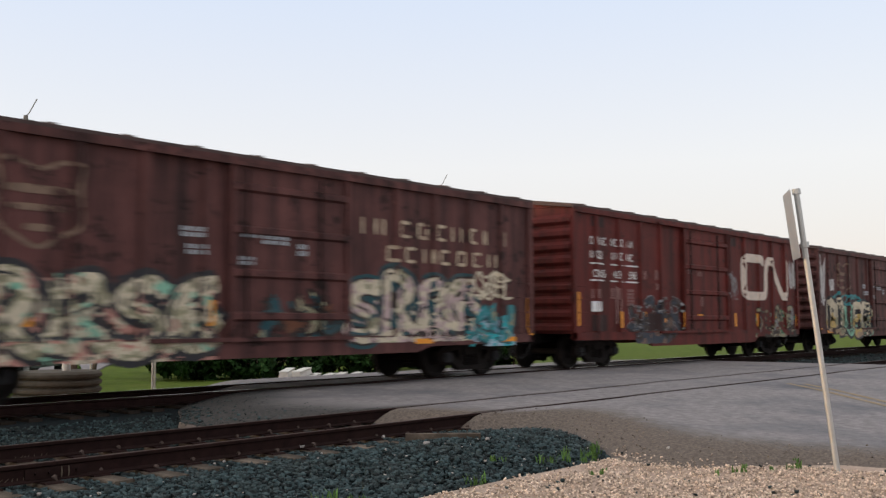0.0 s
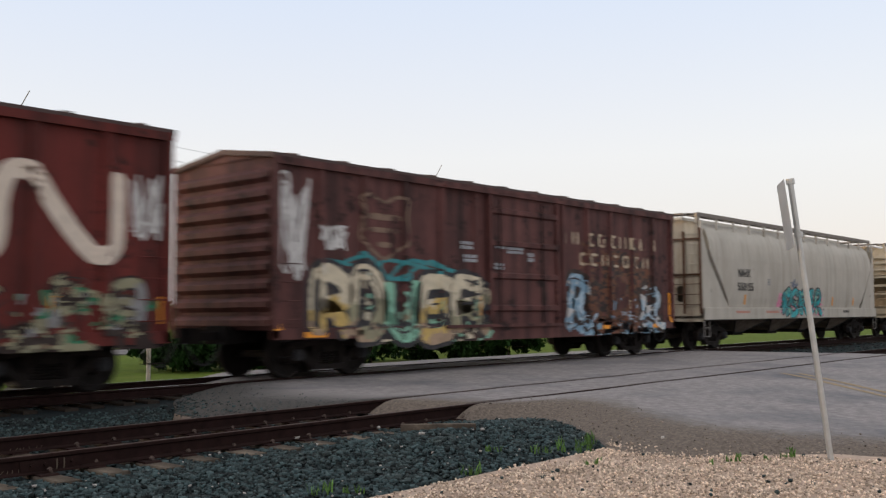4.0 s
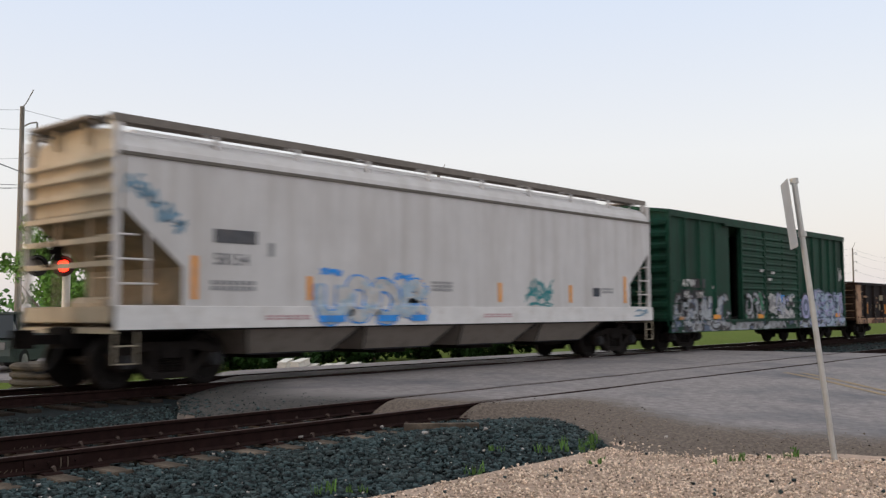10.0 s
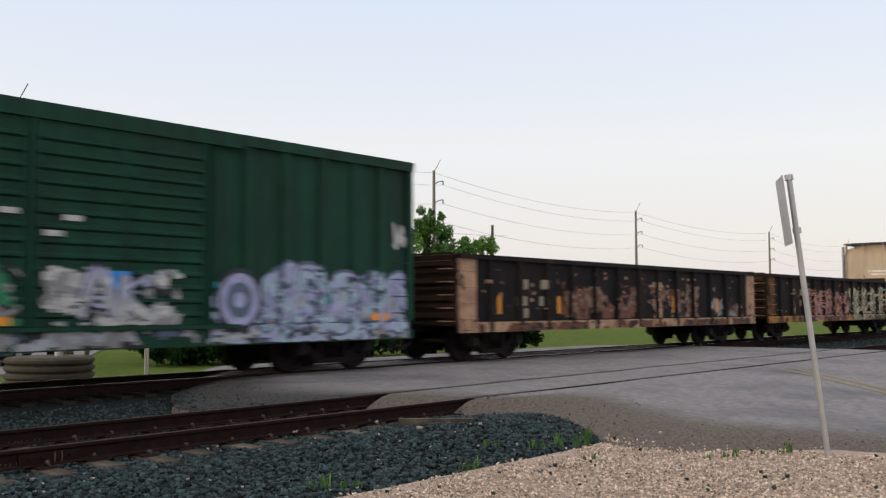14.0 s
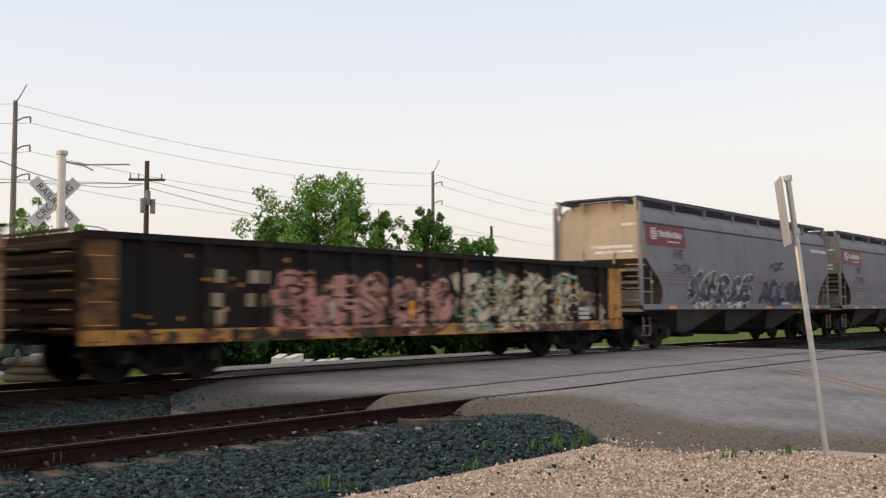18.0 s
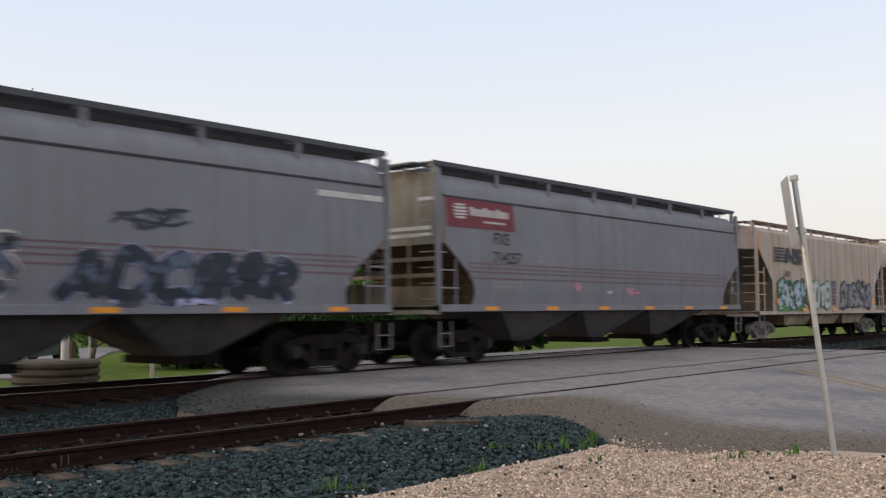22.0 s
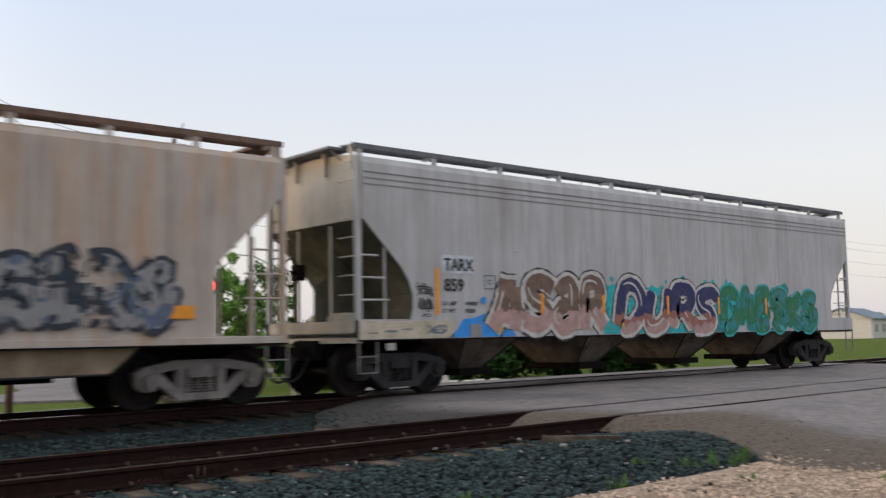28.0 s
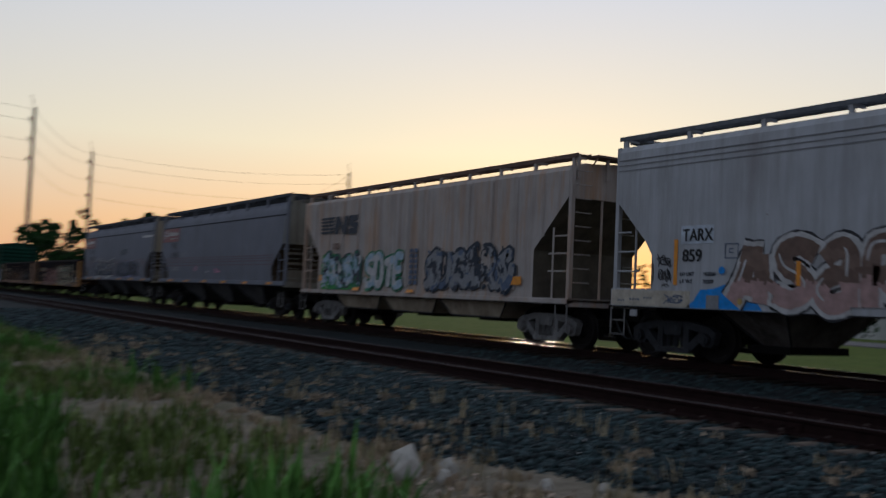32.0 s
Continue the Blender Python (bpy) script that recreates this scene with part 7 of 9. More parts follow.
scrawl(e, 1.28, 1.74, 1.82, 2.1, surf, p_blk, 8, 5, 0.024)
scrawl(e, 1.32, 1.74, 1.52, 1.8, surf, p_blk, 18, 5, 0.024)
scrawl(e, 1.42, 1.66, 1.43, 1.5, surf, p_blk, 19, 2, 0.018)
scrawl(e, 1.5, 2.1, 1.1, 1.3, lambda x, z: -1.606, p_slate, 8, 5, 0.02)
for z in (3.82, 3.93, 4.04):
    s = Solid()
    s.box(0.12, 17.88, -1.612, -1.57, z, z + 0.02)
    s.obj("seam_line", p_grey, e)
strips(e, (4.6, 6.55, 8.9, 11.0, 13.2), 1.5, 0.09, 0.42, lambda x, z: surf(x, z) - 0.02)
s = Solid()
s.box(0.6, 0.78, -1.62, -1.58, 0.84, 0.97)
s.obj("jacking_pad", m_tarx, e)
for x, d in ((0.0, 1), (18.0, -1)):
    s = Solid()
    s.prism([(x + d * 0.12, 1.2), (x + d * 1.2, 1.2), (x + d * 1.2, 2.15), (x + d * 0.42, 2.8), (x + d * 0.40, 2.25), (x + d * 0.12, 2.05)], "y", -0.03, 0.03)
    s.obj("end_web_plate", MATS["olive_slope_sheet"], e)

# ---- things round the crossing ----
def sign_post():
    e = thing("road_sign", "galvanised leaning post with a sign panel seen edge-on from behind", "road sign", at=(10.865, 3.745, -0.32))
    top = Vector((-0.11, 0.335, 3.01))
    s = Solid()
    s.cyl((0, 0, -0.3), tuple(top), 0.032, 10)
    s.obj("post", m_galv, e)
    s = Solid()
    n = 2.0
    c = top * 0.875 + Vector((-0.02, 0.05, 0))
    ax = top.normalized()
    rt = Vector((0.88, 0.475, 0)).normalized()
    nr = ax.cross(rt).normalized()
    P = []
    for u, w in ((-0.29, -0.38), (0.29, -0.38), (0.31, -0.36), (0.31, 0.36), (0.29, 0.38), (-0.29, 0.38), (-0.31, 0.36), (-0.31, -0.36)):
        P.append((u, w))
    v = [tuple(c + nr * 0.05 + rt * u + ax * w + nr * k) for k in (0, 0.006) for u, w in P]
    m = len(P)
    s.add(v, [tuple(range(m)), tuple(range(2 * m - 1, m - 1, -1))] + [(i, i + m, (i + 1) % m + m, (i + 1) % m) for i in range(m)])
    s.obj("sign_panel", mat("aluminium_sign_back", (0.5, 0.49, 0.48), 0.5, 0.5, var=0.1), e)
    for k in (0.80, 1.0):
        s = Solid()
        q = top * k
        s.cyl(tuple(q - ax * 0.03), tuple(q + ax * 0.03), 0.05, 8)
        s.obj("clamp", m_galv, e)


sign_post()


# ---- sleepers and loose stone ----
def bed_z(y):
    return float(np.interp(y, [5.6, 6.3, 7.0, 7.9, 11.3, 12.4, 13.3, 14.0, 17.3, 18.2], [-0.60, -0.42, -0.36, -0.275, -0.275, -0.33, -0.33, -0.24, -0.24, -0.40]))


ICO = np.array([(0, -1, 1.618), (0, 1, 1.618), (0, -1, -1.618), (0, 1, -1.618), (-1, 1.618, 0), (1, 1.618, 0), (-1, -1.618, 0), (1, -1.618, 0), (1.618, 0, 1), (1.618, 0, -1), (-1.618, 0, 1), (-1.618, 0, -1)]) / 1.902
ICO_F = np.array([(0, 8, 1), (0, 1, 10), (1, 8, 5), (8, 9, 5), (8, 7, 9), (0, 7, 8), (0, 6, 7), (0, 10, 6), (10, 11, 6), (10, 4, 11), (1, 4, 10), (1, 5, 4), (5, 3, 4), (5, 9, 3), (9, 2, 3), (9, 7, 2), (7, 6, 2), (6, 11, 2), (11, 4, 3), (11, 3, 2)])
OCT = np.array([(1, 0, 0), (-1, 0, 0), (0, 1, 0), (0, -1, 0), (0, 0, 1), (0, 0, -1)], float)
OCT_F = np.array([(0, 2, 4), (2, 1, 4), (1, 3, 4), (3, 0, 4), (2, 0, 5), (1, 2, 5), (3, 1, 5), (0, 3, 5)])
BLK = np.array([(x, y, z) for x in (-1, 1) for y in (-1, 1) for z in (-1, 1)], float) * 0.72
BLK_F = np.array([(0, 1, 3), (0, 3, 2), (4, 6, 7), (4, 7, 5), (0, 4, 5), (0, 5, 1), (2, 3, 7), (2, 7, 6), (0, 2, 6), (0, 6, 4), (1, 5, 7), (1, 7, 3)])
rs = np.random.RandomState(4)


def stones(name, pts, sizes, material, label, category, base=ICO, faces=ICO_F, flat=0.7, jag=0.42):
    """Many loose stones as one mesh: each a jagged, turned and squashed lump."""
    n, k = len(pts), len(base)
    shapes = [base * (1 + rs.uniform(-jag, jag, (k, 1))) for _ in range(24)]
    V = np.empty((n, k, 3))
    for i in range(n):
        a, b, c = rs.uniform(0, 6.28, 3)
        ca, sa, cb, sb = math.cos(a), math.sin(a), math.cos(b), math.sin(b)
        R = np.array([[ca, -sa, 0], [sa, ca, 0], [0, 0, 1]]) @ np.array([[1, 0, 0], [0, cb, -sb], [0, sb, cb]])
        q = shapes[i % 24] * np.array([1.0, rs.uniform(0.65, 1.0), rs.uniform(0.5, 0.9)]) @ R.T
        q[:, 2] *= flat + 0.2
        V[i] = q * sizes[i] + pts[i]
    F = (np.arange(n)[:, None, None] * k + faces[None]).reshape(-1)
    me = bpy.data.meshes.new(name)
    me.vertices.add(n * k)
    me.vertices.foreach_set("co", V.reshape(-1))
    me.loops.add(len(F))
    me.loops.foreach_set("vertex_index", F)
    me.polygons.add(len(F) // 3)
    me.polygons.foreach_set("loop_start", np.arange(0, len(F), 3))
    me.update(calc_edges=True)
    me.materials.append(material)
    return tagged(new(name, me), label, category, kind="stuff")


def scatter(x0, x1, y0, y1, dens, size, keep=None, zf=None):
    n = int((x1 - x0) * (y1 - y0) * dens)
    X, Y = rs.uniform(x0, x1, n), rs.uniform(y0, y1, n)
    P, S = [], []
    for x, y in zip(X, Y):
        if keep and not keep(x, y):
            continue
        s = rs.uniform(*size)
        z = zf(x, y) if zf else bed_z(y)
        P.append((x, y, z + s * rs.uniform(-0.1, 0.7)))
        S.append(s)
    return P, S


def front_edge(x):
    return float(np.interp(x, [-40, -12, -8, -6, -4, 4.0, 5.7, 7.2, 9.1, 10.2], [4.4, 4.1, 4.1, 4.5, 5.4, 5.75, 5.85, 6.05, 5.75, 6.2])) + 0.16 * wob(x, 1.7, 1.3)


def mound(x, y):
    """Front shoulder: bed level plus a low rise against the road."""
    return bed_z(y) + 0.10 * math.exp(-((x - 9.4) / 1.6) ** 2 - ((y - 7.3) / 0.9) ** 2)


def west_z(x, y):
    """Bed level where the stone spreads over the verge."""
    sp = float(np.interp(x, [-160, -8, -5, 1], [1.6, 1.5, 0.6, 0.0]))
    return float(np.interp(y, [5.6 - sp, 6.3 - sp, 7.0 - 0.5 * sp, 7.9, 11.3], [-0.60, -0.42 + 0.045 * sp, -0.36 + 0.045 * sp, -0.275, -0.275]))


def on_sleeper(x, y):
    """Over the bare near end of a sleeper of the siding."""
    k = (x + 42) / 0.54
    return 8.24 < y < 8.74 and x < 9.0 and abs(k - round(k)) * 0.54 < 0.125 and rs.rand() < 0.93


def in_front(x, y):
    return y > front_edge(x) + 0.10 * rs.randn() and not on_sleeper(x, y) and x < road_left(y) + 0.05 * rs.randn() + 0.05 and abs(y - rails_y[0]) > 0.1


P, S = [], []
for args in ((3.2, 11.8, 5.5, 8.75, 780, (0.012, 0.034), in_front, mound), (3.0, 11.5, 8.9, 10.2, 260, (0.014, 0.03), lambda x, y: x < road_left(y), None), (0.5, 9.5, 10.4, 13.9, 300, (0.013, 0.030), lambda x, y: x < road_left(y) + abs(rs.randn()) * 0.45 and abs(y - rails_y[1]) > 0.12, lambda x, y: bed_z(y) if x < road_left(y) else max(bed_z(y), road_z(x, y) - 0.012)),
             (-14, 3.2, 3.9, 8.7, 330, (0.016, 0.042), lambda x, y: y > front_edge(x) and not on_sleeper(x, y), west_z), (-20, -14, 3.9, 8.7, 125, (0.025, 0.05), lambda x, y: y > front_edge(x), west_z), (-45, -20, 3.9, 8.7, 30, (0.04, 0.07), lambda x, y: y > front_edge(x), west_z), (-20, 3.0, 8.9, 14.5, 40, (0.025, 0.045), None, None), (-20, 10, 14.9, 18.1, 25, (0.025, 0.045), None, None), (30.8, 48, 6.5, 18, 14, (0.03, 0.05), None, None)):
    p, q = scatter(*args)
    P += p
    S += q
stones("ballast_stones", P, S, m_ballast, "dark blue-grey crushed ballast stones beside the rails", "ballast", BLK, BLK_F)
P, S = scatter(-14, 11.2, 4.6, 8.7, 4.5, (0.006, 0.018), in_front, lambda x, y: max(mound(x, y), west_z(x, y) if x < -1 else -1) + 0.03)
P += [(8.64, 7.79, -0.19), (9.29, 7.38, -0.17), (8.80, 8.66, -0.2), (7.46, 8.67, -0.19), (10.49, 5.6, -0.25), (6.25, 8.5, -0.21)]
S += [0.042, 0.036, 0.028, 0.032, 0.026, 0.022]
stones("pale_stones", P, S, mat("pale_stone", (0.36, 0.33, 0.31), 0.85, var=0.2, scale=10, rnd=0.3), "scattered pale stones lying on the dark ballast", "stones", BLK, BLK_F)


def on_gravel(x, y):
    return y < front_edge(x) + 0.12 + 0.12 * rs.randn() and x < road_left(y) + 0.1 + 0.12 * rs.randn()


def gravel_z(x, y):
    if x > road_left(y):
        return road_z(x, y) - 0.005
    return field_z(x, y) + 0.012


P, S = [], []
for args in ((3.4, 12.5, 3.0, 6.3, 760, (0.009, 0.021), on_gravel, gravel_z), (4.0, 14.0, 1.4, 3.0, 420, (0.011, 0.026), on_gravel, gravel_z), (-6, 3.4, 1.0, 5.6, 90, (0.012, 0.03), on_gravel, gravel_z)):
    p, q = scatter(*args)
    P += p
    S += q
stones("gravel_stones", P, S, m_gravel, "pale tan limestone gravel beside the road", "gravel", OCT, OCT_F)
P, S = scatter(4, 12.5, 2.2, 6.2, 6, (0.007, 0.026), on_gravel, lambda x, y: gravel_z(x, y) + 0.01)
stones("dark_gravel_stones", P, S, m_ballast, "stray dark ballast stones lying on pale gravel", "gravel", BLK, BLK_F)
P, S = scatter(8.0, 12.8, 10.42, 14.75, 120, (0.006, 0.017), lambda x, y: -0.05 < x - road_left(y) < abs(rs.randn()) * 1.0, lambda x, y: road_z(x, y))
stones("edge_stones", P, S, m_ballast, "dark loose stone along the broken asphalt edge", "gravel", OCT, OCT_F)
P, S = scatter(9.6, 12.9, 3.4, 8.7, 160, (0.005, 0.017), lambda x, y: 0 < x - road_left(y) < 0.2 + abs(rs.randn()) * 0.6, lambda x, y: road_z(x, y))
stones("shoulder_grit", P, S, mat("grit", (0.17, 0.135, 0.11), 0.9, rnd=0.7), "loose grit on the broken asphalt edge", "grit", OCT, OCT_F)

# sleepers with plates and spikes
bed = bpy.data.objects["ballast_bed_west"]
bed_e = bpy.data.objects["ballast_bed_east"]
tie = Solid()
tie.prism([(-0.11, -0.17), (0.11, -0.17), (0.11, -0.012), (0.10, 0.0), (-0.10, 0.0), (-0.11, -0.012)], "y", -1.30, 1.30)
tie_me = tie.obj("sleeper_pattern", m_tie)
plate = Solid()
plate.prism([(-0.17, 0), (0.17, 0), (0.15, 0.018), (-0.15, 0.018)], "x", -0.09, 0.09)
plate_ob = plate.obj("plate_pattern", m_rail)
spike = Solid()
spike.box(-0.011, 0.011, -0.011, 0.011, -0.06, 0.03)
spike.prism([(-0.02, 0.03), (0.035, 0.03), (0.03, 0.045), (-0.012, 0.052)], "x", -0.016, 0.016)
# darker copy for the main track and the sleepers east of the road
tie_dark = tie.obj("sleeper_pattern", mat("darker_oak_tie", (0.028, 0.021, 0.017), 0.95, spec=0.1, var=0.4, scale=4, stain=(0.05, 0.038, 0.03), stain_amt=0.6, stain_scale=5, bump=0.006, bump_scale=25, rnd=0.35))
spike_ob = spike.obj("spike_pattern", mat("spike_steel", (0.085, 0.058, 0.048), 0.8, 0.1, var=0.3))
rt = random.Random(9)


def sleepers(yc, ztop, xa, xb, parent, fittings):
    x = xa
    while x < xb:
        t = new("sleeper", (tie_me if fittings else tie_dark).data)
        t.parent = parent
        t.matrix_local = pose(x + rt.uniform(-0.04, 0.04), yc + rt.uniform(-0.09, 0.09), ztop - 0.172 - 0.02 + rt.uniform(-0.006, 0.004), 0, 0, rt.uniform(-1.5, 1.5))
        if fittings and -8 < x < 11.4:
            for r in (-0.7525, 0.7525):
                p = new("tie_plate", plate_ob.data)
                p.parent = t
                p.location = (0, r, 0)
                k = new("spike", spike_ob.data)
                k.parent = t
                k.matrix_local = pose(0.05, r - 0.085, 0.008 + rt.uniform(0, 0.025), rt.uniform(-8, 12), rt.uniform(-48, -22), 0)
        x += 0.54


sleepers(Y_SIDE, Z_SIDE, -42, 11.3, bed, True)
sleepers(Y_MAIN, 0.0, -42, 11.5, bed, False)
sleepers(Y_SIDE, Z_SIDE, 31.6, 58, bed_e, False)
sleepers(Y_MAIN, 0.0, 31.6, 58, bed_e, False)
for o in (tie_me, tie_dark, plate_ob, spike_ob):
    bpy.data.objects.remove(o)
# a loose sleeper end beside the crossing, chalk figures on the rail web
s = Solid()
s.prism([(-0.11, -0.09), (0.11, -0.09), (0.10, 0.06), (-0.10, 0.07)], "y", -0.47, 0.47)
o = tagged(s.obj("loose_timber", m_tie), "short weathered timber lying on the ballast", "timber")
o.matrix_world = pose(9.25, 8.06, -0.215, 0, 0, 42)
m_chalk = mat("yellow_chalk", (0.10, 0.075, 0.055), 0.9)
rng = random.Random(8)
for x0, step, za, zb, zc, wide, y in ((4.02, 0.055, -0.165, -0.14, -0.115, 0.009, -0.014), (4.86, 0.07, -0.175, -0.15, -0.122, 0.010, rails_y[1] - rails_y[0] - 0.014)):
    for k in range(6):
        x = x0 + step * k
        s = Solid()
        ribbon(s, [(x, za), (x + rng.uniform(-0.01, 0.025), zb), (x + rng.uniform(0, 0.03), zc)], wide, lambda a, b: y, 0.002, 0, rng, 0, 1)
        s.obj("chalk_mark", m_chalk, track_side[0], "small yellow chalk mark")
for x in (4.59, 4.66):
    s = Solid()
    ribbon(s, [(x, -0.15), (x + 0.004, -0.10), (x, -0.05)], 0.02, lambda a, b: -0.05, 0.002, 0, rng, 0.2, 1)
    s.obj("chalk_mark", m_chalk, track_side[0], "small yellow chalk mark")

# ---- weeds and grass ----
def blades(name, spots, material, label, category, hgt=(0.15, 0.4), width=0.012, per=9):
    rng = random.Random(name)
    s = Solid()
    for x, y, z, k in spots:
        for i in range(per):
            a, l = rng.uniform(0, 6.28), rng.uniform(*hgt) * k
            b = rng.uniform(0.1, 0.55)
            w = width * rng.uniform(0.6, 1.3)
            px, py = x + rng.uniform(-0.06, 0.06) * k * 2, y + rng.uniform(-0.06, 0.06) * k * 2
            c, d = math.cos(a), math.sin(a)
            pts = [(px, py, z), (px + c * l * b * 0.4, py + d * l * b * 0.4, z + l * 0.6), (px + c * l * b, py + d * l * b, z + l * (1 - 0.3 * b))]
            n = (-d * w, c * w)
            s.add([(pts[0][0] - n[0], pts[0][1] - n[1], pts[0][2]), (pts[0][0] + n[0], pts[0][1] + n[1], pts[0][2]), (pts[1][0] + n[0] * .8, pts[1][1] + n[1] * .8, pts[1][2]), (pts[1][0] - n[0] * .8, pts[1][1] - n[1] * .8, pts[1][2]), pts[2]], [(0, 1, 2, 3), (3, 2, 4)])
    return tagged(s.obj(name, material), label, category, kind="stuff" if len(spots) > 8 else "")


m_weed = mat("fresh_weed_green", (0.075, 0.15, 0.03), 0.7, var=0.3, scale=8, rnd=0.4)
m_dry = mat("dry_grass_straw", (0.34, 0.27, 0.16), 0.8, var=0.3, scale=8, rnd=0.4)
spots = []
for x, y, k, per in ((6.0, 6.55, 0.45, 2), (6.25, 6.4, 0.3, 2), (7.75, 6.25, 0.5, 2), (9.75, 6.2, 0.5, 5), (10.0, 6.35, 0.45, 5), (9.2, 6.4, 0.4, 2), (8.7, 6.7, 0.3, 2), (10.75, 4.15, 0.28, 5), (10.1, 4.5, 0.25, 4), (9.0, 5.6, 0.2, 3)):
    for j in range(per):
        q = (x + 0.11 * j * ((-1) ** j), y + 0.05 * j)
        spots.append((*q, max(mound(*q), field_z(*q)) + 0.01, k))
blades("weeds", spots, m_weed, "small green weeds growing through the stones", "weeds", hgt=(0.12, 0.36), width=0.009, per=9)
rg = random.Random(12)
m_verge = mat("verge_weed_olive", (0.12, 0.16, 0.04), 0.75, spec=0.1, var=0.35, scale=5, rnd=0.55)
spots, tall = [], []
for i in range(5200):
    x, y = rg.uniform(-34, -1.0), rg.uniform(0.3, 5.6)
    lim = np.interp(x, [-34, -24, -12, -8, -6, -4.5, -1.0], [4.4, 4.0, 3.9, 3.7, 3.4, 3.2, 2.6])
    d = wob(x, y, 0.5, 2.0)
    if y < lim + rg.uniform(-0.9, 0.5) and d > -0.3:
        (tall if d > 0.18 and rg.random() < 0.5 else spots).append((x, y, field_z(x, y), rg.uniform(0.6, 1.4)))
blades("verge_grass", spots, m_verge, "rough olive-green grass on the trackside verge", "grass", hgt=(0.06, 0.26), width=0.011, per=8)
blades("tall_weeds", tall, mat("broad_weed_green", (0.09, 0.19, 0.035), 0.7, spec=0.15, var=0.3, scale=6, rnd=0.5), "clumps of taller green weeds on the verge", "weeds", hgt=(0.16, 0.5), width=0.022, per=10)
m_seed = mat("seed_head_tan", (0.38, 0.29, 0.20), 0.9, spec=0.05, var=0.3, scale=8, rnd=0.4)
spots, brown = [], []
for i in range(2600):
    x, y = rg.uniform(-24, 2.5), rg.uniform(1.0, 8.2)
    edge = np.interp(x, [-24, -12, -6, 2.5], [4.2, 4.1, 4.3, 5.4])
    k = abs(y - edge)
    if rg.random() < math.exp(-k / 1.3) and wob(x, y, 0.7, 7.0) > -0.25:
        (spots if y > edge - 0.5 and rg.random() < 0.55 else brown).append((x, y, max(field_z(x, y), west_z(x, y)), rg.uniform(0.5, 1.2)))
blades("dry_weeds", brown, m_dry, "dry straw-coloured weeds along the ballast edge", "grass", hgt=(0.06, 0.28), width=0.010, per=8)
blades("seed_heads", spots, m_seed, "low tan seed heads of weeds in the ballast", "weeds", hgt=(0.05, 0.13), width=0.02, per=11)
P, S = [(-6.1, 4.05, -0.30), (-6.25, 4.55, -0.36), (-5.9, 4.3, -0.36), (-5.4, 4.9, -0.37), (-5.2, 5.3, -0.37), (-4.7, 4.8, -0.37)], [0.17, 0.11, 0.09, 0.08, 0.06, 0.07]
for p, q in zip(P, S):
    s = Solid()
    s.add([tuple(np.array(v) * q * (1, 0.8, 1.25) * rs.uniform(0.75, 1.1) + p) for v in ICO], [tuple(f) for f in ICO_F])
    tagged(s.obj("boulder", mat("pale_boulder", (0.45, 0.41, 0.36), 0.9, var=0.2, scale=5, bump=0.01)), "pale limestone block lying in the weeds", "stone", "pale blocks on the verge")


# ---- beyond the tracks ----
def beam(x, y, z, L=2.6, yaw=0):
    e_ = thing("concrete_sleeper", "new pale concrete sleeper stacked beside the track", "sleeper", "stacked concrete sleepers", (x, y, z))
    e_.rotation_euler = (0, 0, radians(yaw))
    s = Solid()
    s.prism([(-0.15, 0), (0.15, 0), (0.11, 0.12), (0.13, 0.19), (-0.13, 0.19), (-0.11, 0.12)], "x", 0, L)
    s.obj("body", mat("new_pale_concrete", (0.66, 0.63, 0.58), 0.8, var=0.1, scale=4), e_)
    return e_


for cx, cy, tiers in ((17.75, 21.5, 2), (18.65, 21.45, 1), (19.7, 21.35, 1)):
    for k in range(tiers):
        for j in (0, 1):
            beam(cx + 0.27 * j + 0.05 * k, cy - 0.24 * j, -0.5 + 0.2 * k, 2.6, 42 + 3 * (k - j))


def lathe(s, rings, n=24, cx=0, cy=0, mi=0):
    v = [(cx + r * math.cos(2 * math.pi * i / n), cy + r * math.sin(2 * math.pi * i / n), z) for r, z in rings for i in range(n)]
    s.add(v, [(i * n + j, i * n + (j + 1) % n, (i + 1) * n + (j + 1) % n, (i + 1) * n + j) for i in range(len(rings) - 1) for j in range(n)], mi)


e = thing("signal_foundation", "ribbed pale concrete foundation of the crossing signal", "foundation", at=(11.05, 21.4, -0.5))
for k in range(4):
    s = Solid()
    z = 0.17 * k
    lathe(s, [(0.0, z), (0.92, z), (0.98, z + 0.05), (0.98, z + 0.11), (0.9, z + 0.165), (0.0, z + 0.165)], 26)
    s.obj("ring", mat("stained_tan_concrete", (0.088, 0.077, 0.062), 0.9, spec=0.1, var=0.25, scale=3, stain=(0.08, 0.06, 0.045), stain_amt=0.7, stain_scale=2, streak=True), e)
e = thing("crossing_signal", "silver crossing signal mast with crossbuck and red flashers", "crossing signal", at=(11.27, 21.41, -0.718))
e.scale = (1.127, 1.127, 1.127)
s = Solid()
s.cyl((0, 0, 0), (0, 0, 5.0), 0.085, 12)
s.obj("mast", mat("silver_mast_paint", (0.62, 0.60, 0.55), 0.5, 0.2, var=0.12), e)
s = Solid()
s.cyl((0, 0, 4.98), (0, 0, 5.06), 0.12, 10)
s.obj("mast_cap", m_galv, e)
s = Solid()
lathe(s, [(0.0, 0.5), (0.22, 0.5), (0.24, 0.0), (0.0, 0.0)], 12)
s.obj("mast_base", m_galv, e)
vd = Vector((10.0, 19.0, 0)).normalized()
side = Vector((vd.y, -vd.x, 0))
s = Solid()
a = Vector((0, 0, 4.85))
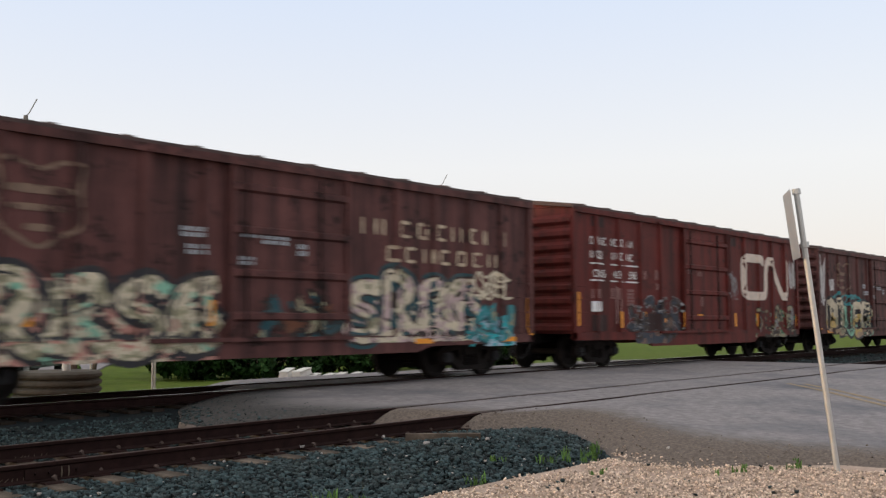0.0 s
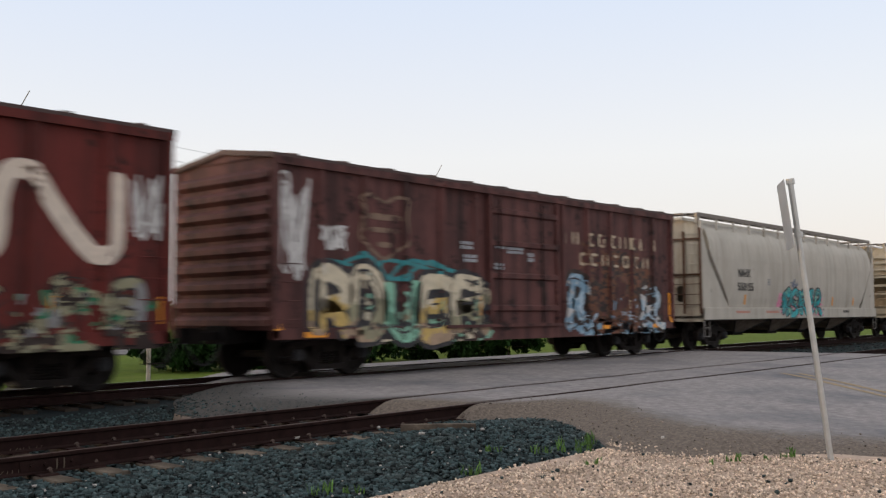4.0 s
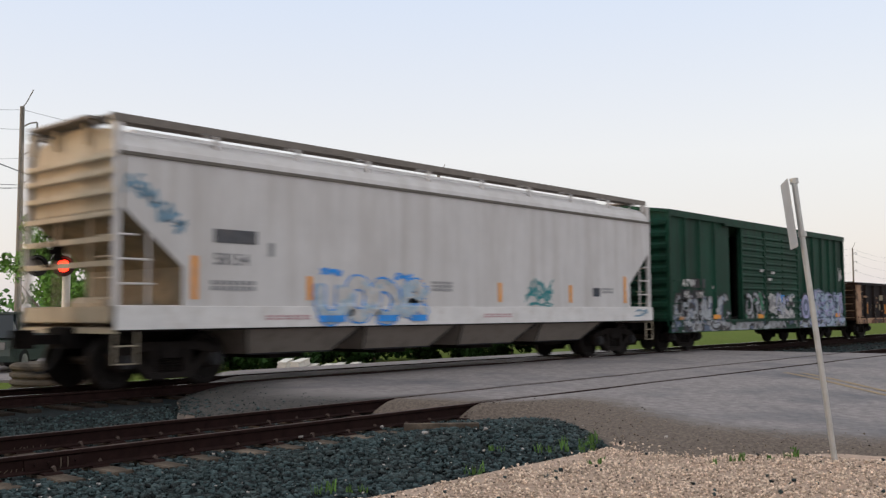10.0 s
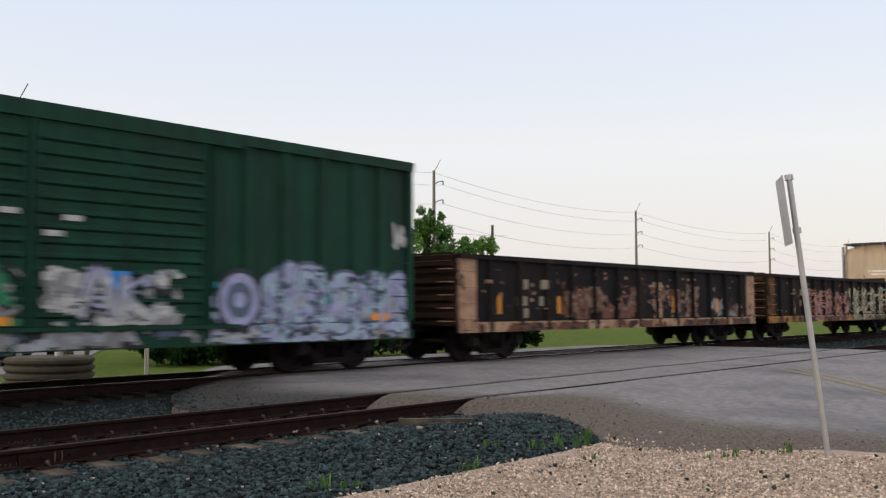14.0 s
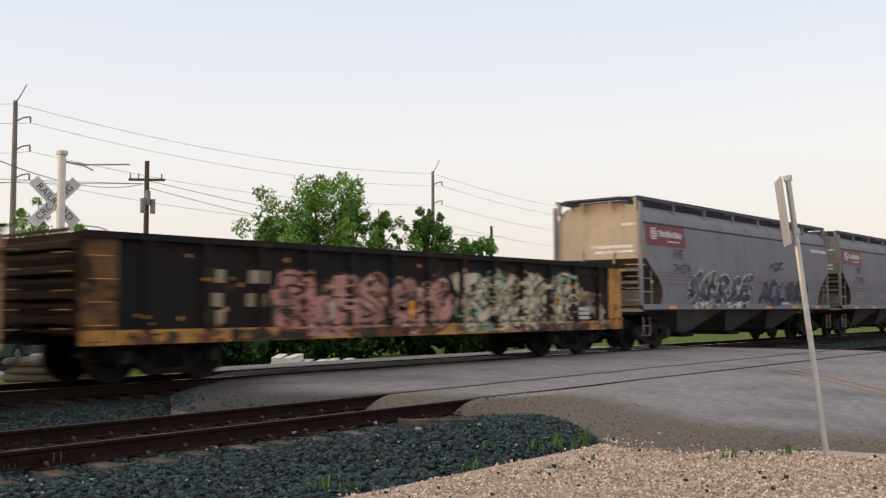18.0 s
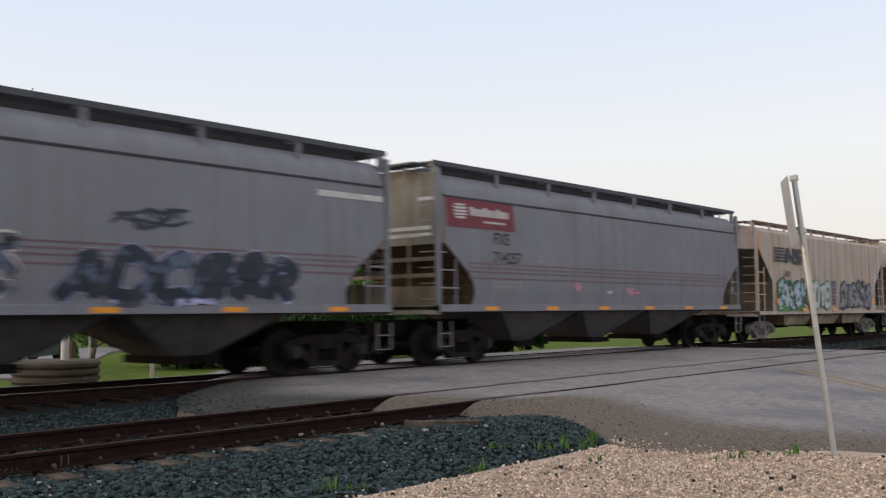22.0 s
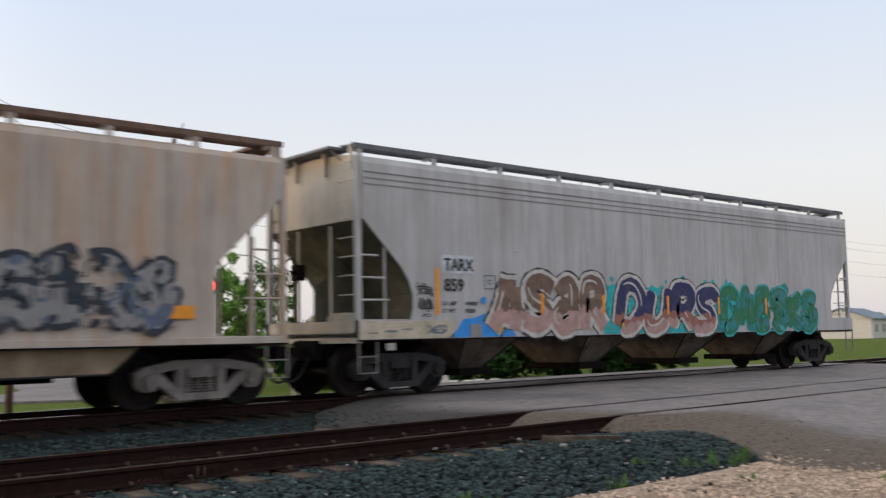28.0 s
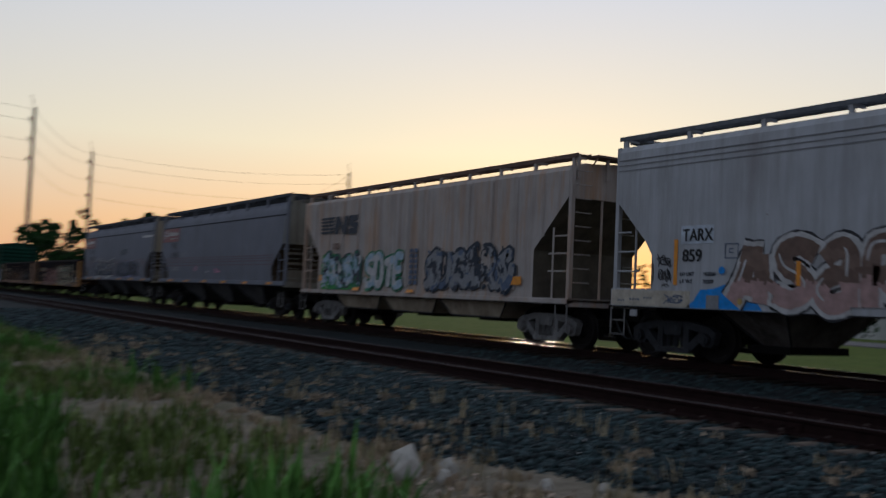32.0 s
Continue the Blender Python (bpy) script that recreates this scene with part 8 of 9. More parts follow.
s.tube([tuple(a), tuple(a + side * 0.5 + Vector((0, 0, -0.05))), tuple(a + side * 1.35)], 0.018, 6)
s.tube([tuple(a), tuple(a + side * 0.45 + Vector((0, 0, -0.08))), tuple(a + side * 0.62 + Vector((0, 0, -0.17)))], 0.018, 6)
s.obj("top_arm", m_galv, e)
m_sheet = mat("reflective_white_sheet", (0.58, 0.58, 0.59), 0.5, var=0.1)


def frame_at(c, x_, z_):
    y_ = z_.cross(x_)
    return Matrix(((x_.x, y_.x, z_.x, c.x), (x_.y, y_.y, z_.y, c.y), (x_.z, y_.z, z_.z, c.z), (0, 0, 0, 1)))


for ang, words in ((-47, "RAILROAD"), (47, "CROSSING")):
    up = Vector((0, 0, 1))
    xdir = (side * math.cos(radians(ang)) + up * math.sin(radians(ang))).normalized()
    c = Vector((0, 0, 4.0)) + vd * (0.13 if ang > 0 else 0.11) - side * 0.12
    fr = frame_at(c, xdir, -vd)
    s = Solid()
    s.box(-0.62, 0.62, -0.12, 0.12, -0.004, 0.004)
    b = s.obj("crossbuck_blade", m_sheet, e, "white blade lettered in black")
    b.matrix_local = fr
    cu = bpy.data.curves.new("t", "FONT")
    cu.body, cu.size, cu.extrude, cu.align_x, cu.align_y = words, 0.2, 0.001, "CENTER", "CENTER"
    tmp = new("t", cu)
    me = bpy.data.meshes.new_from_object(tmp.evaluated_get(bpy.context.evaluated_depsgraph_get()))
    bpy.data.objects.remove(tmp)
    me.materials.clear()
    me.materials.append(m_black)
    t = new("blade_lettering", me)
    t.parent = b
    t.matrix_local = Matrix.Translation((0, 0, 0.007))
m_lamp_on = glow("lit_red_lens", (1.0, 0.022, 0.008), 8.0)
m_blackm = mat("black_signal_metal", (0.02, 0.02, 0.02), 0.5)
m_lens = mat("unlit_grey_lens", (0.22, 0.21, 0.21), 0.3)
s = Solid()
s.tube([tuple(-side * 0.58 + Vector((0, 0, 2.76))), tuple(side * 0.04 + Vector((0, 0, 2.76)))], 0.035, 8)
s.obj("flasher_arm", m_galv, e)
for k, (u, face) in enumerate(((-0.56, -1), (-0.06, -1))):
    c = side * u + Vector((0, 0, 2.76)) + vd * face * 0.12
    s = Solid()
    s.cyl(tuple(c), tuple(c + vd * face * 0.02), 0.22, 20)
    bk = s.obj("flasher_backing", m_blackm, e)
    s = Solid()
    s.cyl(tuple(c + vd * face * 0.02), tuple(c + vd * face * 0.06), 0.125, 16)
    s.obj("flasher_lens", m_lamp_on if k else m_lens, bk)
    s = Solid()
    n = 12
    v = []
    for i in range(n + 1):
        an = math.pi * i / n
        for w in (0.0, 0.28):
            q = c + side * 0.17 * math.cos(an) + Vector((0, 0, 0.17 * math.sin(an))) + vd * face * (0.02 + w)
            v.append(tuple(q))
    s.add(v, [(2 * i, 2 * i + 1, 2 * i + 3, 2 * i + 2) for i in range(n)])
    s.obj("flasher_hood", m_blackm, bk)
# a short wooden post near the track
e = thing("wooden_post", "short dark wooden post standing near the track", "post", at=(6.1, 19.5, -0.5))
s = Solid()
s.cyl((0, 0, -0.1), (0.03, 0.02, 1.7), 0.075, 10, 0.065)
s.obj("post", m_wood, e)

# posts by the lineside
for x, y, h in ((13.6, 24.5, 1.3), (14.3, 22.5, 1.2), (12.4, 19.6, 1.35)):
    s = Solid()
    s.cyl((0, 0, 0), (0, 0, h), 0.03, 8)
    e = thing("marker_post", "thin pale marker post in the grass", "post", "marker posts", (x, y, -0.5))
    s.obj("post", m_galv, e)
    s = Solid()
    s.box(-0.05, 0.05, -0.035, -0.03, h - 0.22, h)
    s.obj("marker_plate", p_wht, e)


# ---- trees ----
def leaf_clump(n, r, rng, size):
    """Leaves as small bent quads filling a lump of radius r."""
    V, F = [], []
    for i in range(n):
        d = Vector((rng.gauss(0, 1), rng.gauss(0, 1), rng.gauss(0, 1))).normalized() * r * rng.uniform(0.45, 1.05)
        u = Vector((rng.gauss(0, 1), rng.gauss(0, 1), rng.gauss(0, 0.6))).normalized()
        w = u.orthogonal().normalized()
        q = size * rng.uniform(0.6, 1.3)
        o = len(V)
        V += [tuple(d - u * q), tuple(d + w * q * 0.55), tuple(d + u * q), tuple(d - w * q * 0.55)]
        F.append((o, o + 1, o + 2, o + 3))
    return V, F


def tree(x, y, h, w, seed, label, material=None, z=-0.5, trunk=0.25, leaf=0.13, clumps=70, per=70, low=0.3, group="trees beyond the tracks", cat="tree"):
    rng = random.Random(seed)
    e = thing(cat, label, cat, group, (x, y, z))
    s = Solid()
    tips = []
    p = Vector((0, 0, 0))
    r = 0.028 * h
    segs = 5
    for i in range(segs):
        q = p + Vector((rng.uniform(-.03, .03) * h, rng.uniform(-.03, .03) * h, h * 0.62 / segs))
        s.cyl(tuple(p), tuple(q), r, 8, r * 0.82)
        r *= 0.82
        p = q
        if i >= 1:
            for k in range(3):
                a = rng.uniform(0, 6.28)
                l = w * 0.5 * rng.uniform(0.5, 0.95)
                t = p + Vector((math.cos(a) * l, math.sin(a) * l, h * rng.uniform(0.06, 0.24)))
                m = (p + t) / 2 + Vector((0, 0, -0.02 * h))
                s.cyl(tuple(p), tuple(m), r * 0.55, 6, r * 0.4)
                s.cyl(tuple(m), tuple(t), r * 0.4, 6, r * 0.15)
                tips += [t, (m + t) / 2]
    s.cyl(tuple(p), (p.x, p.y, h * 0.9), r, 6, r * 0.3)
    s.obj("trunk", m_bark, e, smooth=True)
    base_v, base_f = leaf_clump(per, 1.0, rng, 1.0)
    V, F = [], []
    lobes = [(Vector((rng.uniform(-.3, .3) * w, rng.uniform(-.3, .3) * w, h * rng.uniform(low + 0.12, 0.86))), w * rng.uniform(0.16, 0.30)) for _ in range(9)]
    lobes.append((Vector((0, 0, h * 0.8)), w * 0.22))
    for i in range(clumps):
        if i % 3 == 0 and tips:
            c = rng.choice(tips) + Vector((rng.uniform(-.05, .05) * w, rng.uniform(-.05, .05) * w, rng.uniform(0, .05) * h))
        else:
            L0, R0 = rng.choice(lobes)
            c = L0 + Vector((rng.gauss(0, 1), rng.gauss(0, 1), rng.gauss(0, 0.8))).normalized() * R0 * rng.uniform(0.5, 1.1)
        if c.z > h or c.z < low * h * 0.7:
            continue
        cr = w * rng.uniform(0.045, 0.105)
        rot = Euler((rng.uniform(0, 6), rng.uniform(0, 6), rng.uniform(0, 6))).to_matrix()
        for v0 in range(0, len(base_v), 4):
            ctr = Vector([sum(base_v[v0 + j][k] for j in range(4)) / 4 for k in range(3)])
            cc = rot @ ctr * cr + c
            o = len(V)
            for j in range(4):
                dv = rot @ (Vector(base_v[v0 + j]) - ctr) * leaf
                V.append((cc.x + dv.x, cc.y + dv.y, cc.z + dv.z))
            F.append((o, o + 1, o + 2, o + 3))
    me = bpy.data.meshes.new("crown")
    me.from_pydata(V, [], F)
    me.materials.append(material or m_leaf)
    ob = new("crown", me)
    ob.parent = e
    return e


tree(41, 44.5, 10.7, 8.0, 1, "broad green leafy tree beyond the tracks", clumps=190, per=140, leaf=0.10)
tree(38.4, 46, 7.6, 5.6, 2, "dense rounded green tree beyond the tracks", m_leafd, clumps=120, per=140, leaf=0.10, low=0.15)
tree(45.4, 44.2, 9.3, 4.2, 3, "slender open-crowned green tree", clumps=60, per=120, leaf=0.10)
tree(45, 42.6, 7.0, 6.0, 7, "low bushy green tree", clumps=90, per=140, leaf=0.10, low=0.1)
tree(48.3, 42.2, 8.6, 4.8, 4, "ragged green tree with upright boughs", m_leafd, clumps=130, per=130, leaf=0.10, low=0.1)
tree(51.6, 41.6, 7.4, 4.4, 5, "ragged green tree with upright boughs", clumps=60, per=120, leaf=0.10, low=0.15)
tree(21.9, 43.5, 7.4, 4.8, 6, "sparse light-green young tree", clumps=60, per=110, leaf=0.09, low=0.25)
tree(26.5, 45.5, 5.6, 5.0, 8, "low dark green bush-like tree", m_leafd, clumps=70, per=120, leaf=0.10, low=0.05)

# ---- power lines ----
def line_pole(x, y, h, label, arms=3, davit=1.1):
    e = thing("power_pole", label, "power pole", "transmission poles along the line", (x, y, -0.6))
    s = Solid()
    s.cyl((0, 0, 0), (0, 0, h), 0.34, 10, 0.2)
    s.obj("pole", m_pole, e)
    s = Solid()
    s.tube([(0, 0, h - 0.1), (0.25, -0.2, h + 0.3), (0.75, -0.6, h + 1.6)], 0.05, 6)
    s.obj("top_spike", m_pole, e)
    tips = []
    for k in range(arms):
        z = h - 1.7 - k * 2.7
        s = Solid()
        s.tube([(0, 0, z - 0.3), (0.5, -0.5, z + 0.1), (davit, -davit * 0.7, z + 0.25)], 0.07, 6)
        a = s.obj("davit_arm", m_pole, e)
        s = Solid()
        s.cyl((davit, -davit * 0.7, z + 0.2), (davit, -davit * 0.7, z - 0.35), 0.09, 8)
        s.obj("insulator", mat("grey_insulator", (0.25, 0.24, 0.25), 0.4), a)
        tips.append(Vector((x + davit, y - davit * 0.7, z - 0.95)))
    tips.append(Vector((x, y, h - 0.9)))
    return tips


def wire(a, b, sag, label="thin sagging power line wire"):
    s = Solid()
    pts = [tuple(a.lerp(b, t) - Vector((0, 0, sag * 4 * t * (1 - t)))) for t in np.linspace(0, 1, 15)]
    s.tube(pts, 0.022, 4)
    return tagged(s.obj("wire", m_wire), label, "wire", "wires of the power line")


poles = [line_pole(x, y, 21.6, "tall slim steel transmission pole with three arms") for x, y in ((-22, 86), (20, 77), (42, 88.7), (103, 90), (173, 97), (245, 98.5), (310, 100), (380, 101))]
for p, q in zip(poles, poles[1:]):
    for a, b in zip(p, q):
        wire(a, b, 1.5)

west = [line_pole(x, y, h, "slim steel power pole against the sunset") for x, y, h in ((-80, -60, 25), (-140, 22.0, 25.0), (-161, 34.3, 22.6), (-150, 75, 22.6), (-240, 95, 22))]
for p, q in zip(west, west[1:]):
    for a, b in zip(p, q):
        wire(a, b, 1.2)

e = thing("utility_pole", "brown wooden utility pole with crossarm and equipment", "utility pole", at=(33.5, 53.0, -0.6))
s = Solid()
s.cyl((0, 0, 0), (0, 0, 11.2), 0.19, 10, 0.14)
s.obj("pole", m_wood, e)
s = Solid()
s.box(-1.1, 1.1, -0.06, 0.06, 9.95, 10.1)
o = s.obj("crossarm", m_wood, e)
o.rotation_euler = (0, 0, radians(-42))
for k in (-1.0, -0.5, 0.9):
    s = Solid()
    s.cyl((k, 0, 10.1), (k, 0, 10.4), 0.05, 6)
    q = s.obj("insulator", mat("grey_insulator", (0.25, 0.24, 0.25), 0.4), o)
for k in range(3):
    s = Solid()
    s.cyl((-0.45 + 0.35 * k, -0.3, 7.9 + 0.5 * (k == 1)), (-0.45 + 0.35 * k, -0.3, 8.8 + 0.5 * (k == 1)), 0.16, 10)
    s.obj("transformer_can", mat("grey_can", (0.22, 0.22, 0.22), 0.5), e)
s = Solid()
s.tube([(0, 0, 5.3), (-0.8, 0.6, 6.2), (-2.2, 1.6, 7.0), (-3.0, 2.2, 7.1)], 0.05, 6)
arm = s.obj("lamp_arm", m_galv, e)
s = Solid()
s.cyl((-3.0, 2.2, 7.08), (-3.7, 2.7, 7.05), 0.14, 8, 0.08)
s.obj("lamp_head", m_galv, arm)
top = Vector((33.5, 53, 9.6))
for b in ((-30, 62, 8.5), (-30, 61, 7.0), (12, 30, 6.5), (80, 60, 8.8), (78, 62, 7.6)):
    wire(top - Vector((0, 0, random.Random(b[0]).uniform(0, 0.8))), Vector(b), 0.8, "service wire from the wooden pole")
top = Vector((-30, 62, -0.6))
e = thing("utility_pole", "brown wooden utility pole", "utility pole", at=tuple(top))
s = Solid()
s.cyl((0, 0, 0), (0, 0, 10), 0.19, 10, 0.14)
s.obj("pole", m_wood, e)
e = thing("utility_pole", "brown wooden utility pole", "utility pole", at=(79, 61, -0.6))
s = Solid()
s.cyl((0, 0, 0), (0, 0, 10.5), 0.19, 10, 0.14)
s.obj("pole", m_wood, e)


# ---- far side: streets, houses, parked cars, woods ----
m_drive = mat("pale_concrete_drive", (0.36, 0.335, 0.31), 0.9, var=0.12, scale=1.5, stain=(0.24, 0.22, 0.2), stain_amt=0.5, stain_scale=0.6)
for name, P, lab in (("driveway", [(-12.5, 36.0), (-9.5, 29.0), (-5.0, 23.5), (0.3, 24.5), (2.6, 30.5), (5.2, 36.8), (5.0, 42.2), (-12.5, 43.0)], "pale concrete driveway across the grass"), ("side_street", [(-60, 46.5), (-10, 43), (14, 40), (34, 39), (34, 44), (14, 46), (-10, 49), (-60, 53)], "grey side street beyond the grass"), ("parking_apron", [(7.4, 27.6), (12.0, 25.2), (14.5, 27.5), (17.5, 31.5), (24, 41), (13, 42.5), (10.5, 33)], "grey asphalt turn-in beside the grass")):
    s = Solid()
    s.prism(P, "z", -0.6, -0.435 if name == "side_street" else -0.428)
    tagged(s.obj(name, m_asphalt if name != "driveway" else m_drive), lab, "road", kind="structure")


def house(x, y, yaw, w, d, h, roof_h, wall_m, roof_m, label):
    e = thing("house", label, "house", "houses beyond the tracks", (x, y, -0.5))
    e.rotation_euler = (0, 0, radians(yaw))
    for k, (x0, x1, y0, y1) in enumerate(((-w / 2, w / 2, -d / 2, -d / 2 + 0.2), (-w / 2, w / 2, d / 2 - 0.2, d / 2), (-w / 2, -w / 2 + 0.2, -d / 2 + 0.2, d / 2 - 0.2), (w / 2 - 0.2, w / 2, -d / 2 + 0.2, d / 2 - 0.2))):
        s = Solid()
        s.box(x0, x1, y0, y1, 0, h)
        wl = s.obj("wall", wall_m, e)
        if k < 2:
            n = max(2, int(w / 3.2))
            for i in range(n):
                xc = x0 + w * (i + 0.5) / n
                s = Solid()
                yy = y0 - 0.03 if k == 0 else y1 + 0.03
                s.box(xc - 0.5, xc + 0.5, yy - 0.03, yy + 0.03, 0.9, 2.2)
                win = s.obj("window", m_sheet, wl)
                s = Solid()
                s.box(xc - 0.43, xc + 0.43, yy - 0.045, yy + 0.045, 0.97, 2.13)
                s.obj("pane", mat("dark_window_glass", (0.03, 0.035, 0.04), 0.15), win)
    s = Solid()
    s.prism([(-d / 2 - 0.4, h - 0.1), (0, h + roof_h), (d / 2 + 0.4, h - 0.1), (d / 2 + 0.4, h + 0.05), (0, h + roof_h + 0.18), (-d / 2 - 0.4, h + 0.05)], "x", -w / 2 - 0.4, w / 2 + 0.4)
    s.obj("roof", roof_m, e)
    for k in (-1, 1):
        s = Solid()
        s.prism([(-d / 2, h), (d / 2, h), (0, h + roof_h - 0.05)], "x", k * w / 2 - 0.1, k * w / 2 + 0.1)
        s.obj("gable", wall_m, e)
    return e


m_redroof = mat("dull_red_metal_roof", (0.20, 0.075, 0.075), 0.55, var=0.15, scale=1.5)
m_shingle = mat("blue_grey_shingle_roof", (0.17, 0.21, 0.27), 0.8, var=0.2, scale=6)
m_siding = mat("pale_siding", (0.55, 0.53, 0.50), 0.7, var=0.08, scale=2)
m_brick = mat("dusky_brick", (0.22, 0.12, 0.10), 0.85, var=0.25, scale=8)
house(3.5, 62, 4, 17, 9, 3.1, 1.9, m_brick, m_redroof, "long low brick house with a dull red roof")
house(-9.5, 62, 64, 9, 8, 3.2, 2.0, m_siding, m_shingle, "pale house with a blue-grey shingle roof")
house(-45, 66, -10, 13, 9, 3.0, 2.3, m_siding, m_shingle, "pale house with a blue-grey shingle roof")
house(150, 74, 10, 12, 9, 3.0, 1.6, m_siding, m_shingle, "pale house with a grey roof among far trees")


def parked_car(x, y, yaw, paint_m, label, tall=1.75, L=4.7, lit=False):
    e = thing("car", label, "car", "parked cars", (x, y, -0.43))
    e.rotation_euler = (0, 0, radians(yaw))
    W = 0.92
    s = Solid()
    s.prism([(-L / 2, 0.35), (-L / 2 + 0.05, 0.85), (-L / 2 + 0.12, 0.98), (-0.8 * L / 4 - 0.4, 1.03), (L / 2 - 0.9, 1.03), (L / 2 - 0.05, 0.95), (L / 2, 0.5), (L / 2 - 0.05, 0.32)], "y", -W, W)
    s.obj("body", paint_m, e)
    s = Solid()
    c0, c1 = -L / 2 + 0.95, L / 2 - 0.25
    v = [(c0, -W + 0.04, 1.03), (c1, -W + 0.04, 1.03), (c1, W - 0.04, 1.03), (c0, W - 0.04, 1.03), (c0 + 0.75, -W + 0.2, tall), (c1 - 0.35, -W + 0.2, tall), (c1 - 0.35, W - 0.2, tall), (c0 + 0.75, W - 0.2, tall)]
    s.add(v, [(0, 1, 5, 4), (1, 2, 6, 5), (2, 3, 7, 6), (3, 0, 4, 7), (4, 5, 6, 7)])
    s.obj("cabin_glass", mat("tinted_car_glass", (0.02, 0.025, 0.03), 0.1), e)
    s = Solid()
    s.box(c0 + 0.72, c1 - 0.32, -W + 0.18, W - 0.18, tall - 0.02, tall + 0.05)
    s.obj("roof", paint_m, e)
    for k in (c0 + 1.7, c1 - 0.5):
        for q in (-1, 1):
            s = Solid()
            s.prism([(k - 0.06, 1.02), (k + 0.06, 1.02), (k + 0.04, tall), (k - 0.04, tall)], "y", q * (W - 0.12) - 0.06, q * (W - 0.12) + 0.06)
            s.obj("pillar", paint_m, e)
    for k in (-L / 2 + 0.9, L / 2 - 0.95):
        for q in (-1, 1):
            s = Solid()
            s.cyl((k, q * (W - 0.2), 0.34), (k, q * (W + 0.01), 0.34), 0.34, 16)
            w_ = s.obj("wheel", m_hose, e)
            s = Solid()
            s.cyl((k, q * (W + 0.0), 0.34), (k, q * (W + 0.02), 0.34), 0.2, 12)
            s.obj("rim", m_galv, w_)
    for q in (-0.62, 0.62):
        s = Solid()
        s.box(-L / 2 - 0.01, -L / 2 + 0.05, q - 0.18, q + 0.18, 0.72, 0.88)
        s.obj("headlight", glow("lit_headlight", (1.0, 0.86, 0.62), 9.0) if lit else mat("headlight_lens", (0.6, 0.6, 0.6), 0.2), e)
        s = Solid()
        s.box(L / 2 - 0.06, L / 2 + 0.012, q - 0.14, q + 0.14, 0.68, 0.9)
        s.obj("tail_light", m_lens, e)
    return e


parked_car(15.0, 34.5, -55, mat("white_car_paint", (0.86, 0.86, 0.86), 0.3, var=0.03), "white sport utility car parked on the turn-in")
parked_car(14.4, 30.5, -140, mat("dark_green_car_paint", (0.05, 0.07, 0.065), 0.3, var=0.05), "dark sport utility car with a pale bonnet sheen")
parked_car(7.2, 45.5, 96, mat("silver_car_paint", (0.5, 0.48, 0.44), 0.3, var=0.05), "silver car with lit headlights in the side street", 1.45, lit=True)
e = thing("utility_box", "small green utility box on the grass", "utility box", at=(6.3, 33.5, -0.5))
s = Solid()
s.box(-0.75, 0.0, -0.4, 0.4, 0.05, 0.75)
s.obj("body", mat("dark_green_box", (0.03, 0.10, 0.07), 0.5), e)
s = Solid()
s.box(-1.35, -0.76, -0.38, 0.38, 0.05, 0.75)
s.obj("pale_body", mat("pale_green_box", (0.35, 0.45, 0.36), 0.5), e)
for x, y in ((6.3, 21.5), (12.2, 22.8), (2.9, 20.3)):
    e = thing("bollard", "weathered wooden post in the grass strip", "post", "posts on the grass strip", (x, y, -0.5))
    s = Solid()
    s.cyl((0, 0, 0), (0, 0, 1.05), 0.09, 8, 0.085)
    s.obj("post", m_wood, e)

m_hedge = mat("hedge_leaves_deep_green", (0.022, 0.055, 0.014), 0.75, spec=0.1, var=0.25, scale=0.6, rnd=0.5)
tree(9.3, 50, 5.6, 4.2, 21, "dark green garden tree", m_hedge, clumps=90, per=50, leaf=0.2, low=0.1)
tree(-3.5, 49, 7.8, 6.8, 22, "dark green garden tree", m_hedge, clumps=90, per=50, leaf=0.2, low=0.1)
tree(-13.2, 50, 6.4, 4.2, 30, "dark green garden tree", m_hedge, clumps=90, per=70, leaf=0.14, low=0.05)
tree(-10.6, 49, 5.0, 2.8, 33, "dark green garden tree", m_hedge, clumps=70, per=70, leaf=0.12, low=0.05)
tree(-15.5, 52, 9.0, 7.5, 23, "dark green garden tree", m_hedge, clumps=90, per=50, leaf=0.2, low=0.08)
tree(-24, 56, 8.6, 8.0, 24, "dark green garden tree", m_hedge, clumps=90, per=50, leaf=0.2, low=0.08)
tree(-33, 54, 7.4, 8.0, 25, "dark green garden tree", m_hedge, clumps=90, per=50, leaf=0.2, low=0.05)
tree(26, 31, 2.4, 3.4, 26, "low dark green bush", m_hedge, clumps=50, per=50, leaf=0.1, low=0.0, group="bushes", cat="bush")
tree(31, 28.5, 2.0, 3.2, 27, "low dark green bush", m_hedge, clumps=50, per=50, leaf=0.1, low=0.0, group="bushes", cat="bush")
tree(20.5, 30, 2.6, 3.6, 28, "low dark green bush", m_hedge, clumps=50, per=50, leaf=0.1, low=0.0, group="bushes", cat="bush")
for i, (x, y, h) in enumerate(((22.3, 24.0, 1.5), (24.6, 24.6, 1.8), (27.2, 24.6, 1.6), (29.6, 24.2, 1.9), (32.0, 24.0, 1.5), (18.0, 26.6, 1.2), (20.0, 25.4, 1.5))):
    tree(x, y, h, 3.4, 60 + i, "dark green hedge bush across the street", m_hedge, clumps=110, per=50, leaf=0.12, low=0.0, group="hedge bushes", cat="bush")
tree(14.2, 25.5, 3.2, 2.6, 29, "bright green bush beside the signal", m_leaf, clumps=50, per=50, leaf=0.08, low=0.0, group="bushes", cat="bush")

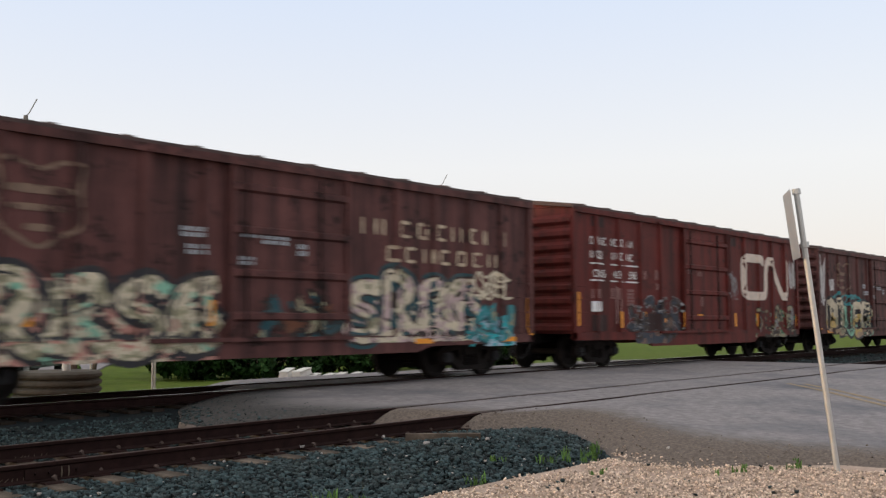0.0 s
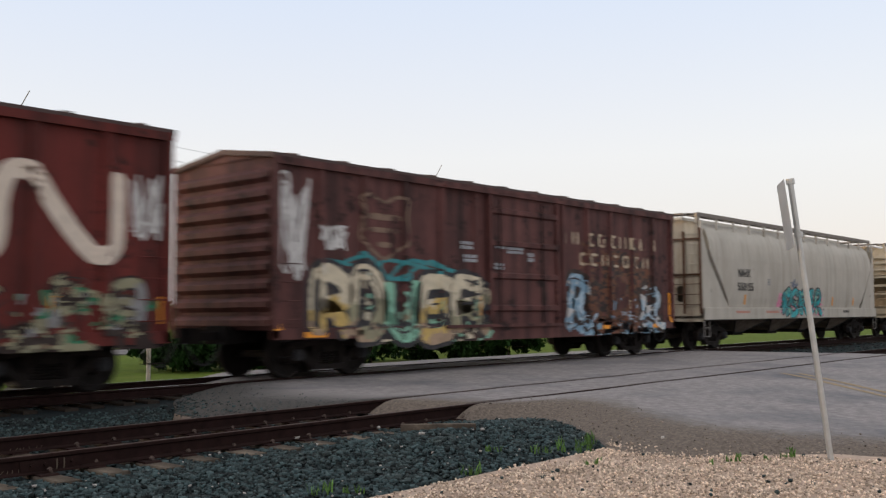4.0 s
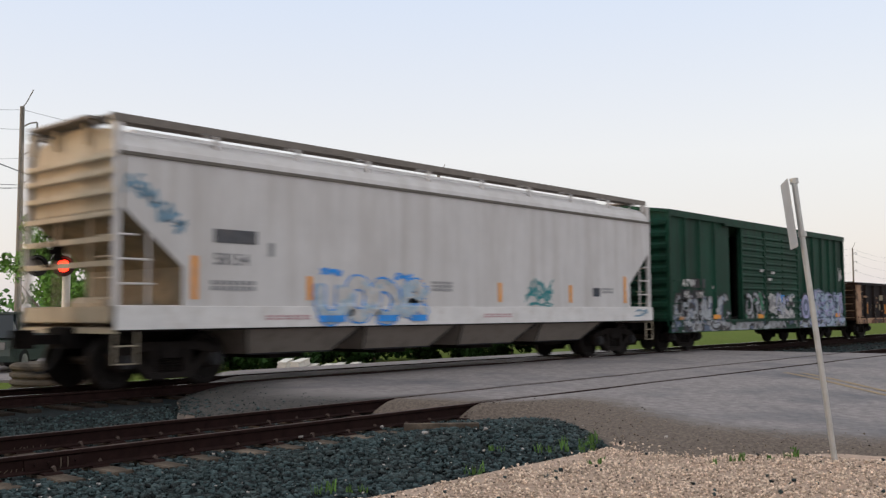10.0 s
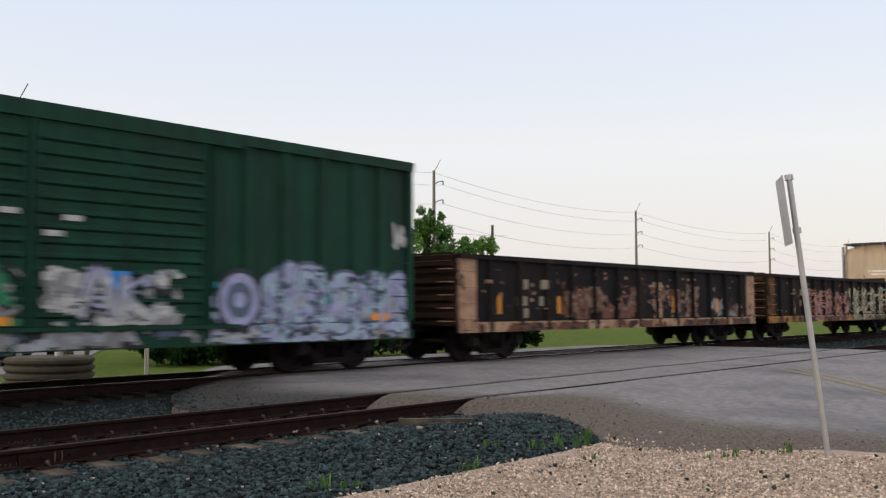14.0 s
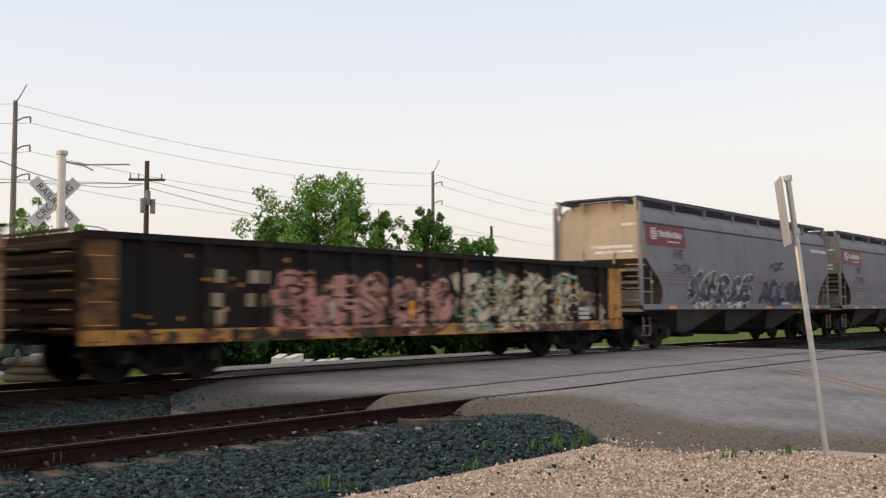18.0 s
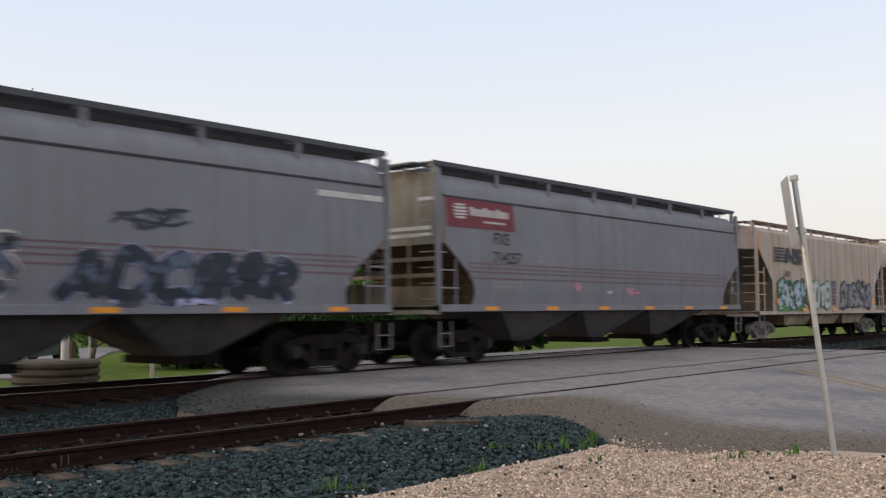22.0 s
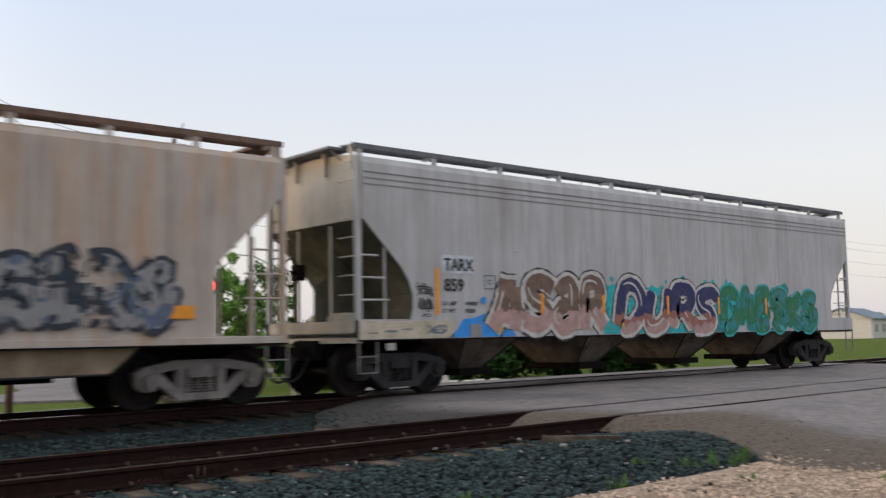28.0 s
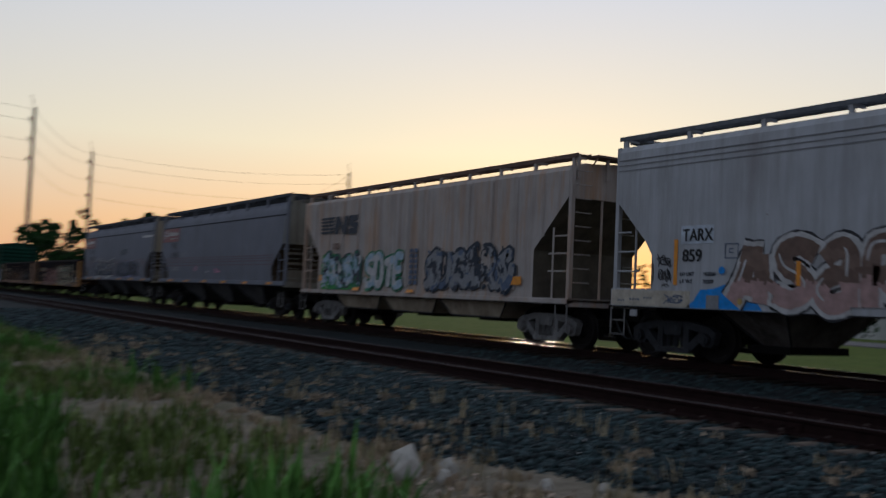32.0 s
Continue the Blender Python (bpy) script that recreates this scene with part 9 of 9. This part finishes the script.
tree(-126, 25.5, 10.2, 9, 41, "dark tree near the far bend of the track", m_hedge, clumps=70, per=40, leaf=0.3, low=0.05)
tree(-121, 33.5, 11.6, 8, 42, "dark tree near the far bend of the track", m_hedge, clumps=70, per=40, leaf=0.3, low=0.05)
tree(-137, 24.5, 9.5, 10, 43, "dark tree near the far bend of the track", m_hedge, clumps=70, per=40, leaf=0.3, low=0.05)
# far woods on the horizon
rw = random.Random(31)
V, F = [], []
line = [(-330, -40), (-300, 60), (-220, 110), (-120, 125), (-60, 120), (0, 130), (60, 135), (130, 128), (190, 118), (260, 112), (330, 105), (420, 70), (520, 10)]
for (xa, ya), (xb, yb) in zip(line, line[1:]):
    n = int(math.hypot(xb - xa, yb - ya) / 2.2)
    for i in range(n):
        t = (i + rw.random()) / n
        x, y = xa + (xb - xa) * t, ya + (yb - ya) * t + rw.uniform(-7, 7)
        hh = (4.2 + 3.2 * noise.noise((x * 0.04, y * 0.04, 0)) + rw.uniform(-1.0, 1.6)) * (1.0 if x > 20 else 1.5)
        for k in range(36):
            c = Vector((x + rw.gauss(0, 1.8), y + rw.gauss(0, 1.8), -0.5 + hh * rw.random() ** 0.7))
            u = Vector((rw.gauss(0, 1), rw.gauss(0, 1), rw.gauss(0, 1))).normalized() * rw.uniform(0.35, 0.7)
            w = u.orthogonal() * 0.8
            o = len(V)
            V += [tuple(c - u), tuple(c + w), tuple(c + u), tuple(c - w)]
            F.append((o, o + 1, o + 2, o + 3))
me = bpy.data.meshes.new("far_woods")
me.from_pydata(V, [], F)
me.materials.append(m_leafd)
tagged(new("far_woods", me), "low dark green woods along the horizon", "woods", kind="stuff")


# ---- what moves ----
TRAVEL = [(0, 0.0), (2, 13.70), (4.5, 31.0), (6, 41.35), (9, 61.85), (13, 88.80), (15.5, 105.70), (19, 129.25), (23, 155.95), (26, 175.70), (28.5, 191.35), (30, 200.85), (31, 207.15), (32, 213.35)]


def travelled(t):
    """How far the train has come, smooth between the known times."""
    ts, ds = [r[0] for r in TRAVEL], [r[1] for r in TRAVEL]
    i = max(0, min(len(ts) - 2, int(np.searchsorted(ts, t, side="right")) - 1))
    h = ts[i + 1] - ts[i]

    def slope(k):
        if k == 0:
            return (ds[1] - ds[0]) / (ts[1] - ts[0])
        if k == len(ts) - 1:
            return (ds[-1] - ds[-2]) / (ts[-1] - ts[-2])
        return (ds[k + 1] - ds[k - 1]) / (ts[k + 1] - ts[k - 1])
    u = (t - ts[i]) / h
    return (2 * u ** 3 - 3 * u ** 2 + 1) * ds[i] + (u ** 3 - 2 * u ** 2 + u) * h * slope(i) + (-2 * u ** 3 + 3 * u ** 2) * ds[i + 1] + (u ** 3 - u ** 2) * h * slope(i + 1)


def motions():
    keys = [k * 0.5 for k in range(65)]
    for e, a in CARS:
        walk(e, [(t, pose(a - travelled(t), Y_MAIN, 0)) for t in keys])
    fine = [k * 0.1 for k in range(321)]
    for w, x in WHEELS:
        walk(w, [(t, pose(x, 0, 0.457, 0, -math.degrees(travelled(t) / 0.457) % 360, 0)) for t in fine])


motions()
